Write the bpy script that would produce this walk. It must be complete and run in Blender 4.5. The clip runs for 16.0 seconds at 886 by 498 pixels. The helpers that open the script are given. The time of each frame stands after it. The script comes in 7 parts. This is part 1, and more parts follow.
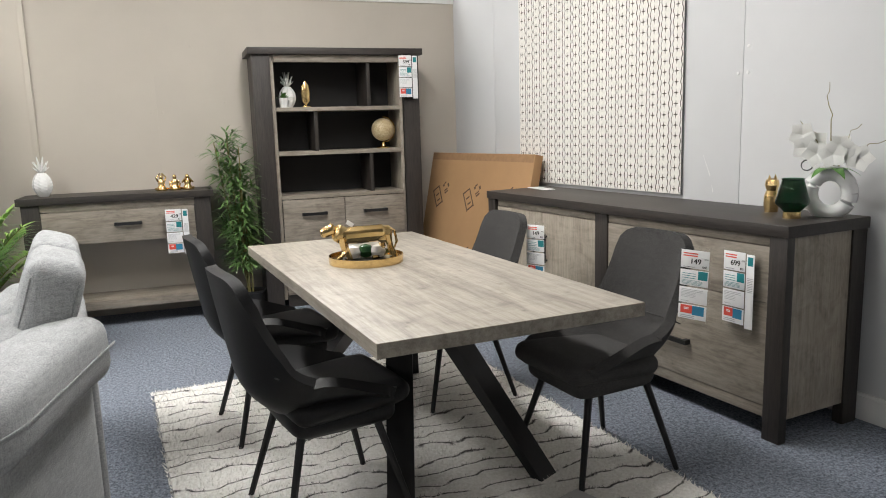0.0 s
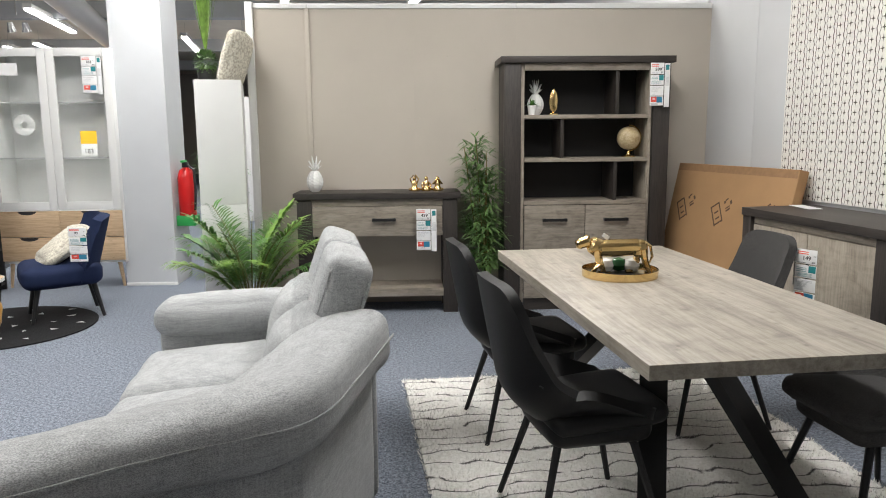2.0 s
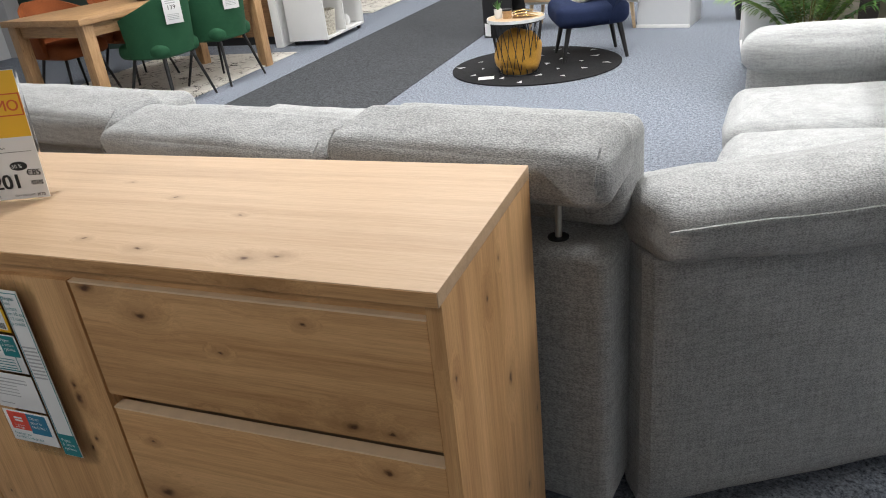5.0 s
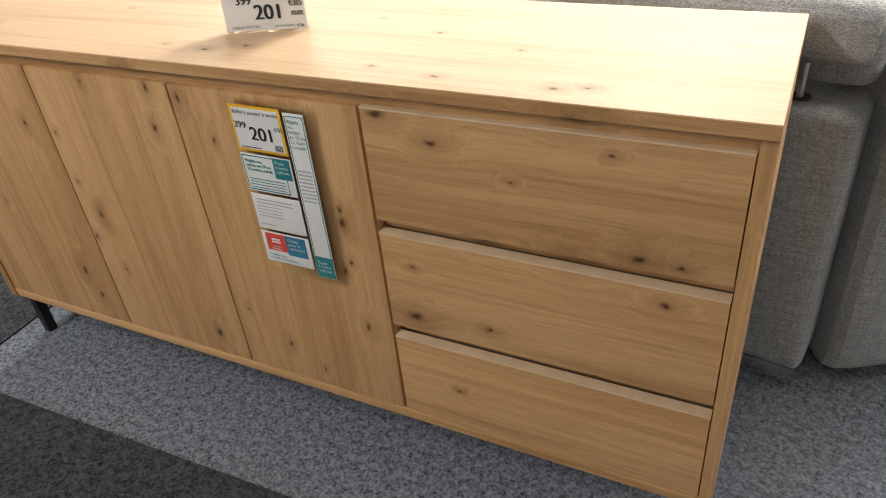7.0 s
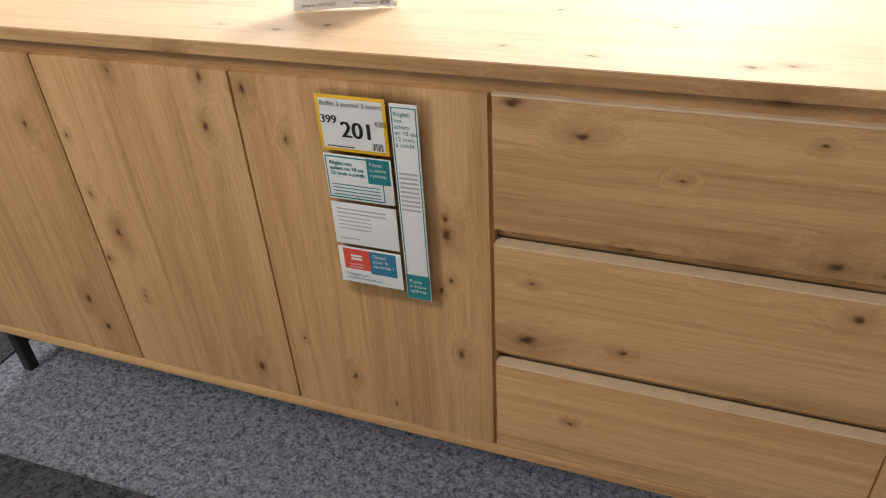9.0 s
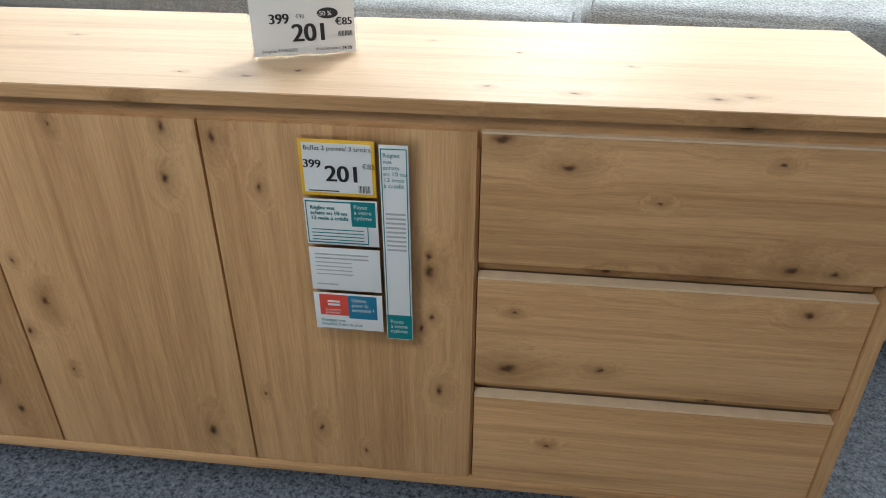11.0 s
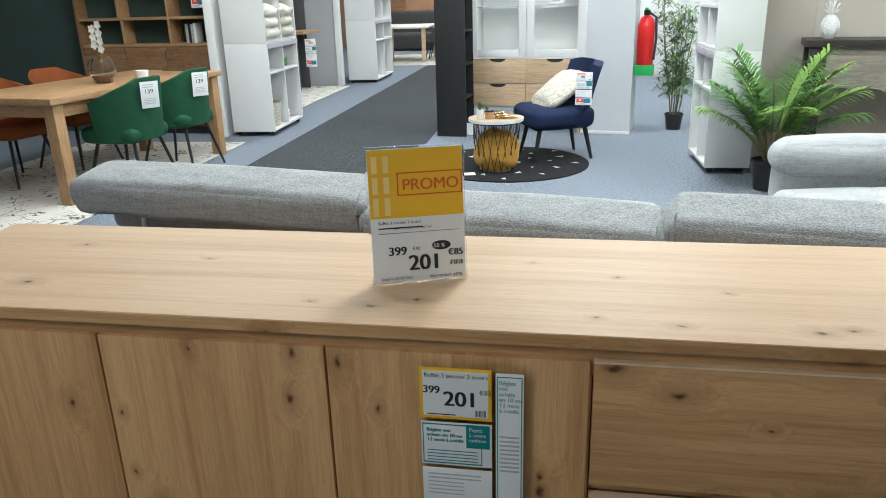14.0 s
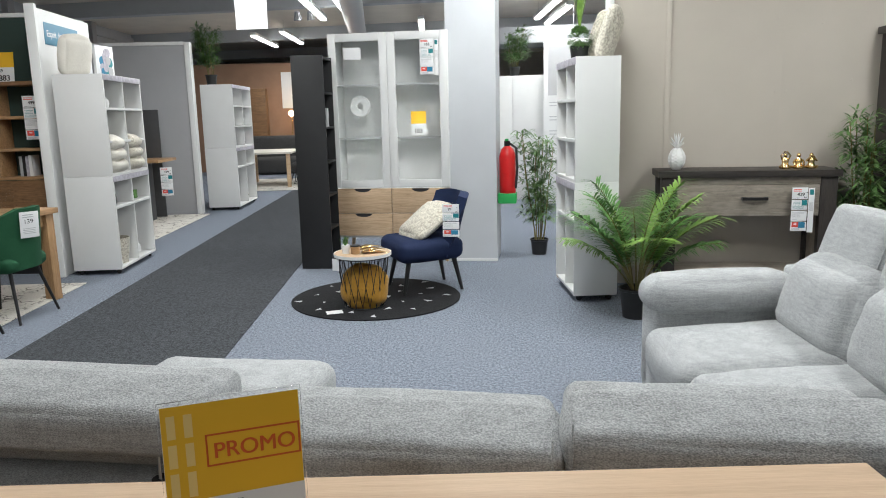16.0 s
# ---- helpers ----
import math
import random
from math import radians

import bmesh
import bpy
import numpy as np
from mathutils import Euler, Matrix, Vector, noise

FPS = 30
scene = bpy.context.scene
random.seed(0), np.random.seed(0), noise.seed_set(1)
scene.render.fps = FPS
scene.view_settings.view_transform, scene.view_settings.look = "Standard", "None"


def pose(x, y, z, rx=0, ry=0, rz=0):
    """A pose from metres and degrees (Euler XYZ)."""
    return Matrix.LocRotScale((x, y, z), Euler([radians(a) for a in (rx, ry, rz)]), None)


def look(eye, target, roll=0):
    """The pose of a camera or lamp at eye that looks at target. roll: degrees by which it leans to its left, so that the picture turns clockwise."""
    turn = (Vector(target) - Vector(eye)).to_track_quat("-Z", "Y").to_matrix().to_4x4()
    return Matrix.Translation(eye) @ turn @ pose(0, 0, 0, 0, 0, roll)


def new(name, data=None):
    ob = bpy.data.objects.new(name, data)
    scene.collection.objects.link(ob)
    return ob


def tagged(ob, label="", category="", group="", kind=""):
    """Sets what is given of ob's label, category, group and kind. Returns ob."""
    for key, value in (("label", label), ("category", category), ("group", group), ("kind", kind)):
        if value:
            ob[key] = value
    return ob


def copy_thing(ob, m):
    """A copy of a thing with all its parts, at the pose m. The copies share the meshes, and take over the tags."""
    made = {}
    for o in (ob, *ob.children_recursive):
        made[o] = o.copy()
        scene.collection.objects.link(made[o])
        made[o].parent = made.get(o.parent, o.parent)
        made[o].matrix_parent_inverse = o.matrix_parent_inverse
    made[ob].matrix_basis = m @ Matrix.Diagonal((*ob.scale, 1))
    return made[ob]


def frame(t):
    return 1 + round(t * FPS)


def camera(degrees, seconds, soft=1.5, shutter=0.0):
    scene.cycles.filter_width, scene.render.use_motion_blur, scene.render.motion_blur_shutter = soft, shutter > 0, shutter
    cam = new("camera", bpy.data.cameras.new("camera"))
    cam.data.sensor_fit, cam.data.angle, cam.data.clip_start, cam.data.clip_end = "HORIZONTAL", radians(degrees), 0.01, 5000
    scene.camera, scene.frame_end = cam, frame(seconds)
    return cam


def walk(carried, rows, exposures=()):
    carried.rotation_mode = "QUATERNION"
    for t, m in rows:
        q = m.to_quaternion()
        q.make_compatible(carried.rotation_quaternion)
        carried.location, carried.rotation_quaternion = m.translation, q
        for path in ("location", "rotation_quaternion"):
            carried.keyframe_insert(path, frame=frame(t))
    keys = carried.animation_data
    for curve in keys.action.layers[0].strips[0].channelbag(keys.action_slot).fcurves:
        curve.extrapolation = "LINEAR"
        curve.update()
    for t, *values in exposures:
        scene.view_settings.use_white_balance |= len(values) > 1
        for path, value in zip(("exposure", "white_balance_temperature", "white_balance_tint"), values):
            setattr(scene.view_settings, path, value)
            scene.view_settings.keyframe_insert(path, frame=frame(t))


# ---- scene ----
cam = camera(62.7, 16.0, 1.0)

PATH = [
    (0, (-2.328, -6.106, 1.363), (-1.667, -4.247, 1.037), -1.7),
    (0.5, (-2.349, -6.092, 1.4), (-1.78, -4.198, 1.105), -1.4),
    (1, (-2.373, -6.068, 1.422), (-1.927, -4.137, 1.157), -1.1),
    (1.5, (-2.422, -6.068, 1.415), (-2.13, -4.106, 1.158), -0.6),
    (2, (-2.518, -6.106, 1.416), (-2.426, -4.133, 1.104), -0.5),
    (2.5, (-2.629, -6.142, 1.398), (-2.747, -4.179, 1.034), -0.8),
    (3, (-2.737, -6.133, 1.385), (-3.117, -4.22, 0.944), -1.8),
    (3.5, (-2.873, -6.077, 1.361), (-3.495, -4.256, 0.813), -3.1),
    (4, (-3.001, -6.024, 1.346), (-3.828, -4.33, 0.677), -4.5),
    (4.5, (-3.126, -6.004, 1.312), (-4.037, -4.411, 0.516), -5.7),
    (5, (-3.23, -6.055, 1.293), (-4.196, -4.535, 0.423), -6.4),
    (5.2, (-3.259, -6.084, 1.298), (-4.238, -4.581, 0.412), -6.5),
    (7.3, (-3.511, -6.31, 1.265), (-4.539, -5.027, 0.127), -5.8),
    (7.5, (-3.53, -6.316, 1.252), (-4.552, -5.026, 0.115), -5.4),
    (8, (-3.644, -6.302, 1.213), (-4.635, -5.0, 0.063), -5.0),
    (8.5, (-3.752, -6.301, 1.197), (-4.695, -4.96, 0.051), -4.4),
    (9, (-3.834, -6.323, 1.199), (-4.696, -4.908, 0.077), -3.7),
    (11.5, (-4.064, -6.433, 1.209), (-4.508, -4.763, 0.203), 0.4),
    (12, (-4.089, -6.431, 1.262), (-4.592, -4.75, 0.303), -0.0),
    (12.5, (-4.084, -6.455, 1.308), (-4.703, -4.769, 0.428), -1.0),
    (13, (-4.089, -6.472, 1.324), (-4.763, -4.774, 0.511), -1.0),
    (13.5, (-4.105, -6.476, 1.323), (-4.786, -4.749, 0.58), -1.2),
    (14, (-4.12, -6.471, 1.333), (-4.754, -4.691, 0.679), -1.6),
    (14.5, (-4.134, -6.422, 1.362), (-4.678, -4.58, 0.803), -1.8),
    (15, (-4.13, -6.35, 1.389), (-4.579, -4.458, 0.92), -1.7),
    (15.5, (-4.148, -6.226, 1.405), (-4.499, -4.295, 1.017), -1.6),
    (16, (-4.175, -6.142, 1.42), (-4.486, -4.199, 1.061), -1.4),
]
EXPOSURES = [(0.0, 0.25, 6500, 10), (1.5, 0.14, 6500, 10), (2.5, 0.10, 6500, 10), (3.5, 0.24, 6550, 10), (5.0, 0.50, 6450, 10), (7.3, 1.22, 6850, 10), (9.2, 1.25, 6800, 10), (11.4, 0.90, 5750, 2), (12.5, 0.55, 5650, -2), (13.5, 0.52, 5850, 0), (15.0, 0.28, 6100, 4), (15.5, 0.06, 6150, 5), (16.0, 0.02, 6200, 7)]
walk(cam, [(t, look(eye, target, roll)) for t, eye, target, roll in PATH], EXPOSURES)

# ---- light ----
world = bpy.data.worlds.new("world")
scene.world = world
world.use_nodes = True
world.node_tree.nodes["Background"].inputs[0].default_value = (0.9, 0.95, 1.0, 1)
world.node_tree.nodes["Background"].inputs[1].default_value = 0.12
CEIL = 3.7
LAMP_POWER = 74.0
LAMP_ROWS = [(-1.5, -2.6), (-1.5, 1.6), (-4.4, -3.0), (-4.6, 0.2), (-7.4, -2.2), (-8.0, 2.4), (-4.2, 4.6), (-8.6, 7.2), (-4.4, 8.6), (-10.6, 11.5)]
# Fill lamps added behind the camera to brighten south-facing fronts; no fixtures hang there.
REAR_FILL = [(-5.6, -8.6, 0.68), (-1.7, -8.6, 0.12)]


def area_lamp(x, y, turn, power):
    d = bpy.data.lights.new("area_light", "AREA")
    d.shape, d.size, d.size_y, d.energy, d.color = "RECTANGLE", 0.35, 2.6, power, (1.0, 0.985, 0.96)
    ob = new("area_light", d)
    ob.matrix_world = pose(x, y, CEIL - 0.42, 0, 0, turn)


for lx, ly in LAMP_ROWS:
    area_lamp(lx, ly, 10, LAMP_POWER)
# added rear fill, without tube fixtures
for lx, ly, share in REAR_FILL:
    area_lamp(lx, ly, 10, LAMP_POWER * share)

# ---- materials ----
MATS = {}


def nodes_of(name):
    m = bpy.data.materials.new(name)
    m.use_nodes = True
    nt = m.node_tree
    return m, nt, nt.nodes["Principled BSDF"]


def N(nt, kind, **inputs):
    n = nt.nodes.new(kind)
    for k, v in inputs.items():
        n.inputs[k.replace("_", " ")].default_value = v
    return n


def coords(nt, scale=(1, 1, 1), shift=True):
    tc = nt.nodes.new("ShaderNodeTexCoord")
    mp = nt.nodes.new("ShaderNodeMapping")
    mp.inputs["Scale"].default_value = scale
    nt.links.new(tc.outputs["Object"], mp.inputs["Vector"])
    if shift:
        oi = nt.nodes.new("ShaderNodeObjectInfo")
        mu = nt.nodes.new("ShaderNodeMath")
        mu.operation = "MULTIPLY"
        mu.inputs[1].default_value = 37.0
        nt.links.new(oi.outputs["Random"], mu.inputs[0])
        nt.links.new(mu.outputs[0], mp.inputs["Location"])
    return mp.outputs["Vector"]


def ramp(nt, src, stops):
    r = nt.nodes.new("ShaderNodeValToRGB")
    el = r.color_ramp.elements
    while len(el) < len(stops):
        el.new(0.5)
    for e, (p, c) in zip(el, stops):
        e.position, e.color = p, (*c, 1)
    nt.links.new(src, r.inputs[0])
    return r.outputs[0]


def mixc(nt, a, b, fac, mode="MIX"):
    n = nt.nodes.new("ShaderNodeMix")
    n.data_type, n.blend_type = "RGBA", mode
    for sock, val in ((n.inputs["Factor"], fac), (n.inputs["A"], a), (n.inputs["B"], b)):
        if isinstance(val, (int, float)):
            sock.default_value = val
        elif isinstance(val, tuple):
            sock.default_value = (*val, 1)
        else:
            nt.links.new(val, sock)
    return n.outputs["Result"]


def bump(nt, bsdf, height, strength=0.2, dist=0.002):
    b = nt.nodes.new("ShaderNodeBump")
    b.inputs["Strength"].default_value, b.inputs["Distance"].default_value = strength, dist
    nt.links.new(height, b.inputs["Height"])
    nt.links.new(b.outputs[0], bsdf.inputs["Normal"])


def noise_tex(nt, vec, scale, detail=4.0, rough=0.55, distort=0.0):
    n = N(nt, "ShaderNodeTexNoise", Scale=scale, Detail=detail, Roughness=rough, Distortion=distort)
    nt.links.new(vec, n.inputs["Vector"])
    return n.outputs["Fac"]


def plain(name, color, rough=0.6, metal=0.0, var=0.06, scale=9.0, bumps=0.05):
    """Paint, plastic or metal with slight blotches."""
    if name in MATS:
        return MATS[name]
    m, nt, b = nodes_of(name)
    v = coords(nt)
    f = noise_tex(nt, v, scale, 5)
    lo, hi = tuple(c * (1 - var) for c in color), tuple(min(1, c * (1 + var)) for c in color)
    nt.links.new(ramp(nt, f, [(0.3, lo), (0.7, hi)]), b.inputs["Base Color"])
    b.inputs["Roughness"].default_value, b.inputs["Metallic"].default_value = rough, metal
    if bumps:
        bump(nt, b, noise_tex(nt, v, scale * 30, 3), bumps, 0.001)
    MATS[name] = m
    return m


def wood(name, pale, dark, grain=(0.6, 9, 9), rough=0.45, knots=0.0, knot_color=(0.1, 0.05, 0.03), streak=0.5, mottled=0.0):
    if name in MATS:
        return MATS[name]
    m, nt, b = nodes_of(name)
    v = coords(nt, grain)
    f1 = noise_tex(nt, v, 1.6, 6, 0.6, 0.6)
    f2 = noise_tex(nt, v, 9.0, 5, 0.65, 0.3)
    f3 = noise_tex(nt, v, 40.0, 3, 0.6)
    col = ramp(nt, f1, [(0.36, dark), (0.62, pale)])
    mid = tuple((p + d) / 2 for p, d in zip(pale, dark))
    col = mixc(nt, col, ramp(nt, f2, [(0.38, tuple(c * 0.8 for c in dark)), (0.58, pale)]), streak)
    col = mixc(nt, col, ramp(nt, f3, [(0.42, tuple(c * 0.9 for c in dark)), (0.58, pale)]), 0.15)
    if knots:
        kv = coords(nt, tuple(g * 0.9 + (1.6 if g < 1 else -2.4) for g in grain))
        wob = N(nt, "ShaderNodeTexNoise", Scale=14.0, Detail=2.0)
        nt.links.new(kv, wob.inputs["Vector"])
        kv2 = mixc(nt, kv, wob.outputs["Color"], 0.05)
        for sc, core, rim, halo in ((3.2, 0.03, 0.085, 0.30), (6.0, 0.05, 0.13, 0.28)):
            vo = N(nt, "ShaderNodeTexVoronoi", Scale=sc, Randomness=1.0)
            nt.links.new(kv2, vo.inputs["Vector"])
            pick = N(nt, "ShaderNodeSeparateColor")
            nt.links.new(vo.outputs["Color"], pick.inputs[0])
            keep = ramp(nt, pick.outputs[0], [(0.22, (0, 0, 0)), (0.6, (1, 1, 1))])
            hl = mixc(nt, ramp(nt, vo.outputs["Distance"], [(0.05, (0.5, 0.5, 0.5)), (halo, (0, 0, 0))]), keep, 1.0, "MULTIPLY")
            col = mixc(nt, col, tuple(c * 0.72 for c in dark), hl)
            ks = mixc(nt, ramp(nt, vo.outputs["Distance"], [(core, (1, 1, 1)), (rim, (0, 0, 0))]), keep, 1.0, "MULTIPLY")
            col = mixc(nt, col, knot_color, mixc(nt, ks, (knots,) * 3, 1.0, "MULTIPLY"))
    if mottled:
        col = mixc(nt, col, ramp(nt, noise_tex(nt, coords(nt, (2.2, 5, 5)), 2.0, 6, 0.7, 0.8), [(0.36, tuple(c * 0.62 for c in dark)), (0.55, pale)]), mottled)
    nt.links.new(col, b.inputs["Base Color"])
    b.inputs["Roughness"].default_value = rough
    bump(nt, b, f3, 0.12, 0.0008)
    MATS[name] = m
    return m


def oak_board(name, pale, dark, along, knots, rough=0.42, tone=0.5):
    """Knotty oak laminate: grain along one axis that bends round single knots; knots are (place, place, radius) in the face's two axes."""
    m, nt, b = nodes_of(name)
    axes = {"front_x": (0, 2), "front_z": (0, 2), "top": (0, 1), "side": (1, 2)}[along]
    run = {"front_x": 0, "front_z": 2, "top": 0, "side": 2}[along]
    raw = coords(nt, (1, 1, 1), False)
    wob = N(nt, "ShaderNodeTexNoise", Scale=60.0, Detail=3.0)
    nt.links.new(raw, wob.inputs["Vector"])
    off = N(nt, "ShaderNodeVectorMath")
    off.operation = "MULTIPLY_ADD"
    nt.links.new(wob.outputs["Color"], off.inputs[0])
    off.inputs[1].default_value, off.inputs[2].default_value = (0.014,) * 3, (-0.007,) * 3
    warped = N(nt, "ShaderNodeVectorMath")
    warped.operation = "ADD"
    nt.links.new(raw, warped.inputs[0])
    nt.links.new(off.outputs[0], warped.inputs[1])
    near = None
    for p, q, r in knots:
        loc, inv = [0.0] * 3, [0.0] * 3
        loc[axes[0]], loc[axes[1]] = p, q
        for a in axes:
            inv[a] = 1.0 / (r * (1.7 if a == run else 1.0))
        k = N(nt, "ShaderNodeVectorMath")
        k.operation = "SUBTRACT"
        nt.links.new(warped.outputs[0], k.inputs[0])
        k.inputs[1].default_value = loc
        k2 = N(nt, "ShaderNodeVectorMath")
        k2.operation = "MULTIPLY"
        nt.links.new(k.outputs[0], k2.inputs[0])
        k2.inputs[1].default_value = inv
        k3 = N(nt, "ShaderNodeVectorMath")
        k3.operation = "LENGTH"
        nt.links.new(k2.outputs[0], k3.inputs[0])
        if near is None:
            near = k3.outputs["Value"]
        else:
            mn = N(nt, "ShaderNodeMath")
            mn.operation = "MINIMUM"
            nt.links.new(near, mn.inputs[0])
            nt.links.new(k3.outputs["Value"], mn.inputs[1])
            near = mn.outputs[0]
    sc = N(nt, "ShaderNodeMath")
    sc.operation = "MULTIPLY"
    nt.links.new(near, sc.inputs[0])
    sc.inputs[1].default_value = 0.125
    near = sc.outputs[0]
    swirl = ramp(nt, near, [(0.0, (1, 1, 1)), (0.25, (0.45, 0.45, 0.45)), (1.0, (0, 0, 0))])
    push = N(nt, "ShaderNodeVectorMath")
    push.operation = "MULTIPLY_ADD"
    nt.links.new(swirl, push.inputs[0])
    push.inputs[1].default_value = tuple(0.0 if a == run else 0.045 for a in range(3))
    nt.links.new(coords(nt, (1, 1, 1), True), push.inputs[2])

    def grain(lengthwise, across, detail, distort=0.0):
        mp = N(nt, "ShaderNodeMapping")
        mp.inputs["Scale"].default_value = tuple(lengthwise if a == run else across for a in range(3))
        nt.links.new(push.outputs[0], mp.inputs["Vector"])
        return noise_tex(nt, mp.outputs["Vector"], 1.0, detail, 0.6, distort)

    deep = tuple(c * 0.80 for c in dark)
    col = ramp(nt, grain(0.55, 10, 3, 0.5), [(0.34, tuple(c * 0.88 for c in dark)), (0.47, tuple((c + e) / 2 for c, e in zip(pale, dark))), (0.62, pale)])
    col = mixc(nt, col, ramp(nt, grain(2.2, 60, 4, 0.5), [(0.34, dark), (0.56, pale)]), tone * 0.7)
    col = mixc(nt, col, ramp(nt, grain(7, 260, 3), [(0.40, deep), (0.58, pale)]), 0.22)
    fibre = grain(26, 900, 2)
    col = mixc(nt, col, ramp(nt, fibre, [(0.42, tuple(c * 0.7 for c in dark)), (0.52, pale)]), 0.16)
    col = mixc(nt, col, ramp(nt, grain(0.7, 24, 3, 0.8), [(0.36, (0.66, 0.58, 0.50)), (0.50, (1, 1, 1))]), tone, "MULTIPLY")
    col = mixc(nt, col, tuple(c * 0.62 for c in dark), ramp(nt, near, [(0.12, (0.8, 0.8, 0.8)), (0.24, (0.38, 0.38, 0.38)), (0.75, (0, 0, 0))]))
    col = mixc(nt, col, (0.085, 0.036, 0.016), ramp(nt, near, [(0.05, (0.95, 0.95, 0.95)), (0.135, (0, 0, 0))]))
    nt.links.new(col, b.inputs["Base Color"])
    b.inputs["Roughness"].default_value = rough
    b.inputs["Specular IOR Level"].default_value = 0.35
    bump(nt, b, fibre, 0.10, 0.0006)
    return m


def weave(name, c1, c2, scale=260.0, rough=0.95, strength=0.5, blotch=0.12, streaks=(1, 1, 1), slub=0.13):
    """Woven cloth: fine flecks, thread relief and soft blotches."""
    if name in MATS:
        return MATS[name]
    m, nt, b = nodes_of(name)
    v = coords(nt, streaks)
    f = noise_tex(nt, v, scale, 2, 0.6)
    col = ramp(nt, f, [(0.40, c1), (0.60, c2)])
    sl = noise_tex(nt, coords(nt, (14, 14, 130)), 1.0, 3, 0.7)
    sl2 = noise_tex(nt, coords(nt, (130, 130, 14)), 1.0, 3, 0.7)
    col = mixc(nt, col, ramp(nt, sl, [(0.40, c1), (0.60, c2)]), slub)
    col = mixc(nt, col, ramp(nt, sl2, [(0.40, c1), (0.60, c2)]), slub * 0.7)
    g = noise_tex(nt, v, 5.0, 4)
    col = mixc(nt, col, ramp(nt, g, [(0.3, tuple(c * 0.8 for c in c1)), (0.7, c2)]), blotch)
    nt.links.new(col, b.inputs["Base Color"])
    b.inputs["Roughness"].default_value = rough
    b.inputs["Sheen Weight"].default_value = 0.15 if c2[1] > 0.2 else 0.0
    b.inputs["Specular IOR Level"].default_value = 0.15
    w = N(nt, "ShaderNodeTexVoronoi", Scale=scale * 0.9)
    nt.links.new(v, w.inputs["Vector"])
    bump(nt, b, w.outputs["Distance"], strength, 0.0015)
    MATS[name] = m
    return m


def carpet(name, c1, c2, tint):
    if name in MATS:
        return MATS[name]
    m, nt, b = nodes_of(name)
    v = coords(nt, (1, 1, 1), False)
    f = noise_tex(nt, v, 55.0, 4, 0.8)
    col = ramp(nt, f, [(0.40, c1), (0.60, c2)])
    col = mixc(nt, col, ramp(nt, noise_tex(nt, v, 130.0, 2, 0.7), [(0.35, tuple(x * 0.6 for x in c1)), (0.65, tuple(min(1, x * 1.25) for x in c2))]), 0.45)
    col = mixc(nt, col, tint, ramp(nt, noise_tex(nt, v, 1.3, 4), [(0.4, (0, 0, 0)), (0.75, (0.3, 0.3, 0.3))]))
    nt.links.new(col, b.inputs["Base Color"])
    b.inputs["Roughness"].default_value = 1.0
    b.inputs["Specular IOR Level"].default_value = 0.05
    bump(nt, b, noise_tex(nt, v, 160.0, 3, 0.8), 0.8, 0.004)
    MATS[name] = m
    return m


def emitter(name, color, strength):
    m, nt, b = nodes_of(name)
    b.inputs["Base Color"].default_value = (*color, 1)
    b.inputs["Emission Color"].default_value = (*color, 1)
    b.inputs["Emission Strength"].default_value = strength
    return m


def glass(name, color=(1, 1, 1), rough=0.0, ior=1.45):
    m, nt, b = nodes_of(name)
    b.inputs["Base Color"].default_value = (*color, 1)
    b.inputs["Transmission Weight"].default_value = 1.0
    b.inputs["Roughness"].default_value, b.inputs["IOR"].default_value = rough, ior
    return m


M_CARPET = carpet("carpet_grey", (0.040, 0.047, 0.064), (0.325, 0.36, 0.425), (0.20, 0.215, 0.25))
M_DARKCARPET = carpet("carpet_dark", (0.018, 0.020, 0.023), (0.105, 0.111, 0.120), (0.050, 0.053, 0.058))
M_BEIGE = plain("paint_beige", (0.50, 0.455, 0.395), 0.75, 0, 0.03, 2.5, 0.08)
M_GREYWALL = plain("paint_grey", (0.58, 0.585, 0.59), 0.75, 0, 0.025, 2.0, 0.08)
M_PILLAR = plain("paint_pillar", (0.53, 0.545, 0.565), 0.7, 0, 0.03, 3.0, 0.06)
M_WHITE = plain("white_lacquer", (0.72, 0.72, 0.71), 0.35, 0, 0.02, 4.0, 0.02)
M_TRIM = plain("white_trim", (0.78, 0.78, 0.77), 0.5, 0, 0.03, 6.0)
M_GREEN = plain("paint_green", (0.035, 0.06, 0.05), 0.8, 0, 0.08, 3.0)
M_MIDGREY = plain("paint_mid_grey", (0.42, 0.42, 0.43), 0.8, 0, 0.04, 2.0)
M_CEIL = plain("ceiling_tile", (0.80, 0.745, 0.66), 0.9, 0, 0.06, 1.5)
M_GREYOAK = wood("grey_oak", (0.36, 0.315, 0.26), (0.165, 0.14, 0.11), (0.7, 8, 8), 0.5, 0.35, (0.13, 0.11, 0.09), 0.5, 0.28)
M_GREYOAK_V = wood("grey_oak_upright", (0.40, 0.35, 0.285), (0.20, 0.17, 0.135), (8, 8, 0.7), 0.5, 0.35, (0.12, 0.10, 0.085), 0.5, 0.28)
M_GREYOAK_Y = wood("grey_oak_lengthwise", (0.43, 0.39, 0.33), (0.175, 0.15, 0.12), (5.5, 0.45, 5.5), 0.45, 0.6, (0.10, 0.08, 0.06), 0.42, 0.15)
M_DARKWOOD = wood("anthracite_wood", (0.044, 0.036, 0.031), (0.019, 0.016, 0.014), (1.2, 14, 14), 0.5, 0.0)
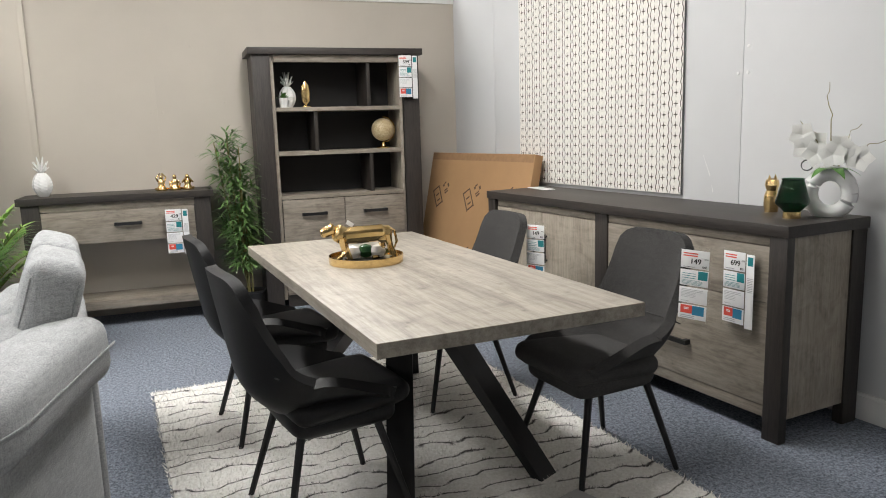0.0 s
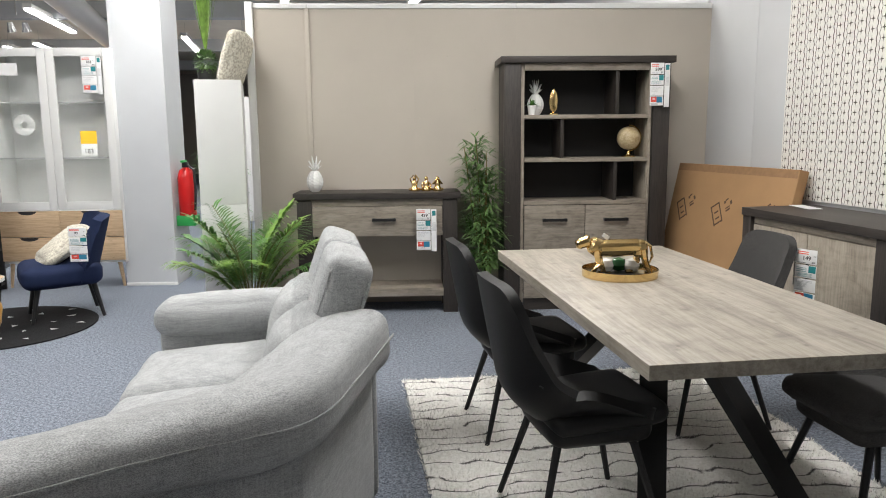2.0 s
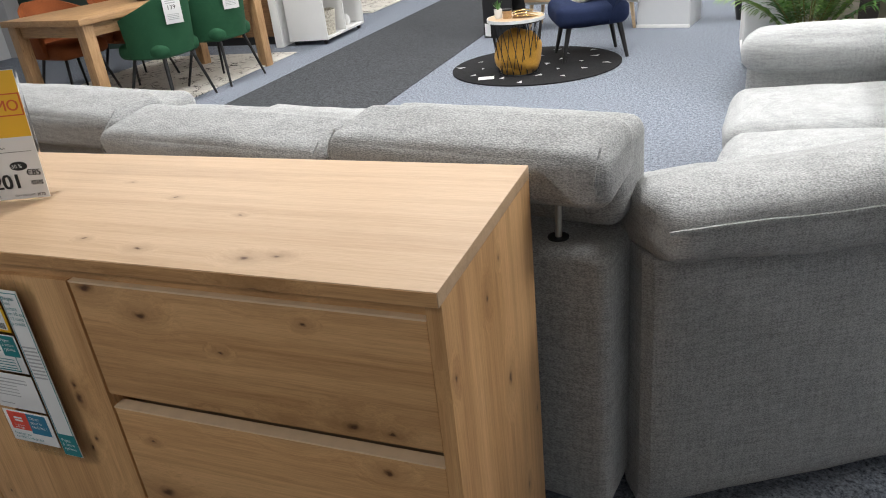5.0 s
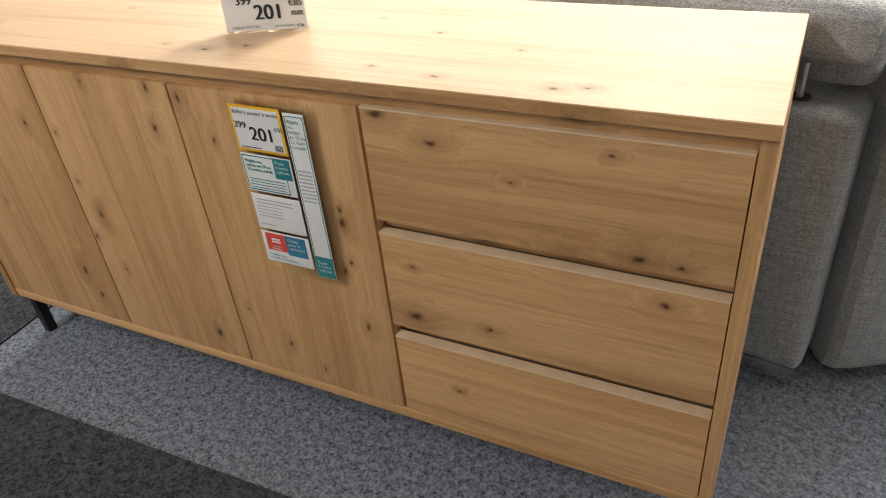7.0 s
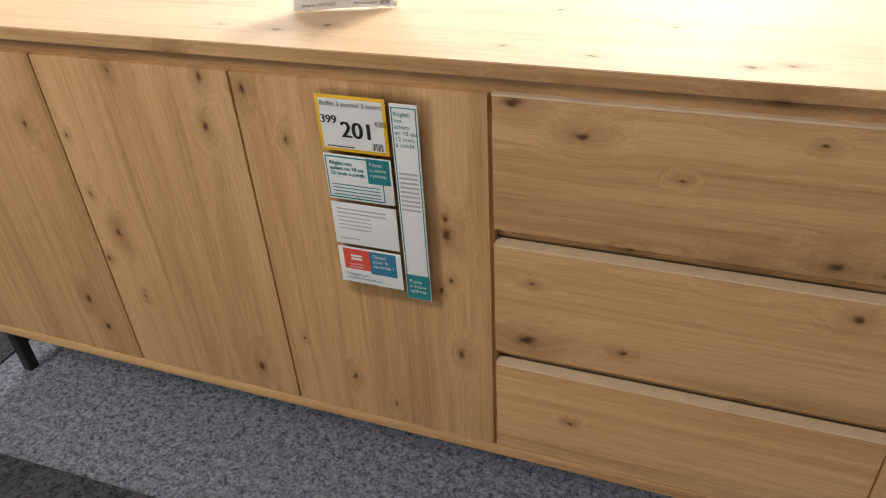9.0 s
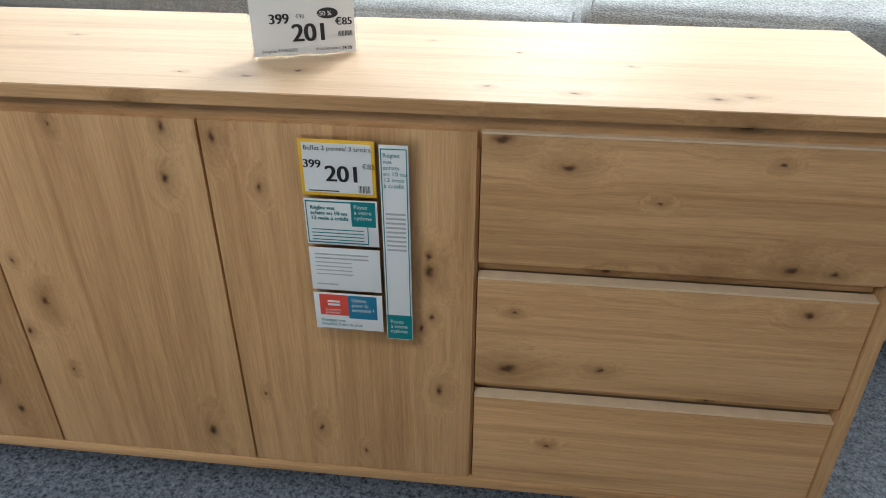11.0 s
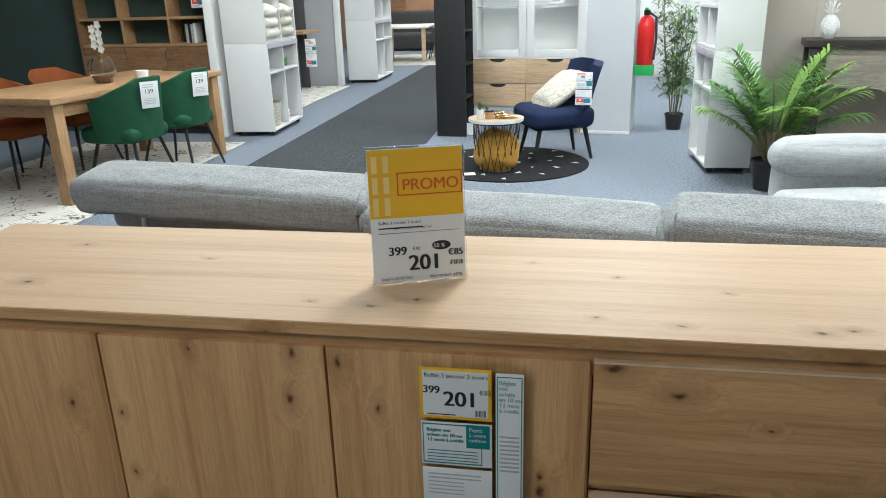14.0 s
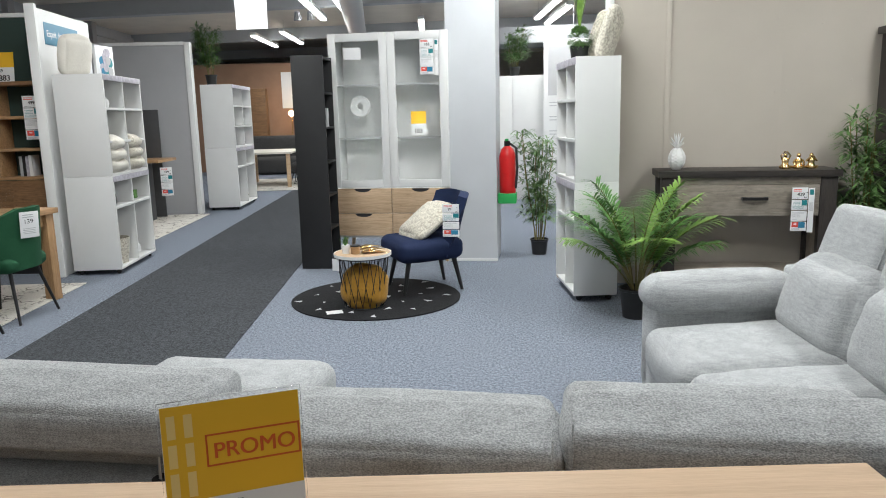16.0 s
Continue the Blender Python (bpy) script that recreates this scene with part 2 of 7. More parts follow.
M_DARKWOOD_V = wood("anthracite_wood_upright", (0.044, 0.036, 0.031), (0.019, 0.016, 0.014), (14, 14, 1.2), 0.5, 0.0)
OAK_PALE, OAK_DARK = (0.74, 0.455, 0.22), (0.47, 0.245, 0.098)
M_OAK = oak_board("artisan_oak", OAK_PALE, OAK_DARK, "front_x", [(p, q, r * 0.00058) for p, q, r in [(-0.483, 0.788, 10), (-0.573, 0.825, 13), (-0.257, 0.855, 13), (-0.353, 0.74, 4), (-0.203, 0.805, 4), (-0.155, 0.646, 11), (-0.259, 0.614, 12), (-0.409, 0.609, 7), (-0.112, 0.569, 8), (-0.55, 0.426, 15), (-0.402, 0.437, 6), (-0.544, 0.54, 4), (-0.475, 0.26, 5), (-0.096, 0.642, 6), (-0.219, 0.37, 5), (-1.092, 0.86, 7)]])
M_OAK_V = oak_board("artisan_oak_upright", OAK_PALE, OAK_DARK, "front_z", [(p, q, r * 0.00058) for p, q, r in [(-1.07, 0.74, 8), (-0.987, 0.809, 9), (-0.927, 0.734, 6), (-1.459, 0.702, 8), (-1.37, 0.691, 4), (-1.365, 0.577, 5), (-1.232, 0.82, 5), (-1.378, 0.43, 6), (-1.33, 0.498, 11), (-1.479, 0.31, 11), (-1.456, 0.241, 9), (-1.318, 0.349, 4), (-1.08, 0.229, 11), (-1.06, 0.822, 8), (-1.67, 0.474, 5), (-0.676, 0.63, 7), (-0.674, 0.603, 11), (-0.691, 0.498, 6), (-0.672, 0.52, 5), (-0.66, 0.367, 8), (-0.968, 0.331, 4), (-0.872, 0.259, 7), (-0.796, 0.21, 5)]])
M_OAKTOP = oak_board("artisan_oak_top", (0.60, 0.43, 0.28), (0.49, 0.33, 0.20), "top", [(p, q, r * 0.00046) for p, q, r in [(-0.876, 0.09, 9), (-0.943, 0.059, 10), (-1.046, 0.068, 5), (-1.575, 0.096, 11), (-0.481, 0.036, 7), (-0.705, 0.276, 4), (-0.295, 0.034, 10), (-0.56, 0.22, 5), (-1.305, 0.242, 5), (-0.25, 0.046, 8), (-0.393, 0.167, 4), (-1.596, 0.297, 8), (-0.599, 0.052, 5)]], 0.56, 0.25)
M_OAKSIDE = oak_board("artisan_oak_side", OAK_PALE, OAK_DARK, "side", [(p, q, r * 0.00062) for p, q, r in [(0.244, 0.581, 11), (0.162, 0.777, 7), (0.02, 0.74, 5), (0.225, 0.81, 4), (0.392, 0.404, 4), (0.10, 0.33, 9), (0.31, 0.29, 7)]])
# paler oak: the highlight on the drawers' top edges, put into the colour
M_LIP_HIGHLIGHT = plain("oak_lip_highlight", (0.74, 0.56, 0.37), 0.5, 0, 0.08, 30)
M_OAKEDGE = wood("oak_edge", (0.44, 0.30, 0.18), (0.30, 0.19, 0.10), (0.6, 12, 30), 0.5)
M_BROWNOAK = wood("brown_oak", (0.30, 0.165, 0.075), (0.15, 0.075, 0.032), (0.8, 9, 9), 0.5, 0.5, (0.05, 0.02, 0.01))
M_HONEYOAK = wood("honey_oak", (0.47, 0.29, 0.145), (0.28, 0.155, 0.07), (0.8, 9, 9), 0.45, 0.5, (0.08, 0.035, 0.015))
M_SONOMA = wood("sonoma_oak", (0.64, 0.47, 0.31), (0.46, 0.315, 0.185), (0.6, 10, 10), 0.45, 0.2)
M_SOFA = weave("sofa_tweed", (0.205, 0.210, 0.211), (0.53, 0.545, 0.55), 360, 0.95, 0.6, 0.05, (0.7, 0.7, 1.4), 0.26)
M_BLACKCLOTH = weave("black_cloth", (0.006, 0.006, 0.0065), (0.016, 0.016, 0.017), 300, 0.5, 0.12, 0.2)
M_BLACKCLOTH.node_tree.nodes["Principled BSDF"].inputs["Specular IOR Level"].default_value = 0.28
M_GREYCLOTH = weave("charcoal_cloth", (0.035, 0.034, 0.034), (0.085, 0.083, 0.081), 300, 0.9, 0.35, 0.15)
M_BLUEVELVET = weave("navy_velvet", (0.010, 0.016, 0.045), (0.022, 0.034, 0.085), 350, 0.8, 0.2, 0.3)
M_GREENVELVET = weave("green_velvet", (0.012, 0.055, 0.026), (0.03, 0.11, 0.055), 350, 0.75, 0.2, 0.3)
M_OCHRE = weave("ochre_velvet", (0.28, 0.14, 0.015), (0.55, 0.30, 0.05), 300, 0.7, 0.2, 0.4)
M_RUST = weave("rust_cloth", (0.17, 0.045, 0.015), (0.30, 0.09, 0.03), 300, 0.8, 0.2, 0.3)
M_CREAM = weave("cream_cloth", (0.55, 0.52, 0.45), (0.80, 0.77, 0.70), 180, 0.95, 0.6, 0.2)
M_PATTERN = weave("beige_pattern_cloth", (0.36, 0.33, 0.27), (0.72, 0.68, 0.58), 60, 0.95, 0.6, 0.1)
M_BLACKMETAL = plain("black_metal", (0.018, 0.018, 0.019), 0.45, 0.3, 0.1, 20)
M_BLACK = plain("black_laminate", (0.016, 0.016, 0.017), 0.5, 0, 0.1, 8)
M_BLACKBACK = plain("black_back_panel", (0.012, 0.011, 0.011), 0.7, 0, 0.1, 8)
M_GOLD = plain("gold", (0.80, 0.58, 0.27), 0.18, 1.0, 0.06, 12, 0.02)
M_PIN = plain("brushed_pin", (0.80, 0.80, 0.78), 0.38, 1.0, 0.03, 12, 0.0)
M_CHROME = plain("chrome", (0.72, 0.72, 0.73), 0.15, 1.0, 0.03, 12, 0.0)
M_CERAMIC = plain("white_ceramic", (0.82, 0.82, 0.81), 0.22, 0, 0.02, 6, 0.02)
M_GREENGLAZE = plain("green_glaze", (0.02, 0.075, 0.025), 0.2, 0, 0.1, 10, 0.02)
M_CARD = plain("cardboard", (0.36, 0.21, 0.10), 0.85, 0, 0.07, 4)
M_CARDEDGE = plain("cardboard_edge", (0.28, 0.16, 0.08), 0.9, 0, 0.1, 30)
M_INK = plain("black_ink", (0.02, 0.02, 0.02), 0.6, 0, 0, 5, 0)
M_PAPER = plain("white_paper", (0.82, 0.82, 0.82), 0.5, 0, 0.015, 5, 0)
M_YELLOW = plain("yellow_print", (0.90, 0.52, 0.03), 0.4, 0, 0.015, 5, 0)
M_PALEYELLOW = plain("pale_yellow_print", (0.93, 0.68, 0.25), 0.4, 0, 0.015, 5, 0)
M_ORANGERED = plain("orange_red_print", (0.72, 0.13, 0.025), 0.4, 0, 0.015, 5, 0)
M_TEAL = plain("teal_print", (0.015, 0.22, 0.24), 0.4, 0, 0.015, 5, 0)
M_BLUEPRINT = plain("blue_print", (0.03, 0.20, 0.34), 0.4, 0, 0.015, 5, 0)
M_REDPRINT = plain("red_print", (0.75, 0.09, 0.06), 0.4, 0, 0.015, 5, 0)
M_GREYPRINT = plain("grey_print", (0.45, 0.45, 0.46), 0.5, 0, 0.03, 5, 0)
M_RED = plain("red_enamel", (0.55, 0.012, 0.012), 0.3, 0, 0.05, 8)
M_SIGNGREEN = plain("green_plastic", (0.03, 0.34, 0.08), 0.4, 0, 0.05, 8)
M_LEAF = plain("palm_leaf", (0.085, 0.215, 0.04), 0.45, 0, 0.35, 25)
M_LEAF_PALE = plain("palm_leaf_pale", (0.19, 0.33, 0.06), 0.45, 0, 0.3, 25)
M_BAMBOO = plain("bamboo_leaf", (0.12, 0.22, 0.065), 0.5, 0, 0.4, 25)
M_STEM = plain("plant_stem", (0.20, 0.17, 0.06), 0.7, 0, 0.25, 40)
M_SOIL = plain("soil", (0.03, 0.022, 0.015), 0.95, 0, 0.3, 60, 0.5)
M_POT = plain("black_pot", (0.014, 0.014, 0.014), 0.5, 0, 0.1, 10)
M_TUBE = emitter("tube_glow", (1.0, 0.98, 0.95), 9.0)
M_WARM = emitter("bulb_glow", (1.0, 0.62, 0.25), 14.0)
M_GLASS = glass("clear_glass", (0.97, 0.985, 0.98), 0.0, 1.02)
M_GREENGLASS = glass("green_glass", (0.05, 0.16, 0.09), 0.05)
M_ACRYLIC = glass("acrylic", (0.98, 0.98, 0.98), 0.03, 1.04)
M_GLASSV = glass("vase_glass", (0.95, 0.97, 0.96), 0.02, 1.25)
M_ACRYLICV = glass("stand_acrylic", (0.95, 0.96, 0.96), 0.03, 1.1)
M_CHARCOAL = plain("charcoal_laminate", (0.06, 0.06, 0.062), 0.5, 0, 0.08, 8)
M_CREAMWOOD = plain("cream_laminate", (0.70, 0.66, 0.58), 0.5, 0, 0.04, 8)
M_TERRA = plain("terracotta_paint", (0.33, 0.20, 0.13), 0.8, 0, 0.08, 3)

# ---- building blocks ----


def box(bm, x0, x1, y0, y1, z0, z1, m=None):
    vs = [bm.verts.new((x, y, z)) for x in (x0, x1) for y in (y0, y1) for z in (z0, z1)]
    if m is not None:
        for v in vs:
            v.co = m @ v.co
    for f in ((0, 1, 3, 2), (4, 6, 7, 5), (0, 4, 5, 1), (2, 3, 7, 6), (0, 2, 6, 4), (1, 5, 7, 3)):
        bm.faces.new([vs[i] for i in f])
    return vs


def boxm(x0, x1, y0, y1, z0, z1, bevel=0.003, m=None, seg=2):
    bm = bmesh.new()
    box(bm, x0, x1, y0, y1, z0, z1)
    if bevel:
        bmesh.ops.bevel(bm, geom=bm.edges[:], offset=bevel, segments=seg, profile=0.6, affect="EDGES")
    if m is not None:
        bmesh.ops.transform(bm, matrix=m, verts=bm.verts[:])
    return bm


def lathe(profile, seg=24, m=None):
    """A body of revolution about z from (radius, height) pairs."""
    bm = bmesh.new()
    rings = []
    for r, z in profile:
        if r < 1e-5:
            rings.append([bm.verts.new((0, 0, z))])
        else:
            rings.append([bm.verts.new((r * math.cos(2 * math.pi * i / seg), r * math.sin(2 * math.pi * i / seg), z)) for i in range(seg)])
    for a, b in zip(rings, rings[1:]):
        for i in range(seg):
            j = (i + 1) % seg
            if len(a) == 1 and len(b) > 1:
                bm.faces.new((a[0], b[j], b[i]))
            elif len(b) == 1 and len(a) > 1:
                bm.faces.new((a[i], a[j], b[0]))
            elif len(a) > 1:
                bm.faces.new((a[i], a[j], b[j], b[i]))
    if m is not None:
        bmesh.ops.transform(bm, matrix=m, verts=bm.verts[:])
    return bm


def tube(points, radius, seg=8, bm=None, taper=1.0):
    """A round bar along points; taper scales the radius towards the end."""
    bm = bm or bmesh.new()
    pts = [Vector(p) for p in points]
    rings = []
    for i, p in enumerate(pts):
        d = (pts[min(i + 1, len(pts) - 1)] - pts[max(i - 1, 0)]).normalized()
        a = d.orthogonal().normalized() if abs(d.z) > 0.9 else d.cross(Vector((0, 0, 1))).normalized()
        b = d.cross(a)
        r = radius * (1 + (taper - 1) * i / max(1, len(pts) - 1))
        rings.append([bm.verts.new(p + r * (math.cos(2 * math.pi * k / seg) * a + math.sin(2 * math.pi * k / seg) * b)) for k in range(seg)])
    for a, b in zip(rings, rings[1:]):
        for k in range(seg):
            bm.faces.new((a[k], a[(k + 1) % seg], b[(k + 1) % seg], b[k]))
    bm.faces.new(rings[0][::-1])
    bm.faces.new(rings[-1])
    return bm


def cushion(sx, sy, sz, r=0.06, puff=0.0, n=14, m=None, wrinkle=0.004, seed=0.0, shape=None):
    """A soft rounded block centred on the origin, puffed on its faces."""
    bm = bmesh.new()
    hx, hy, hz = sx / 2, sy / 2, sz / 2
    r = min(r, hx * 0.98, hy * 0.98, hz * 0.98)
    grid = {}

    def vert(i, j, k):
        key = (i, j, k)
        if key not in grid:
            p = Vector((2 * i / n - 1, 2 * j / n - 1, 2 * k / n - 1))
            p = Vector([math.copysign(1 - (1 - abs(c)) ** 1.35, c) if abs(c) < 1 else c for c in p])
            q = Vector((p.x * hx, p.y * hy, p.z * hz))
            c = Vector((max(-hx + r, min(hx - r, q.x)), max(-hy + r, min(hy - r, q.y)), max(-hz + r, min(hz - r, q.z))))
            d = q - c
            if d.length > 1e-6:
                q = c + d.normalized() * r
            u = [max(0.0, 1 - a * a) for a in p]
            q += Vector((math.copysign(u[1] * u[2], p.x) if abs(p.x) > 0.99 else 0, math.copysign(u[0] * u[2], p.y) if abs(p.y) > 0.99 else 0, math.copysign(u[0] * u[1], p.z) if abs(p.z) > 0.99 else 0)) * puff
            w = noise.noise_vector(q * 7.0 + Vector((seed, seed * 1.7, 3.1))) * wrinkle + noise.noise_vector(q * 19.0 + Vector((seed, 1.3, seed))) * wrinkle * 0.45
            q += w
            if shape:
                q = shape(q)
            grid[key] = bm.verts.new(q if m is None else m @ q)
        return grid[key]

    for a in range(n):
        for b in range(n):
            for s in (0, n):
                for f in (((s, a, b), (s, a + 1, b), (s, a + 1, b + 1), (s, a, b + 1)), ((a, s, b), (a, s, b + 1), (a + 1, s, b + 1), (a + 1, s, b)), ((a, b, s), (a + 1, b, s), (a + 1, b + 1, s), (a, b + 1, s))):
                    q = [vert(*k) for k in f]
                    try:
                        bm.faces.new(q if s else q[::-1])
                    except ValueError:
                        pass
    return bm


def merge(*bms):
    out = bms[0]
    for b in bms[1:]:
        me = bpy.data.meshes.new("tmp")
        b.to_mesh(me)
        out.from_mesh(me)
        bpy.data.meshes.remove(me)
        b.free()
    return out


def finish(me, angle=40):
    me.polygons.foreach_set("use_smooth", [True] * len(me.polygons))
    me.set_sharp_from_angle(angle=radians(angle))


def part(name, bm, material, parent, label="", angle=40):
    me = bpy.data.meshes.new(name)
    bmesh.ops.recalc_face_normals(bm, faces=bm.faces[:])
    bm.to_mesh(me)
    bm.free()
    me.materials.append(material)
    finish(me, angle)
    ob = new(name, me)
    if parent is not None:
        ob.parent = parent
    if label:
        tagged(ob, label)
    return ob


def thing(name, m, label, category, group="", kind=""):
    ob = new(name)
    ob.matrix_world = m
    ob.empty_display_size = 0.1
    return tagged(ob, label, category, group, kind)


def solid(name, bm, material, m, label, category, group="", kind="", angle=40):
    """A thing that is one mesh."""
    ob = part(name, bm, material, None, "", angle)
    ob.matrix_world = m
    return tagged(ob, label, category, group, kind)


def words(text, size, material, parent, m, name="lettering", align="LEFT", bold=0.0):
    cu = bpy.data.curves.new("text", "FONT")
    cu.body, cu.size, cu.align_x, cu.extrude = text, 1.0, align, 0.0
    tmp = bpy.data.objects.new("text", cu)
    scene.collection.objects.link(tmp)
    bpy.context.view_layer.update()
    me = bpy.data.meshes.new_from_object(tmp.evaluated_get(bpy.context.evaluated_depsgraph_get()))
    bpy.data.objects.remove(tmp)
    if bold:
        # heavier strokes: the outline again, a hair to either side
        bm = bmesh.new()
        for k, dx in enumerate((0.0, -1.3 * bold, 1.3 * bold)):
            me.transform(Matrix.Translation((dx, 0, 0.0015 * k)))
            bm.from_mesh(me)
            me.transform(Matrix.Translation((-dx, 0, -0.0015 * k)))
        bm.to_mesh(me)
        bm.free()
    me.transform(m @ Matrix.Diagonal((size, size, size, 1)))
    me.materials.clear()
    me.materials.append(material)
    ob = new(name, me)
    ob.parent = parent
    return ob


def data_part(name, vs, fs, material, parent, label=""):
    me = bpy.data.meshes.new(name)
    me.from_pydata(vs, [], fs)
    me.materials.append(material)
    finish(me, 60)
    ob = new(name, me)
    ob.parent = parent
    return tagged(ob, label)


def frame_of(x, y, turn, z=0.0):
    return pose(x, y, z, 0, 0, turn)

# ---- large structure ----
CORR = 10.8  # turn of the aisle


def slab(name, x0, x1, y0, y1, z0, z1, material, label, category, m=None):
    return solid(name, boxm(x0, x1, y0, y1, z0, z1, 0), material, m or Matrix(), label, category, "", "structure")


slab("floor", -20, 4, -11, 22, -0.1, 0, M_CARPET, "blue-grey loop pile carpet floor", "floor")
slab("ceiling", -20, 4, -11, 22, CEIL, CEIL + 0.1, M_CEIL, "pale tan panelled shop ceiling", "ceiling")


def aisle_x(y, off):
    return -6.80 - 0.19 * (y + 2.3) + off


bm = bmesh.new()
outline = [(aisle_x(21, -0.76), 21), (aisle_x(-10.5, -0.76), -10.5), (3.0, -9.0), (3.0, -4.33), (-5.47, -5.95), (aisle_x(21, 0.73), 21)]
low = [bm.verts.new((x, y, 0.001)) for x, y in outline]
top = [bm.verts.new((x, y, 0.006)) for x, y in outline]
bm.faces.new(top)
for i in range(len(low)):
    j = (i + 1) % len(low)
    bm.faces.new((low[i], low[j], top[j], top[i]))
solid("aisle_carpet", bm, M_DARKCARPET, Matrix(), "charcoal carpet marking the shop aisle", "carpet", "", "structure")

wall = thing("wall_north", Matrix(), "beige partition wall with white cap rail", "wall", "", "structure")
xs = [-3.74, -3.31, -2.46, -1.62, -0.78, 0.0]
for a, b in zip(xs, xs[1:]):
    part("panel", boxm(a + 0.0001, b - 0.0001, 0.0, 0.07, 0, 2.42, 0), M_BEIGE, wall)
for a, b in zip((-3.79, -3.31, -1.62), (-3.31, -1.62, 0.0)):
    part("cap_rail", boxm(a + 0.001, b - 0.001, -0.012, 0.085, 2.42, 2.46, 0.003), M_TRIM, wall, "white painted cap rail")
part("end_trim", boxm(-3.80, -3.74, -0.03, 0.10, 0, 2.47, 0.004), M_TRIM, wall, "white painted end post")
part("batten", boxm(-3.335, -3.295, -0.012, 0.001, 0, 2.42, 0.003), M_BEIGE, wall, "beige joint batten")
for sx, sz in ((-2.50, 1.55), (-2.42, 1.55), (-2.5, 2.1), (-0.2, 1.6), (-1.95, 1.62), (-2.18, 2.05)):
    part("screw_cap", lathe([(0.009, 0), (0.008, 0.003), (0, 0.004)], 10, pose(sx, 0, sz, 90)), M_BEIGE, wall)

EAST = pose(0, 0, 0, 0, 0, 7.6)  # the dining corner's side wall runs slightly askew
wall = thing("wall_east", EAST, "pale grey panelled shop wall", "wall", "", "structure")
ys = [-11.3, -8.6, -6.2, -3.08, -0.66, 0.03]
for a, b in zip(ys, ys[1:]):
    part("panel", boxm(0.0, 0.12, a + 0.0012, b - 0.0012, 0, CEIL, 0.0015), M_GREYWALL, wall)
part("baseboard", boxm(-0.016, 0.0, -11.2, -0.02, 0, 0.125, 0.003), M_TRIM, wall, "white skirting board")
part("moulding", boxm(-0.022, -0.0165, -11.2, -0.02, 0.10, 0.112, 0.002), M_TRIM, wall, "raised skirting moulding")
for sy, sz in ((-3.11, 1.60), (-3.05, 1.60), (-3.11, 1.73), (-3.05, 2.05)):
    part("screw_cap", lathe([(0.009, 0), (0.008, 0.003), (0, 0.004)], 10, pose(0, sy, sz, 0, -90)), M_TRIM, wall)
slab("wall_north_east", 0.0, 0.12, 0.08, 22, 0, CEIL, M_GREYWALL, "pale grey wall closing in the shop", "wall")
# South and west walls are never in view; added to close the room.
slab("wall_south", -20, 4, -11.2, -11, 0, CEIL, M_GREYWALL, "pale grey wall closing in the shop", "wall")
slab("wall_west", -20.2, -20, -11, 22, 0, CEIL, M_GREYWALL, "pale grey wall closing in the shop", "wall")
slab("wall_far", -20, 4, 22, 22.2, 0, CEIL, M_BEIGE, "beige shop wall at the far end", "wall")

slab("pillar", -5.235, -4.76, 0.90, 1.38, 0, CEIL, M_PILLAR, "light grey boxed-in column", "pillar")
solid("pillar_skirting", boxm(-5.24, -4.755, 0.893, 0.899, 0, 0.03, 0.002), M_TRIM, Matrix(), "white strip at the foot of the column", "skirting", "", "structure")

# long side wall beside the aisle with posts and pipe bands
TW = frame_of(-10.2, 2.0, CORR)
wall = thing("wall_side", TW, "off-white side wall with grey posts and service bands", "wall", "", "structure")
part("panel", boxm(-3.2, -3.0, -10, 22, 0, CEIL, 0), M_PILLAR, wall)
for k in range(9):
    part("post", boxm(-3.0, -2.82, -9 + 3.4 * k, -8.78 + 3.4 * k, 0, CEIL, 0.01), M_MIDGREY, wall, "grey steel post")
for z, d in ((2.75, 0.05), (3.15, 0.10), (3.45, 0.06)):
    part("band", boxm(-3.0, -3.0 + d, -10, 22, z, z + 0.16, 0.01), M_PILLAR, wall, "painted service band")


# ---- ceiling lights and beams ----
def tube_fixture(x, y, turn, length, z=CEIL - 0.3):
    t = thing("tube_lamp", pose(x, y, z, 0, 0, turn), "white fluorescent tube lamp hung below ceiling", "lamp", "ceiling tube lamps")
    part("housing", boxm(-0.07, 0.07, -length / 2, length / 2, 0.0, 0.07, 0.012), M_WHITE, t)
    part("tube", boxm(-0.055, 0.055, -length / 2 + 0.03, length / 2 - 0.03, -0.035, 0.0, 0.012), M_TUBE, t, "glowing tube")
    for s in (-1, 1):
        part("wire", tube([(0, s * length * 0.4, 0.07), (0, s * length * 0.4, CEIL - z)], 0.004, 5), M_CHROME, t)


for lx, ly in LAMP_ROWS:
    tube_fixture(lx, ly, 10, 2.7)
for lx, ly in ((-7.9, 6.4), (-7.2, 10.5), (-6.6, 12.5), (-4.2, 9.5), (-3.9, 13), (-2.2, 4.2), (-2.4, 8.0), (-11.5, 12.0)):
    tube_fixture(lx, ly, 10, 2.7)
for yb in (2.2, 7.0, 12.0, 17.0):
    solid("ceiling_beam", boxm(-20, 4, yb, yb + 0.25, CEIL - 0.28, CEIL, 0.01), M_PILLAR, Matrix(), "pale painted ceiling beam", "beam", "", "structure")
duct = tube([(0, -9, 0), (0, 0, 0), (0, 9, 0)], 0.19, 24)
solid("air_duct", duct, M_WHITE, pose(-8.3, 9.0, CEIL - 0.42, 0, 0, 14), "round white air duct under the ceiling", "duct")


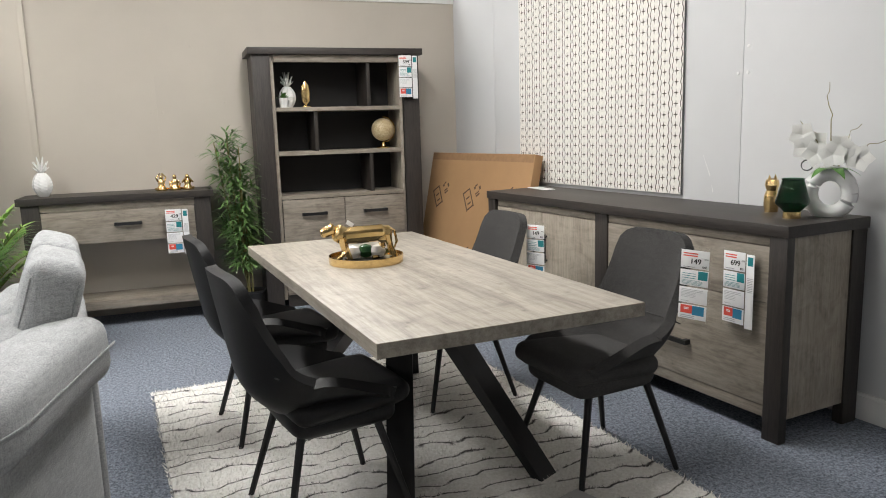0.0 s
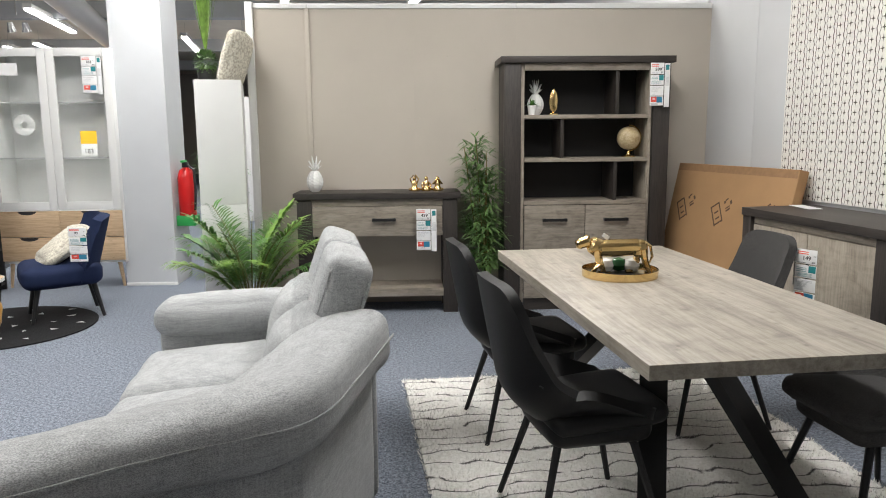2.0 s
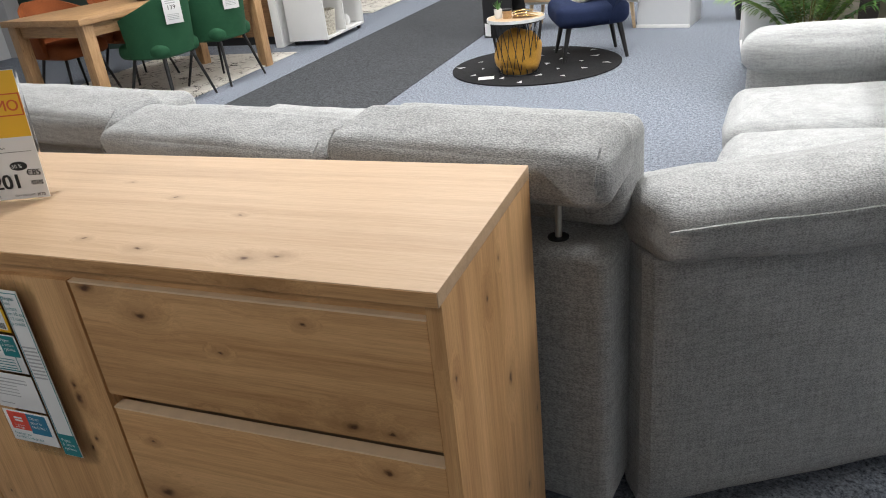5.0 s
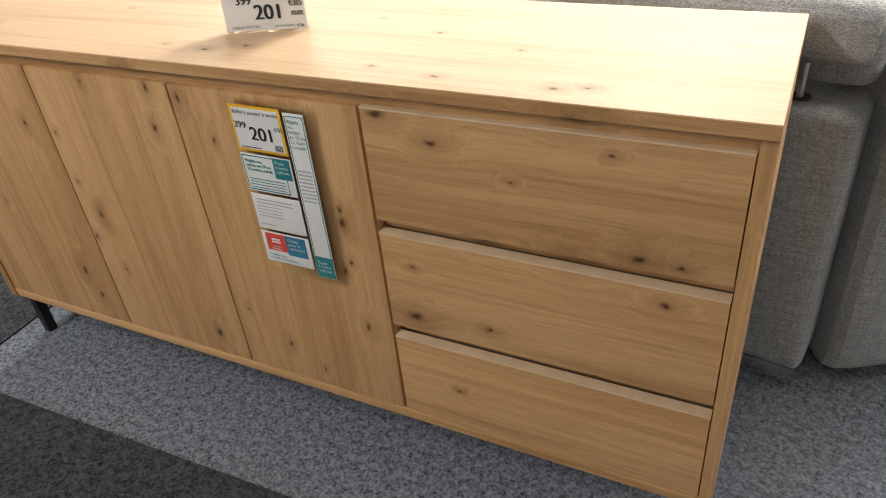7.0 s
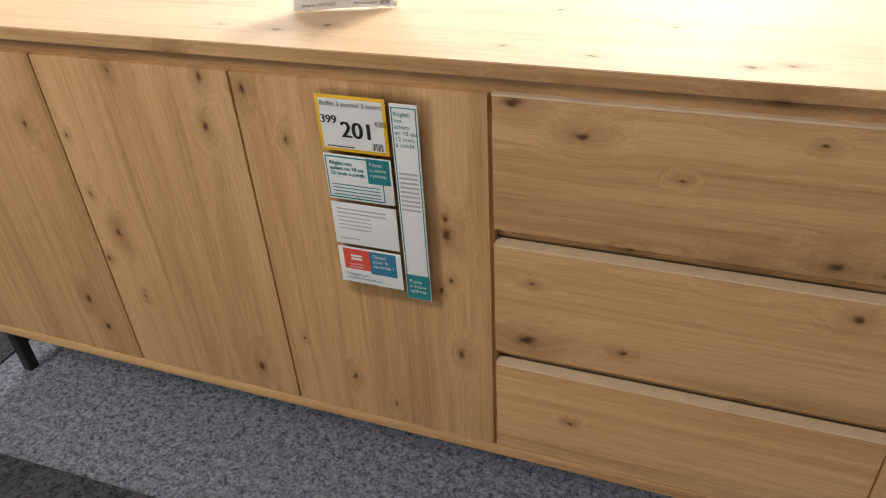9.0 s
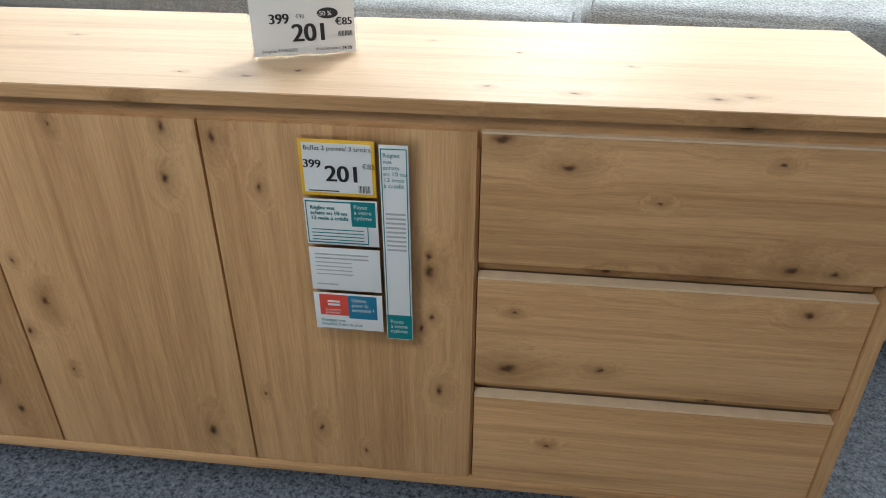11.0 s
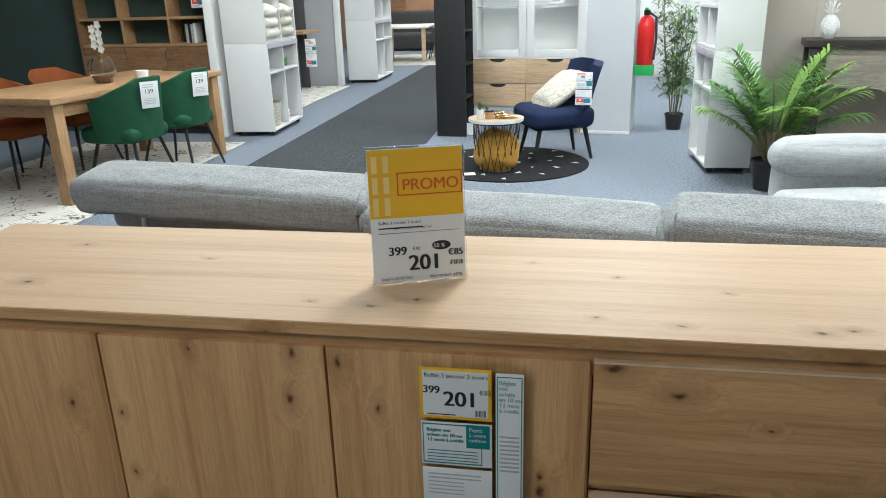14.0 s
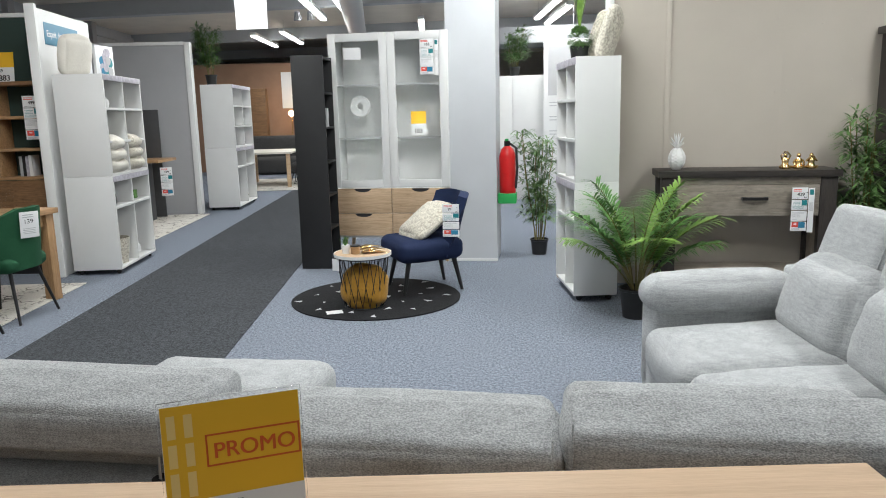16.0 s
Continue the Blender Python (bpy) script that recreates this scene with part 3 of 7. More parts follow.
# ---- price tags ----
def bars(bm, x0, x1, z_top, n, step, h, y=-0.0009, ragged=3):
    for i in range(n):
        w = (x1 - x0) * (1 - 0.07 * ((i * 5) % (ragged + 2)))
        box(bm, x0, x0 + w, y - 0.0002, y, z_top - i * step - h, z_top - i * step)


def tag_sleeve(m, price, cents="", label="clear sleeve of white price cards", group="price tags", tall=0.30, wide=0.115, side=True, yellow=False, detailed=False):
    """A hanging clear sleeve with four cards and, beside them, a tall slip; faces -y, hangs from its top middle."""
    t = thing("price_tag", m, label, "price tag", group)
    sw = 0.043 if side else 0.0
    part("sleeve", boxm(-wide / 2 - 0.006, wide / 2 + sw + 0.008, 0.0008, 0.0024, -tall - 0.006, 0.014, 0.0006), M_SLEEVE, t, "clear plastic sleeve")
    hs = [0.27, 0.24, 0.24, 0.22]
    z = 0.0
    for i, h in enumerate(hs):
        hh = h * tall
        c = part("card", boxm(-wide / 2, wide / 2, -0.0006, 0.0004, z - hh + 0.006, z, 0.0004), M_YELLOW if (yellow and i == 0) else M_PAPER, t)
        if i == 0:
            if yellow:
                part("face", boxm(-wide / 2 + 0.005, wide / 2 - 0.005, -0.0009, -0.0006, z - hh + 0.011, z - 0.005, 0), M_PAPER, c)
            words(price, hh * 0.38, M_INK, c, Matrix.Translation((-wide * 0.17, -0.0014, z - hh * 0.68)) @ pose(0, 0, 0, 90), bold=0.022)
            if cents:
                words(cents, hh * 0.12, M_INK, c, Matrix.Translation((wide * 0.33, -0.0014, z - hh * 0.45)) @ pose(0, 0, 0, 90))
            if yellow:
                words("399", hh * 0.19, M_INK, c, Matrix.Translation((-wide * 0.455, -0.0014, z - hh * 0.46)) @ pose(0, 0, 0, 90), bold=0.022)
                words("Buffet 3 portes/ 3 tiroirs", hh * 0.105, M_INK, c, Matrix.Translation((-wide * 0.43, -0.0014, z - hh * 0.17)) @ pose(0, 0, 0, 90))
            else:
                bm = bmesh.new()
                bars(bm, -wide * 0.42, wide * 0.1, z - hh * 0.14, 2, hh * 0.12, hh * 0.06)
                part("print", bm, M_REDPRINT if not yellow else M_GREYPRINT, c)
            bm = bmesh.new()
            for k in range(9):
                box(bm, wide * 0.27 + k * wide * 0.018, wide * 0.27 + k * wide * 0.018 + wide * (0.006 + 0.005 * (k % 2)), -0.0012, -0.0010, z - hh * 0.86, z - hh * 0.74)
            bars(bm, -wide * 0.4, wide * 0.0, z - hh * 0.84, 1, 0.01, hh * 0.018, -0.0010)
            part("barcode", bm, M_INK, c)
        elif i == 1:
            part("block", boxm(wide * 0.14, wide * 0.5 - 0.003, -0.0010, -0.0006, z - hh * 0.52, z - 0.002, 0), M_TEAL, c, "teal printed block")
            bm = bmesh.new()
            if not detailed:
                bars(bm, -wide * 0.42, wide * 0.06, z - hh * 0.2, 3, hh * 0.13, hh * 0.03)
            bars(bm, -wide * 0.42, wide * 0.30, z - hh * 0.60, 4, hh * 0.07, hh * 0.018)
            part("print", bm, M_TEAL, c)
            if detailed:
                words("Réglez vos\nachats en 10 ou\n12 mois à crédit", hh * 0.105, M_TEAL, c, Matrix.Translation((-wide * 0.42, -0.0014, z - hh * 0.2)) @ pose(0, 0, 0, 90), bold=0.025)
                bm = bmesh.new()
                for q in ((-wide * 0.48, wide * 0.36, 0.89, 0.865), (-wide * 0.48, wide * 0.15, 0.035, 0.06)):
                    box(bm, q[0], q[1], -0.0011, -0.0008, z - hh * max(q[2], q[3]), z - hh * min(q[2], q[3]))
                for x in (-wide * 0.48, wide * 0.35):
                    box(bm, x, x + 0.0014, -0.0011, -0.0008, z - hh * 0.89, z - hh * (0.06 if x < 0 else 0.5))
                part("border", bm, M_TEAL, c, "teal printed border")
                words("Payez\nà votre\nrythme", hh * 0.11, M_PAPER, c, Matrix.Translation((wide * 0.18, -0.0014, z - hh * 0.16)) @ pose(0, 0, 0, 90))
        elif i == 2:
            bm = bmesh.new()
            bars(bm, -wide * 0.42, wide * 0.34, z - hh * 0.12, 2, hh * 0.085, hh * 0.03)
            bars(bm, -wide * 0.42, wide * 0.10, z - hh * 0.3, 4, hh * 0.085, hh * 0.022)
            bars(bm, -wide * 0.42, -wide * 0.12, z - hh * 0.78, 1, hh * 0.085, hh * 0.025)
            part("print", bm, M_GREYPRINT, c)
        else:
            part("red_block", boxm(-wide * 0.42, 0.0, -0.0010, -0.0006, z - hh * 0.56, z - hh * 0.04, 0), M_REDPRINT, c, "red printed block")
            part("blue_block", boxm(0.0, wide * 0.42, -0.0010, -0.0006, z - hh * 0.62, z - hh * 0.04, 0), M_BLUEPRINT, c, "blue printed block")
            bm = bmesh.new()
            bars(bm, -wide * 0.42, wide * 0.1, z - hh * (0.9 if detailed else 0.68), 1 if detailed else 2, hh * 0.11, hh * (0.015 if detailed else 0.05))
            part("print", bm, M_GREYPRINT, c)
            bm = bmesh.new()
            bars(bm, -wide * 0.3, -wide * 0.12, z - hh * 0.18, 2, hh * 0.08, hh * 0.05, -0.0012)
            part("mark", bm, M_PAPER, c)
            if detailed:
                words("Protégez vos\nmeubles 3 ans de plus", hh * 0.10, M_TEAL, c, Matrix.Translation((-wide * 0.42, -0.0014, z - hh * 0.72)) @ pose(0, 0, 0, 90))
                words("La garantie\nprolongée", hh * 0.075, M_PAPER, c, Matrix.Translation((-wide * 0.34, -0.0014, z - hh * 0.44)) @ pose(0, 0, 0, 90))
                words("Optez\npour la\nsérénité !", hh * 0.125, M_PAPER, c, Matrix.Translation((wide * 0.05, -0.0014, z - hh * 0.19)) @ pose(0, 0, 0, 90))
        z -= hh
    if side:
        x0, x1 = wide / 2 + 0.006, wide / 2 + sw + 0.004
        s = part("slip", boxm(x0, x1, -0.0006, 0.0004, -tall + 0.004, -0.004, 0.0004), M_PAPER, t, "tall white slip with teal block")
        zb = (-tall + 0.005, -tall * 0.85) if detailed else (-tall * 0.16, -tall * 0.045)
        part("block", boxm(x0 + (0.001 if detailed else 0.007), x1 - 0.001 - (0 if detailed else 0.006), -0.0009, -0.0006, zb[0], zb[1], 0), M_TEAL, s, "teal printed block")
        bm = bmesh.new()
        bars(bm, x0 + 0.006, x1 - 0.006, -tall * 0.32, 9, tall * 0.022, tall * 0.009, -0.0010)
        part("print", bm, M_GREYPRINT, s)
        if detailed:
            bm = bmesh.new()
            for q0, q1, r0, r1 in ((x0 + 0.002, x0 + 0.0034, -tall * 0.985, -0.009), (x1 - 0.0034, x1 - 0.002, -tall * 0.985, -0.009), (x0 + 0.002, x1 - 0.002, -0.0104, -0.009)):
                box(bm, q0, q1, -0.0011, -0.0008, r0, r1)
            part("border", bm, M_TEAL, s, "teal printed border")
            words("Réglez\nvos\nachats\nen 10 ou\n12 mois\nà crédit", 0.0093, M_TEAL, s, Matrix.Translation((x0 + 0.005, -0.0012, -0.022)) @ pose(0, 0, 0, 90))
            words("Payez\nà votre\nrythme", 0.0093, M_PAPER, s, Matrix.Translation((x0 + 0.006, -0.0012, -tall * 0.895)) @ pose(0, 0, 0, 90))
    return t


M_SLEEVE = glass("plastic_sleeve", (0.97, 0.98, 0.98), 0.12, 1.03)


def bar_handle(parent, x, z, y, w, upright=False, name="handle"):
    bm = bmesh.new()
    if upright:
        for s in (-1, 1):
            box(bm, x - 0.006, x + 0.006, y - 0.026, y, z + s * w / 2 - 0.006, z + s * w / 2 + 0.006)
        box(bm, x - 0.007, x + 0.007, y - 0.034, y - 0.024, z - w / 2 - 0.008, z + w / 2 + 0.008)
    else:
        for s in (-1, 1):
            box(bm, x + s * w / 2 - 0.012, x + s * w / 2 + 0.012, y - 0.024, y, z - 0.012, z + 0.012)
        box(bm, x - w / 2 - 0.012, x + w / 2 + 0.012, y - 0.034, y - 0.022, z - 0.011, z + 0.011)
    return part(name, bm, M_BLACKMETAL, parent, "black metal bar handle")


# ---- dining corner ----
def console_table():
    """Local: x to the right, front faces -y at y = 0."""
    t = thing("console_table", frame_of(-2.764, -0.405, 0), "grey oak console with dark wood frame and one drawer", "console table")
    w, d, h = 1.307, 0.38, 0.967
    part("top", boxm(-w / 2, w / 2, -0.02, d, h - 0.05, h, 0.004), M_DARKWOOD, t, "anthracite wood top")
    for s in (-1, 1):
        part("side_panel", boxm(min(s * (w / 2 - 0.14), s * (w / 2 - 0.025)), max(s * (w / 2 - 0.14), s * (w / 2 - 0.025)), 0.0, 0.07, 0, h - 0.05, 0.003), M_DARKWOOD_V, t, "anthracite wood post")
        part("back_post", boxm(min(s * (w / 2 - 0.14), s * (w / 2 - 0.025)), max(s * (w / 2 - 0.14), s * (w / 2 - 0.025)), d - 0.07, d - 0.002, 0, h - 0.05, 0.003), M_DARKWOOD_V, t)
        part("side_board", boxm(min(s * (w / 2 - 0.12), s * (w / 2 - 0.10)), max(s * (w / 2 - 0.12), s * (w / 2 - 0.10)), 0.07, d - 0.07, 0.12, h - 0.05, 0.002), M_GREYOAK_V, t)
    wi = w / 2 - 0.14
    part("rail", boxm(-wi, wi, 0.012, 0.04, h - 0.105, h - 0.05, 0.002), M_GREYOAK, t)
    dr = part("drawer", boxm(-wi + 0.004, wi - 0.004, 0.006, 0.03, 0.625, h - 0.109, 0.002), M_GREYOAK, t, "grey oak drawer front")
    bar_handle(dr, 0.05, 0.755, 0.006, 0.16)
    part("drawer_base", boxm(-wi, wi, 0.03, d - 0.02, 0.63, 0.65, 0.002), M_GREYOAK, t)
    part("shelf", boxm(-wi, wi, 0.0, d - 0.03, 0.135, 0.20, 0.003), M_GREYOAK, t, "grey oak lower shelf")
    return t


console_table()
tag_sleeve(pose(-2.405, -0.441, 0.84), "429", "€90", "hanging sleeve of price cards on console drawer", tall=0.34, wide=0.11)


def tall_bookcase():
    t = thing("bookcase", frame_of(-1.117, -0.41, 0), "tall grey oak bookcase with dark frame and black back", "bookcase")
    w, d, h = 1.36, 0.39, 2.0
    part("top", boxm(-w / 2, w / 2, -0.025, d, h - 0.05, h, 0.004), M_DARKWOOD, t, "anthracite wood cornice")
    for s in (-1, 1):
        a, b = sorted((s * (w / 2 - 0.16), s * (w / 2 - 0.03)))
        part("post", boxm(a, b, 0.0, 0.06, 0, h - 0.05, 0.003), M_DARKWOOD_V, t, "anthracite wood front post")
        a, b = sorted((s * (w / 2 - 0.06), s * (w / 2 - 0.035)))
        part("outer_side", boxm(a, b, 0.06, d, 0, h - 0.05, 0.002), M_DARKWOOD_V, t)
        a, b = sorted((s * (w / 2 - 0.19), s * (w / 2 - 0.165)))
        part("inner_side", boxm(a, b, 0.03, d - 0.02, 0.06, h - 0.05, 0.002), M_GREYOAK_V, t)
    wi = w / 2 - 0.165
    part("back_panel", boxm(-wi, wi, d - 0.02, d - 0.008, 0.06, h - 0.05, 0), M_BLACKBACK, t, "black back panel")
    part("rail", boxm(-wi + 0.026, wi - 0.026, 0.01, 0.04, h - 0.105, h - 0.051, 0.002), M_GREYOAK, t)
    for z in (1.558, 1.222, 0.885):
        part("shelf", boxm(-wi + 0.026, wi - 0.026, 0.012, d - 0.021, z - 0.03, z, 0.002), M_GREYOAK, t)
    for x, z0, z1 in ((0.24, 1.558, 1.919), (-0.19, 1.222, 1.528), (0.24, 0.885, 1.192)):
        part("divider", boxm(x - 0.014, x + 0.014, 0.03, d - 0.021, z0, z1, 0.002), M_DARKWOOD_V, t)
    for s in (-1, 1):
        a, b = sorted((s * 0.003, s * (wi - 0.028)))
        for z0, z1 in ((0.50, 0.850), (0.10, 0.495)):
            f = part("door" if z0 < 0.3 else "drawer", boxm(a, b, 0.006, 0.03, z0, z1, 0.002), M_GREYOAK, t)
            if z0 > 0.3:
                bar_handle(f, (a + b) / 2, 0.735, 0.006, 0.17)
    part("plinth", boxm(-wi + 0.03, wi - 0.03, 0.03, 0.05, 0.0, 0.095, 0.002), M_DARKWOOD, t)
    return t


tall_bookcase()
tag_sleeve(pose(-0.588, -0.445, 1.945), "599", "€90", "hanging sleeve of price cards on bookcase post", tall=0.34, wide=0.105)


def dark_sideboard():
    """Front faces -x; local x runs along the front, local -y is the front."""
    t = thing("sideboard", EAST @ pose(-0.545, -2.635, 0, 0, 0, -90), "grey oak sideboard with dark wood frame by the wall", "sideboard")
    w, d, h = 2.36, 0.51, 0.935
    part("top", boxm(-w / 2, w / 2, -0.02, d, h - 0.05, h, 0.004), M_DARKWOOD, t, "anthracite wood top")
    for s in (-1, 1):
        for y0, y1, wd in ((-0.012, 0.035, 0.085), (d - 0.10, d - 0.004, 0.05)):
            a, b = sorted((s * (w / 2 - 0.008 - wd), s * (w / 2 - 0.008)))
            part("post", boxm(a, b, y0, y1, 0, h - 0.05, 0.003), M_DARKWOOD_V, t, "anthracite wood post")
        a, b = sorted((s * (w / 2 - 0.04), s * (w / 2 - 0.016)))
        part("side_board", boxm(a, b, 0.036, d - 0.101, 0.10, h - 0.05, 0.002), M_GREYOAK_V, t, "grey oak end panel")
    wi = w / 2 - 0.095
    part("rail", boxm(-wi, wi, 0.012, 0.04, h - 0.095, h - 0.05, 0.002), M_GREYOAK, t)
    part("foot_rail", boxm(-wi, wi, 0.012, 0.04, 0.088, 0.139, 0.002), M_GREYOAK, t)
    part("carcass_back", boxm(-wi, wi, 0.035, d - 0.03, 0.12, h - 0.10, 0), M_BLACKBACK, t)
    xm = 0.0
    part("middle_post", boxm(xm - 0.05, xm + 0.05, 0.0, 0.06, 0.10, h - 0.05, 0.003), M_DARKWOOD_V, t, "anthracite wood post")
    xd = (-wi + xm - 0.05) / 2
    for a, b, hx in ((-wi, xd, xd - 0.05), (xd, xm - 0.05, xd + 0.05)):
        dd = part("door", boxm(a + 0.003, b - 0.003, 0.008, 0.03, 0.142, h - 0.098, 0.002), M_GREYOAK_V, t, "grey oak door")
        bar_handle(dd, hx, 0.62, 0.008, 0.15, True)
    for z0, z1, hz in ((0.597, 0.837, 0.72), (0.142, 0.593, 0.32)):
        f = part("drawer", boxm(xm + 0.053, wi - 0.003, 0.008, 0.03, z0, z1, 0.002), M_GREYOAK, t, "grey oak drawer front")
        bar_handle(f, xm + 0.56, hz, 0.008, 0.16)
    return t


dark_sideboard()
tag_sleeve(EAST @ pose(-0.565, -3.555, 0.80, 0, 0, -90), "699", "€90", "hanging sleeve of price cards on sideboard", tall=0.335, wide=0.115)


def dining_table():
    t = thing("dining_table", frame_of(-1.445, -3.05, 4.75), "dining table with grey oak top and black spider legs", "dining table")
    part("tabletop", boxm(-0.485, 0.485, -1.055, 1.055, 0.712, 0.76, 0.003), M_GREYOAK_Y, t, "grey oak top")
    part("hub", boxm(-0.14, 0.14, -0.22, 0.22, 0.66, 0.712, 0.004), M_BLACKMETAL, t)
    for sx in (-1, 1):
        for sy in (-1, 1):
            a, b = Vector((sx * 0.05, sy * 0.10, 0.69)), Vector((sx * 0.30, sy * 0.70, 0.012))
            dirv = b - a
            side = Vector((-dirv.y, dirv.x, 0)).normalized()
            up = side.cross(dirv.normalized())
            bm = bmesh.new()
            vs = []
            for p, k in ((a, 1.0), (b, 0.9)):
                for u, v in ((-1, -1), (1, -1), (1, 1), (-1, 1)):
                    vs.append(bm.verts.new(p + side * u * 0.055 * k + up * v * 0.038 * k))
            for f in ((0, 1, 2, 3), (7, 6, 5, 4), (0, 4, 5, 1), (1, 5, 6, 2), (2, 6, 7, 3), (3, 7, 4, 0)):
                bm.faces.new([vs[i] for i in f])
            for v in bm.verts:
                if v.co.z < 0.1:
                    v.co.z = 0.012
            part("leg", bm, M_BLACKMETAL, t, "black metal beam leg")
    return t


dining_table()


def shell_chair(cloth, label, m, dark):
    """A scoop chair: faces +y, origin on the floor under the seat's middle."""
    t = thing("dining_chair", m, label, "chair", "chairs round the table")
    bm = bmesh.new()
    nu, nv = 16, 22
    rows = []
    for j in range(nv + 1):
        v = j / nv
        row = []
        for i in range(nu + 1):
            u = 2 * i / nu - 1
            if v < 0.42:
                s = v / 0.42
                y, z = 0.24 - 0.40 * s, 0.405 + 0.02 * (1 - s) ** 2
                half = 0.225 + 0.03 * math.sin(s * math.pi * 0.6)
            else:
                s = (v - 0.42) / 0.58
                bend = min(1.0, s * 2.6)
                y = -0.16 - 0.10 * math.sin(bend * math.pi / 2) - 0.10 * s
                z = 0.405 + 0.52 * (s ** 1.25) + 0.0
                half = 0.248 - 0.05 * s ** 2.0
            lift = abs(u) ** 2.6
            wing = math.exp(-((v - 0.38) / 0.28) ** 2)
            z += lift * 0.15 * wing
            y += lift * 0.07 * math.exp(-((v - 0.62) / 0.22) ** 2) + abs(u) ** 3 * 0.03 * (v > 0.42)
            if v > 0.9:
                z -= abs(u) ** 6 * 0.05 * (v - 0.9) / 0.1
            if v < 0.1:
                y -= abs(u) ** 4 * 0.07 * (0.1 - v) / 0.1
            row.append(bm.verts.new((u * half, y, z)))
        rows.append(row)
    for a, b in zip(rows, rows[1:]):
        for i in range(nu):
            bm.faces.new((a[i], a[i + 1], b[i + 1], b[i]))
    bmesh.ops.recalc_face_normals(bm, faces=bm.faces[:])
    bmesh.ops.solidify(bm, geom=bm.faces[:], thickness=0.038)
    shell = part("shell", bm, cloth, t, "upholstered seat shell", 60)
    part("seat", cushion(0.42, 0.42, 0.085, 0.04, 0.012, 10, Matrix.Translation((0, 0.045, 0.448)) @ pose(0, 0, 0, 3), 0.002), cloth, t, "padded seat cushion", 60)
    seam = tube([(0.236 * u / 8, -0.215 - 0.03 + 0.02 * abs(u / 8) ** 2, 0.60) for u in range(-8, 9)], 0.0025, 5)
    part("seam", seam, cloth, shell)
    part("seat_base", cushion(0.37, 0.38, 0.10, 0.045, 0.008, 10, Matrix.Translation((0, 0.02, 0.395)), 0.002), cloth, t, "padded underside of seat", 60)
    for sx in (-1, 1):
        for sy in (-1, 1):
            part("leg", tube([(sx * 0.14, sy * 0.13, 0.39), (sx * 0.225, sy * 0.235, 0.0)], 0.0155, 8, None, 0.7), M_BLACKMETAL, t, "slim black metal leg")
    return t


black_chair = shell_chair(M_BLACKCLOTH, "black upholstered scoop dining chair with slim metal legs", frame_of(-1.98, -2.73, -82), True)
copy_thing(black_chair, frame_of(-1.91, -3.60, -80))
grey_chair = shell_chair(M_GREYCLOTH, "charcoal upholstered scoop dining chair with slim metal legs", frame_of(-0.83, -3.66, 97), False)
copy_thing(grey_chair, frame_of(-1.07, -2.70, 95))
tag_sleeve(pose(-0.70, -2.90, 0.88, 0, 0, -62), "149", "€90", "hanging sleeve of price cards on charcoal chair", tall=0.27, wide=0.105, side=False)
tag_sleeve(pose(-0.61, -3.985, 0.905, 0, 2, -62), "149", "€90", "hanging sleeve of price cards on charcoal chair", tall=0.27, wide=0.105, side=False)


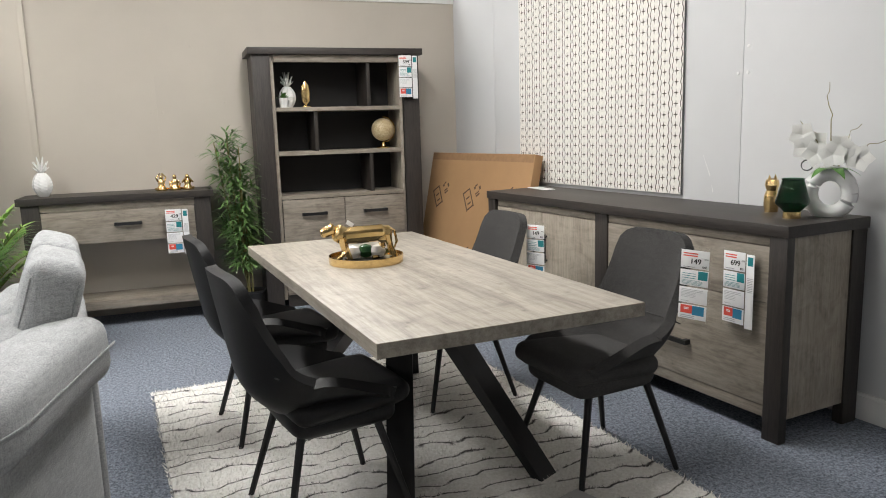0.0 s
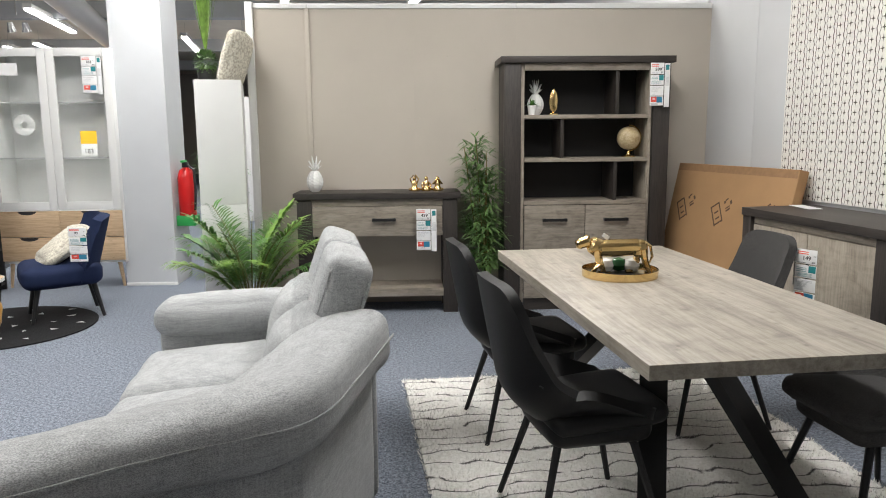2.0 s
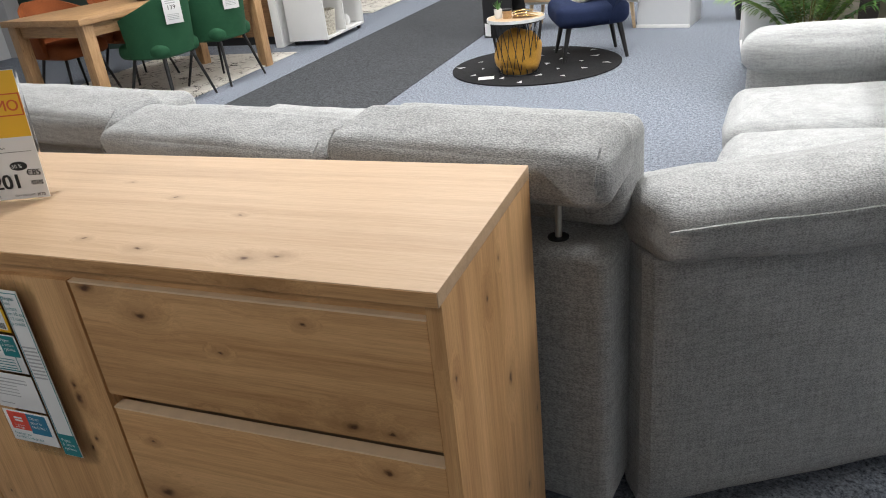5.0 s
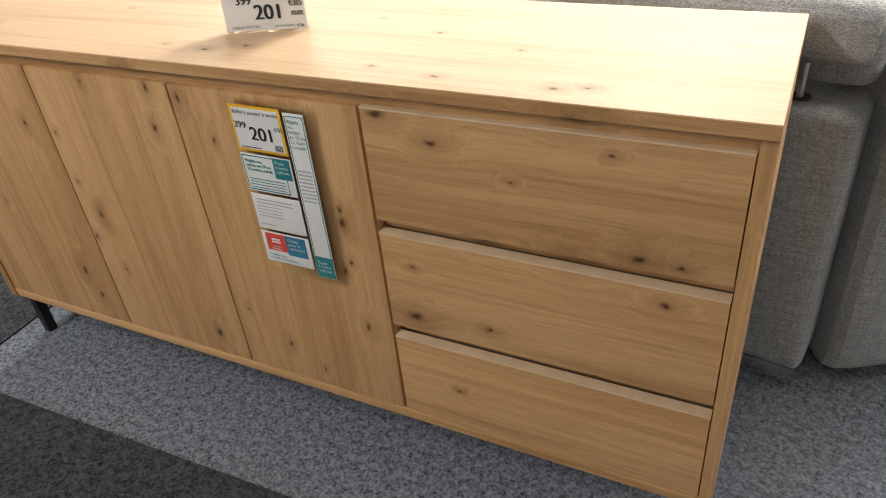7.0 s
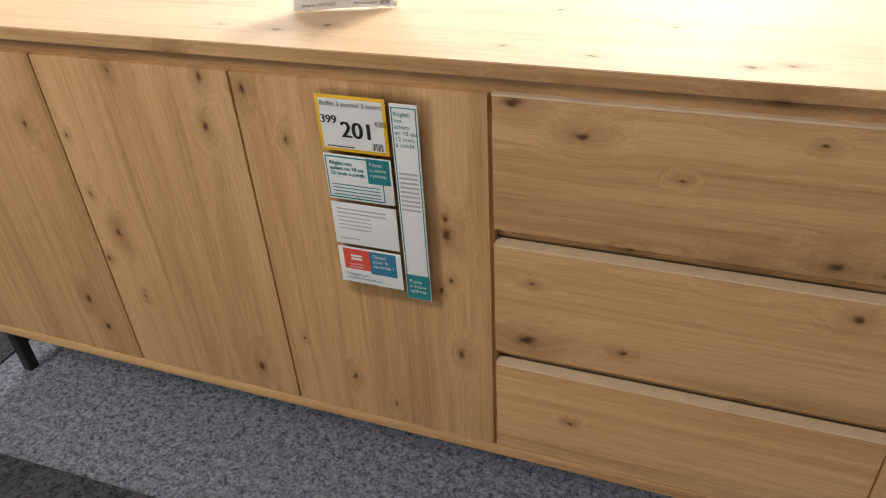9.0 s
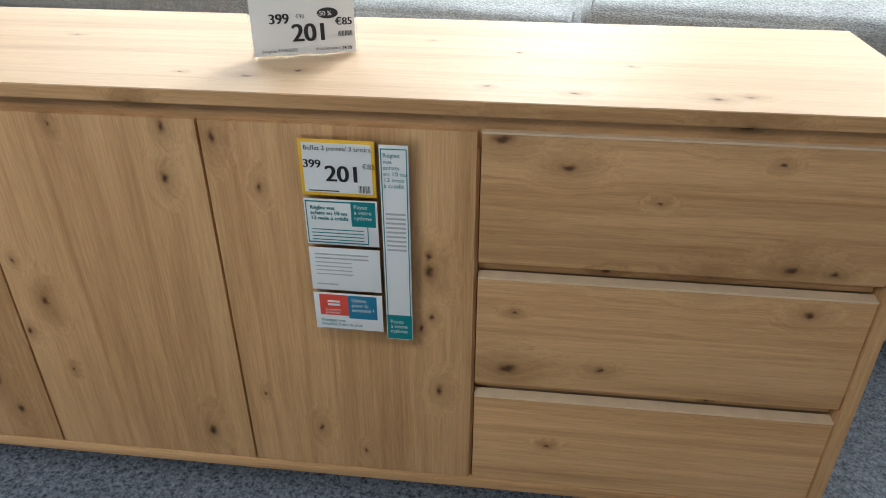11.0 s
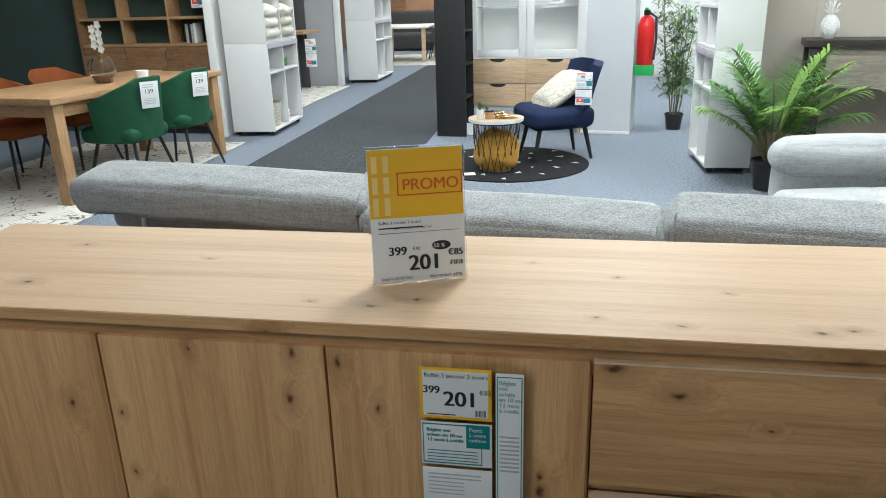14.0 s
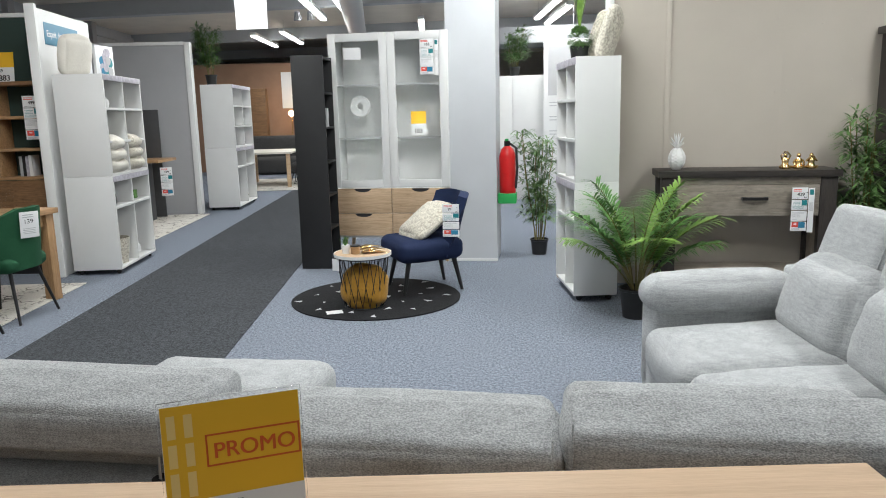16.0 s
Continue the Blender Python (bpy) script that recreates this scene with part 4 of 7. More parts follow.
# ---- sofas ----
def sweep_pad(path, width, z0, z1, outer, seg=28, rings=70, flat=False, tight=0.3, rise=None):
    """A soft pad swept along a bent line; outer is how far it hangs beyond the line to its right."""
    raw = [Vector((*p, 0)) for p in path]
    pts = [raw[0]]
    for a, b, c in zip(raw, raw[1:], raw[2:]):
        pts += [b + (a - b).normalized() * tight, b, b + (c - b).normalized() * tight]
    pts.append(raw[-1])
    for _ in range(3):
        q = [pts[0]]
        for a, b in zip(pts, pts[1:]):
            q += [a * 0.75 + b * 0.25, a * 0.25 + b * 0.75]
        pts = q + [pts[-1]]
    ls = [0.0]
    for a, b in zip(pts, pts[1:]):
        ls.append(ls[-1] + (b - a).length)

    def at(s):
        for i in range(len(ls) - 1):
            if s <= ls[i + 1]:
                u = (s - ls[i]) / max(1e-9, ls[i + 1] - ls[i])
                return pts[i].lerp(pts[i + 1], u)
        return pts[-1]

    bm = bmesh.new()
    L, rr = ls[-1], []
    for k in range(rings + 1):
        s = L * k / rings
        p, d = at(s), (at(min(L, s + 0.05)) - at(max(0, s - 0.05))).normalized()
        right = Vector((d.y, -d.x, 0))
        e = min(s, L - s)
        cap = math.sqrt(max(0.0, 1 - (1 - min(1, e / 0.07)) ** 2)) * 0.30 + 0.70 if e < 0.07 else 1.0
        if e < 1e-6:
            cap = 0.55
        ring = []
        lo, hi = (z0, z1)
        if rise:
            for (s0, l0, h0), (s1, l1, h1) in zip(rise, rise[1:]):
                if s0 <= s / L <= s1:
                    w = (s / L - s0) / (s1 - s0)
                    w = w * w * (3 - 2 * w)
                    lo, hi = l0 + (l1 - l0) * w, h0 + (h1 - h0) * w
        cz, hz = (lo + hi) / 2, (hi - lo) / 2
        for i in range(seg):
            a = 2 * math.pi * i / seg
            cx, sz = math.cos(a), math.sin(a)
            pw = 0.25 if flat else 0.55
            ex = math.copysign(abs(cx) ** pw, cx)
            ez = math.copysign(abs(sz) ** pw, sz)
            off = outer - width / 2 + ex * width / 2 * cap
            zz = cz + ez * hz * (1 if flat else cap) + (0.0 if flat else 0.02) * (1 - ((off - outer + width / 2) / (width / 2)) ** 2) * (ez > 0) - (0.0 if flat else 0.032) * (1 - ex)
            q = p + right * off + Vector((0, 0, zz))
            q += (noise.noise_vector(q * 6.0) * 0.006 + noise.noise_vector(q * 17.0) * 0.003) * (0.4 if flat else 1.0)
            ring.append(bm.verts.new(q))
        rr.append(ring)
    for a, b in zip(rr, rr[1:]):
        for i in range(seg):
            bm.faces.new((a[i], a[(i + 1) % seg], b[(i + 1) % seg], b[i]))
    bm.faces.new(rr[0][::-1])
    bm.faces.new(rr[-1])
    return bm


def prism(poly, z0, z1, bevel=0.02):
    bm = bmesh.new()
    lo = [bm.verts.new((x, y, z0)) for x, y in poly]
    hi = [bm.verts.new((x, y, z1)) for x, y in poly]
    bm.faces.new(lo[::-1])
    bm.faces.new(hi)
    for i in range(len(poly)):
        j = (i + 1) % len(poly)
        bm.faces.new((lo[i], lo[j], hi[j], hi[i]))
    if bevel:
        bmesh.ops.bevel(bm, geom=bm.edges[:], offset=bevel, segments=3, profile=0.6, affect="EDGES")
    return bm


A0, C1, E0 = (-3.54, -4.87), (-2.81, -4.28), (-2.655, -3.50)


def sofa_two_seat():
    t = thing("sofa", frame_of(-3.702, -3.036, 8), "light grey tweed two-seat sofa with raised headrests and angled end", "sofa")
    inv = t.matrix_world.inverted()

    def loc(p):
        v = inv @ Vector((*p, 0))
        return (v.x, v.y)

    part("base", boxm(0.03, 0.97, -0.62, 0.56, 0.05, 0.30, 0.02), M_SOFA, t)
    part("back_frame", boxm(0.72, 0.98, -0.62, 0.57, 0.05, 0.66, 0.035, None, 3), M_SOFA, t)
    for y0, y1, s in ((-0.265, 0.345, 1.0), (-0.66, -0.27, 2.0)):
        yc, w = (y0 + y1) / 2, y1 - y0
        part("seat_cushion", cushion(0.74, w, 0.22, 0.075, 0.02, 16, Matrix.Translation((0.35, yc, 0.325)) @ pose(0, 0, 0, 0, -3), 0.006, s), M_SOFA, t, "plump seat cushion")
        part("front_panel", cushion(0.07, w, 0.26, 0.03, 0.01, 8, Matrix.Translation((0.025, yc, 0.19)), 0.003, s), M_SOFA, t)
    for y0, y1, s in ((-0.268, 0.35, 5.0), (-0.80, -0.272, 6.0)):
        part("back_cushion", cushion(0.25, y1 - y0, 0.40, 0.11, 0.035, 18, Matrix.Translation((0.72, (y0 + y1) / 2, 0.56)) @ pose(0, 0, 0, 0, 16), 0.009, s), M_SOFA, t, "plump back cushion")
    for y0, y1, s in ((-0.16, 0.315, 3.0), (-0.635, -0.18, 7.0)):
        h = part("headrest", cushion(0.17, y1 - y0, 0.36, 0.045, 0.012, 18, Matrix.Translation((0.852, (y0 + y1) / 2, 0.80)) @ pose(0, 0, 0, 0, 18), 0.005, s), M_SOFA, t, "raised padded headrest")
        m = Matrix.Translation((0.852, (y0 + y1) / 2, 0.80)) @ pose(0, 0, 0, 0, 18)
        e = -(y1 - y0) / 2 + 0.008
        part("edge_seam", tube([m @ Vector(q) for q in ((-0.072, e, -0.16), (-0.072, e, 0.12), (-0.05, e, 0.155), (0.05, e, 0.155), (0.072, e, 0.12), (0.072, e, -0.16))], 0.0028, 6), M_SOFA, h)
    part("far_arm", boxm(0.03, 0.96, 0.37, 0.59, 0.05, 0.52, 0.04, None, 3), M_SOFA, t)
    part("arm_pad", cushion(0.72, 0.28, 0.19, 0.088, 0.01, 16, Matrix.Translation((0.37, 0.475, 0.545)) @ pose(0, 0, 0, 0, -1), 0.006, 9), M_SOFA, t, "rolled padded armrest")
    # angled end unit
    poly = [loc(p) for p in ((-3.46, -4.72), (-2.95, -4.28), (-2.80, -3.50), (-3.62, -3.62), (-3.64, -4.70))]
    part("end_seat", prism(poly, 0.05, 0.40, 0.03), M_SOFA, t, "upholstered corner seat")
    part("end_panel", sweep_pad([loc(A0), loc(C1), loc(E0)], 0.15, 0.035, 0.66, 0.0, 28, 120, True, 0.02), M_SOFA, t, "tall upholstered end panel", 20)
    rise = [(0.0, 0.665, 0.785), (0.25, 0.63, 0.785), (0.5, 0.585, 0.79), (1.0, 0.58, 0.80)]
    roll = part("arm_roll", sweep_pad([loc(A0), loc(C1), loc(E0)], 0.36, 0.6, 0.78, 0.075, 28, 90, False, 0.22, rise), M_SOFA, t, "wide padded arm roll", 60)
    part("piping", sweep_pad([loc(A0), loc(C1), loc(E0)], 0.007, 0.7, 0.707, 0.079, 6, 90, True, 0.22, [(0.0, 0.742, 0.749), (0.25, 0.725, 0.732), (0.55, 0.693, 0.70), (1.0, 0.69, 0.697)]), M_SOFA, roll, "raised piping seam")
    for p in ((0.10, 0.48), (0.92, 0.48), (0.92, -0.55), (0.10, -0.55)):
        part("foot", lathe([(0.0, 0), (0.02, 0), (0.024, 0.05), (0, 0.05)], 12, Matrix.Translation((*p, 0))), M_BLACK, t)
    return t


sofa_two_seat()


def sofa_long():
    t = thing("sofa", frame_of(-3.60, -4.93, 0), "light grey tweed corner sofa with folding headrests seen from behind", "sofa")
    # local: x to the left is negative, back faces -y
    part("back_frame", boxm(-2.22, 0.0, 0.0, 0.20, 0.06, 0.678, 0.03, None, 3), M_SOFA, t, "upholstered back panel")
    part("base", boxm(-2.22, 0.0, 0.20, 1.0, 0.06, 0.28, 0.02), M_SOFA, t)
    for a, b, s in ((-0.60, -0.01, 1.0), (-1.45, -0.61, 2.0), (-2.22, -1.46, 3.0)):
        part("seat_cushion", cushion(b - a, 0.80 if s < 3 else 1.36, 0.20, 0.07, 0.015, 14, Matrix.Translation(((a + b) / 2, 0.58 if s < 3 else 0.86, 0.36)), 0.005, s), M_SOFA, t, "plump seat cushion")
    part("chaise_base", boxm(-2.22, -1.47, 1.0, 1.50, 0.06, 0.30, 0.03), M_SOFA, t)
    for a, b, s, y, top in ((-0.562, 0.012, 4.0, 0.030, 0.905), (-1.255, -0.568, 5.0, 0.012, 0.880), (-2.175, -1.268, 6.0, 0.070, 0.895)):
        wd, zc = b - a, top - 0.052
        part("skirt", cushion(wd - 0.012, 0.17, 0.185, 0.034, 0.004, 14, Matrix.Translation(((a + b) / 2 - 0.006, y + 0.128, top - 0.112)), 0.003, s + 9), M_SOFA, t, "lower headrest pad")
        head = part("headrest", cushion(wd, 0.185, 0.104, 0.032, 0.008, 22, Matrix.Translation(((a + b) / 2, y, zc)) @ pose(0, 0, 0, 10), 0.004, s, lambda q: Vector((q.x * (1 + 0.12 * (0.06 - q.z) * (1 if q.x > 0 else 0)), q.y, q.z))), M_SOFA, t, "folding padded headrest")
        # black bar stands in for the shade in the crease below the headrest
        part("slot", boxm(a + 0.03, b - 0.05, y - 0.02, y + 0.047, zc - 0.058, zc - 0.046, 0), M_BLACK, head, "black strip for the shade under headrest")
        for dx in (a + 0.014, b - 0.014):
            part("end_seam", tube([(dx, y - 0.085, zc - 0.03), (dx, y - 0.094, zc), (dx, y - 0.086, zc + 0.022), (dx, y - 0.06, zc + 0.046)], 0.0022, 5), M_SOFA, head)
        part("top_seam", tube([(a + 0.03 + (wd - 0.06) * k / 10, y - 0.080, zc + 0.028) for k in range(11)], 0.0025, 5), M_SOFA, head)
        for px in (b - 0.132, a + 0.132):
            peg = part("peg", tube([(px, y + 0.035, 0.674), (px, y + 0.040, 0.745)], 0.007, 10), M_PIN, t, "steel headrest pin")
            part("peg_plate", lathe([(0.0, 0), (0.021, 0), (0.021, 0.004), (0, 0.004)], 14, Matrix.Translation((px, y + 0.035, 0.677))), M_BLACK, peg, "black round collar")
    for x in (-0.09, -1.2, -2.1):
        part("foot", boxm(x - 0.08, x + 0.08, 0.02, 0.06, 0.0, 0.055, 0.003), M_CHROME, t, "steel runner foot")
    return t


sofa_long()


# ---- oak sideboard ----
OAKM = pose(-3.637, -5.432, 0, 0, 0, 9.36)


def oak_sideboard():
    """Local: x runs to the right, right front corner at the origin, front faces -y."""
    t = thing("sideboard", OAKM, "knotty oak sideboard with three doors and three drawers on metal legs", "sideboard")
    w, d, h, b = 1.855, 0.42, 0.882, 0.138
    part("top", boxm(-w, 0.0, -0.008, d, h - 0.022, h, 0.0015), M_OAKTOP, t, "knotty oak top")
    part("top_edge", boxm(-w + 0.001, -0.001, -0.0092, -0.0078, h - 0.0205, h - 0.0015, 0), M_OAK, t, "grained oak edge band")
    for x in (-w, -0.022):
        part("side_panel", boxm(x, x + 0.022, 0.0, d, b, h - 0.022, 0.0015), M_OAKSIDE, t, "knotty oak side panel")
    part("bottom_board", boxm(-w + 0.022, -0.022, 0.004, d - 0.01, b, b + 0.024, 0.0015), M_OAK, t)
    part("back_board", boxm(-w + 0.022, -0.022, d - 0.012, d - 0.002, b, h - 0.022, 0), M_OAKEDGE, t)
    part("grip_rail", boxm(-w + 0.022, -0.022, 0.014, 0.045, h - 0.075, h - 0.022, 0.001), M_OAK, t, "recessed oak grip rail")
    part("carcass", boxm(-w + 0.022, -0.022, 0.05, d - 0.012, b + 0.024, h - 0.08, 0), M_OAKEDGE, t)
    part("divider", boxm(-0.620, -0.604, 0.012, 0.05, b + 0.024, h - 0.075, 0.001), M_OAK_V, t)
    zt = 0.834
    for x0, x1 in ((-w + 0.024, -1.392), (-1.388, -1.008), (-1.004, -0.608)):
        part("door", boxm(x0, x1, 0.004, 0.024, b + 0.027, zt, 0.0012), M_OAK_V, t, "knotty oak door")
    for z0, z1 in ((0.627, zt), (0.393, 0.600), (b + 0.027, 0.363)):
        part("drawer", boxm(-0.602, -0.024, 0.004, 0.024, z0, z1, 0.0012), M_OAK, t, "knotty oak drawer front")
        # thin pale strip painted as the light caught by the drawer's top edge
        part("drawer_lip", boxm(-0.602, -0.024, 0.0030, 0.024, z1 - 0.0015, z1 + 0.0015, 0), M_LIP_HIGHLIGHT, t)
    for z0, z1 in ((0.600, 0.627), (0.363, 0.393)):
        part("grip_groove", boxm(-0.602, -0.024, 0.031, 0.05, z0, z1, 0), M_OAK, t, "recessed finger groove")
    for x in (-w + 0.03, -0.05):
        for y in (0.02, d - 0.05):
            part("leg", boxm(x, x + 0.025, y, y + 0.025, 0.0, b, 0.001), M_BLACKMETAL, t, "black square metal leg")
        part("leg_rail", boxm(x, x + 0.025, 0.045, d - 0.05, b - 0.025, b, 0.001), M_BLACKMETAL, t, "black metal rail")
    return t


oak_sideboard()
tag_sleeve(OAKM @ pose(-0.802, -0.012, 0.820), "201", "€85", "hanging sleeve of yellow and white price cards", tall=0.34, wide=0.108, yellow=True, detailed=True)


def promo_sign():
    t = thing("promo_sign", OAKM @ pose(-0.886, 0.165, 0.882, -5, 0, 19), "yellow and white promotion sign in clear acrylic stand", "sign")
    w, h = 0.155, 0.225
    part("holder", boxm(-w / 2 - 0.003, w / 2 + 0.003, 0.001, 0.005, 0.0, h + 0.004, 0.0008), M_ACRYLIC, t, "clear acrylic holder")
    part("foot", boxm(-w / 2 - 0.003, w / 2 + 0.003, 0.005, 0.075, 0.0, 0.003, 0.0008), M_ACRYLIC, t, "clear acrylic foot")
    card = part("card", boxm(-w / 2, w / 2, -0.0006, 0.0006, 0.003, h, 0.0003), M_PAPER, t)
    part("yellow_panel", boxm(-w / 2 + 0.0005, w / 2 - 0.0005, -0.0010, -0.0006, h * 0.50, h - 0.0008, 0), M_YELLOW, card, "yellow printed panel")
    for z0, hh in ((0.52, 0.13), (0.68, 0.12), (0.83, 0.12)):
        for k in (0, 1):
            part("emblem_bar", boxm(-w * 0.46 + k * w * 0.12, -w * 0.40 + k * w * 0.12, -0.0013, -0.0011, h * z0, h * (z0 + hh), 0), M_PALEYELLOW, card, "pale upright emblem bar")
    bm = bmesh.new()
    x0, x1, z0, z1, e = -w * 0.20, w * 0.49, h * 0.66, h * 0.83, 0.0022
    for q in ((x0, x1, z0, z0 + e), (x0, x1, z1 - e, z1), (x0, x0 + e, z0, z1), (x1 - e, x1, z0, z1)):
        box(bm, q[0], q[1], -0.0013, -0.0011, q[2], q[3])
    part("red_border", bm, M_ORANGERED, card, "red printed border")
    P = lambda x, z: Matrix.Translation((x * w, -0.0015, z * h)) @ pose(0, 0, 0, 90)
    words("PROMO", 0.0265, M_ORANGERED, card, P(-0.15, 0.70), bold=0.012)
    words("Buffet 3 portes/ 3 tiroirs", 0.0072, M_INK, card, P(-0.42, 0.455))
    words("399", 0.0205, M_INK, card, P(-0.33, 0.22), bold=0.022)
    words("€90", 0.008, M_INK, card, P(-0.07, 0.25))
    words("201", 0.037, M_INK, card, P(-0.12, 0.10), bold=0.025)
    words("€85", 0.0155, M_INK, card, P(0.31, 0.195), bold=0.022)
    words("Jusqu'au 31/05/2022", 0.0066, M_INK, card, P(-0.42, 0.035))
    words("3€70", 0.007, M_INK, card, P(0.36, 0.03), bold=0.022)
    words("dont éco-part.", 0.0066, M_INK, card, P(0.10, 0.035))
    words("imitation chêne artisan/ noir", 0.0056, M_INK, card, P(-0.26, 0.415))
    part("oval", lathe([(0.0, 0), (0.016, 0), (0.016, 0.0003), (0, 0.0003)], 20, Matrix.Translation((w * 0.24, -0.0011, h * 0.275)) @ pose(0, 0, 0, 90) @ Matrix.Diagonal((1, 0.5, 1, 1))), M_INK, card)
    words("-50 %", 0.0095, M_PAPER, card, P(0.14, 0.26) @ Matrix.Translation((0, 0, 0.0002)))
    bm = bmesh.new()
    box(bm, -w * 0.42, w * 0.44, -0.0012, -0.0010, h * 0.385, h * 0.388)
    bars(bm, -w * 0.42, w * 0.05, h * 0.43, 1, 0.01, 0.002, -0.001)
    for k in range(11):
        box(bm, w * 0.33 + k * 0.0021, w * 0.33 + k * 0.0021 + 0.0007 + 0.0006 * (k % 2), -0.0012, -0.0010, h * 0.12, h * 0.155)
    part("print", bm, M_INK, card)
    return t


promo_sign()


# ---- rug under the dining table ----
def line_rug_material():
    m, nt, b = nodes_of("cream_shag_with_black_lines")
    tc = nt.nodes.new("ShaderNodeTexCoord")
    sep = nt.nodes.new("ShaderNodeSeparateXYZ")
    nt.links.new(tc.outputs["Object"], sep.inputs[0])
    mp = nt.nodes.new("ShaderNodeMapping")
    mp.inputs["Scale"].default_value = (1.0, 1.0, 0.0)
    nt.links.new(tc.outputs["Object"], mp.inputs["Vector"])
    vec = mp.outputs["Vector"]
    n1 = noise_tex(nt, vec, 3.2, 2, 0.5)
    n2 = noise_tex(nt, vec, 14.0, 2, 0.5)

    def mth(op, a, bb):
        k = nt.nodes.new("ShaderNodeMath")
        k.operation = op
        for s, v in zip(k.inputs, (a, bb)):
            if isinstance(v, (int, float)):
                s.default_value = v
            else:
                nt.links.new(v, s)
        return k.outputs[0]

    y = mth("ADD", sep.outputs["Y"], mth("MULTIPLY", n1, 0.27))
    y = mth("ADD", y, mth("MULTIPLY", n2, 0.035))
    fr = mth("ABSOLUTE", mth("SUBTRACT", mth("FRACT", mth("MULTIPLY", y, 9.5), 0.0), 0.5), 0.0)
    lines = ramp(nt, fr, [(0.025, (0.9, 0.9, 0.9)), (0.075, (0, 0, 0))])
    gaps = ramp(nt, noise_tex(nt, vec, 9.0, 2, 0.5), [(0.36, (0, 0, 0)), (0.44, (1, 1, 1))])
    fac = mixc(nt, lines, gaps, 1.0, "MULTIPLY")
    cream = ramp(nt, noise_tex(nt, vec, 60.0, 3, 0.7), [(0.3, (0.66, 0.64, 0.60)), (0.7, (0.88, 0.87, 0.84))])
    nt.links.new(mixc(nt, cream, (0.018, 0.017, 0.018), fac), b.inputs["Base Color"])
    b.inputs["Roughness"].default_value = 1.0
    b.inputs["Specular IOR Level"].default_value = 0.05
    return m


def shag(hx, hy, n, seed, height=0.022):
    """Short leaning tufts over a rectangle."""
    rnd = random.Random(seed)
    vs, fs = [], []
    for _ in range(n):
        x, y = rnd.uniform(-hx, hx), rnd.uniform(-hy, hy)
        a, l, w = rnd.uniform(0, 6.283), rnd.uniform(0.010, 0.022), rnd.uniform(0.0025, 0.0045)
        h = height * rnd.uniform(0.5, 1.1)
        dx, dy = math.cos(a) * l, math.sin(a) * l
        px, py = -math.sin(a) * w, math.cos(a) * w
        k = len(vs)
        vs += [(x - px, y - py, 0.006), (x + px, y + py, 0.006), (x + dx, y + dy, h + 0.004)]
        fs.append((k, k + 1, k + 2))
    me = bpy.data.meshes.new("tufts")
    me.from_pydata(vs, [], fs)
    return me


M_LINERUG = line_rug_material()
rug = thing("rug", frame_of(-1.56, -3.32, 5), "cream shaggy rug with wavy black lines under dining table", "rug")
part("backing", boxm(-0.89, 0.89, -1.33, 1.33, 0.002, 0.014, 0.004), M_LINERUG, rug)
me = shag(0.90, 1.34, 60000, 4)
me.materials.append(M_LINERUG)
tufts = new("pile", me)
tufts.parent = rug
tagged(tufts, "thick cream pile", kind="stuff")
floor_card = thing("price_card", pose(-1.11, -3.97, 0.028, 0, 0, 20), "price card in plastic lying on the rug", "price tag")
part("sleeve", boxm(-0.10, 0.10, -0.06, 0.06, 0, 0.002, 0.0005), M_SLEEVE, floor_card)
part("card", boxm(-0.09, 0.09, -0.05, 0.05, 0.002, 0.003, 0.0002), M_GREYPRINT, floor_card)
words("169", 0.05, M_INK, floor_card, Matrix.Translation((-0.05, -0.01, 0.0034)))


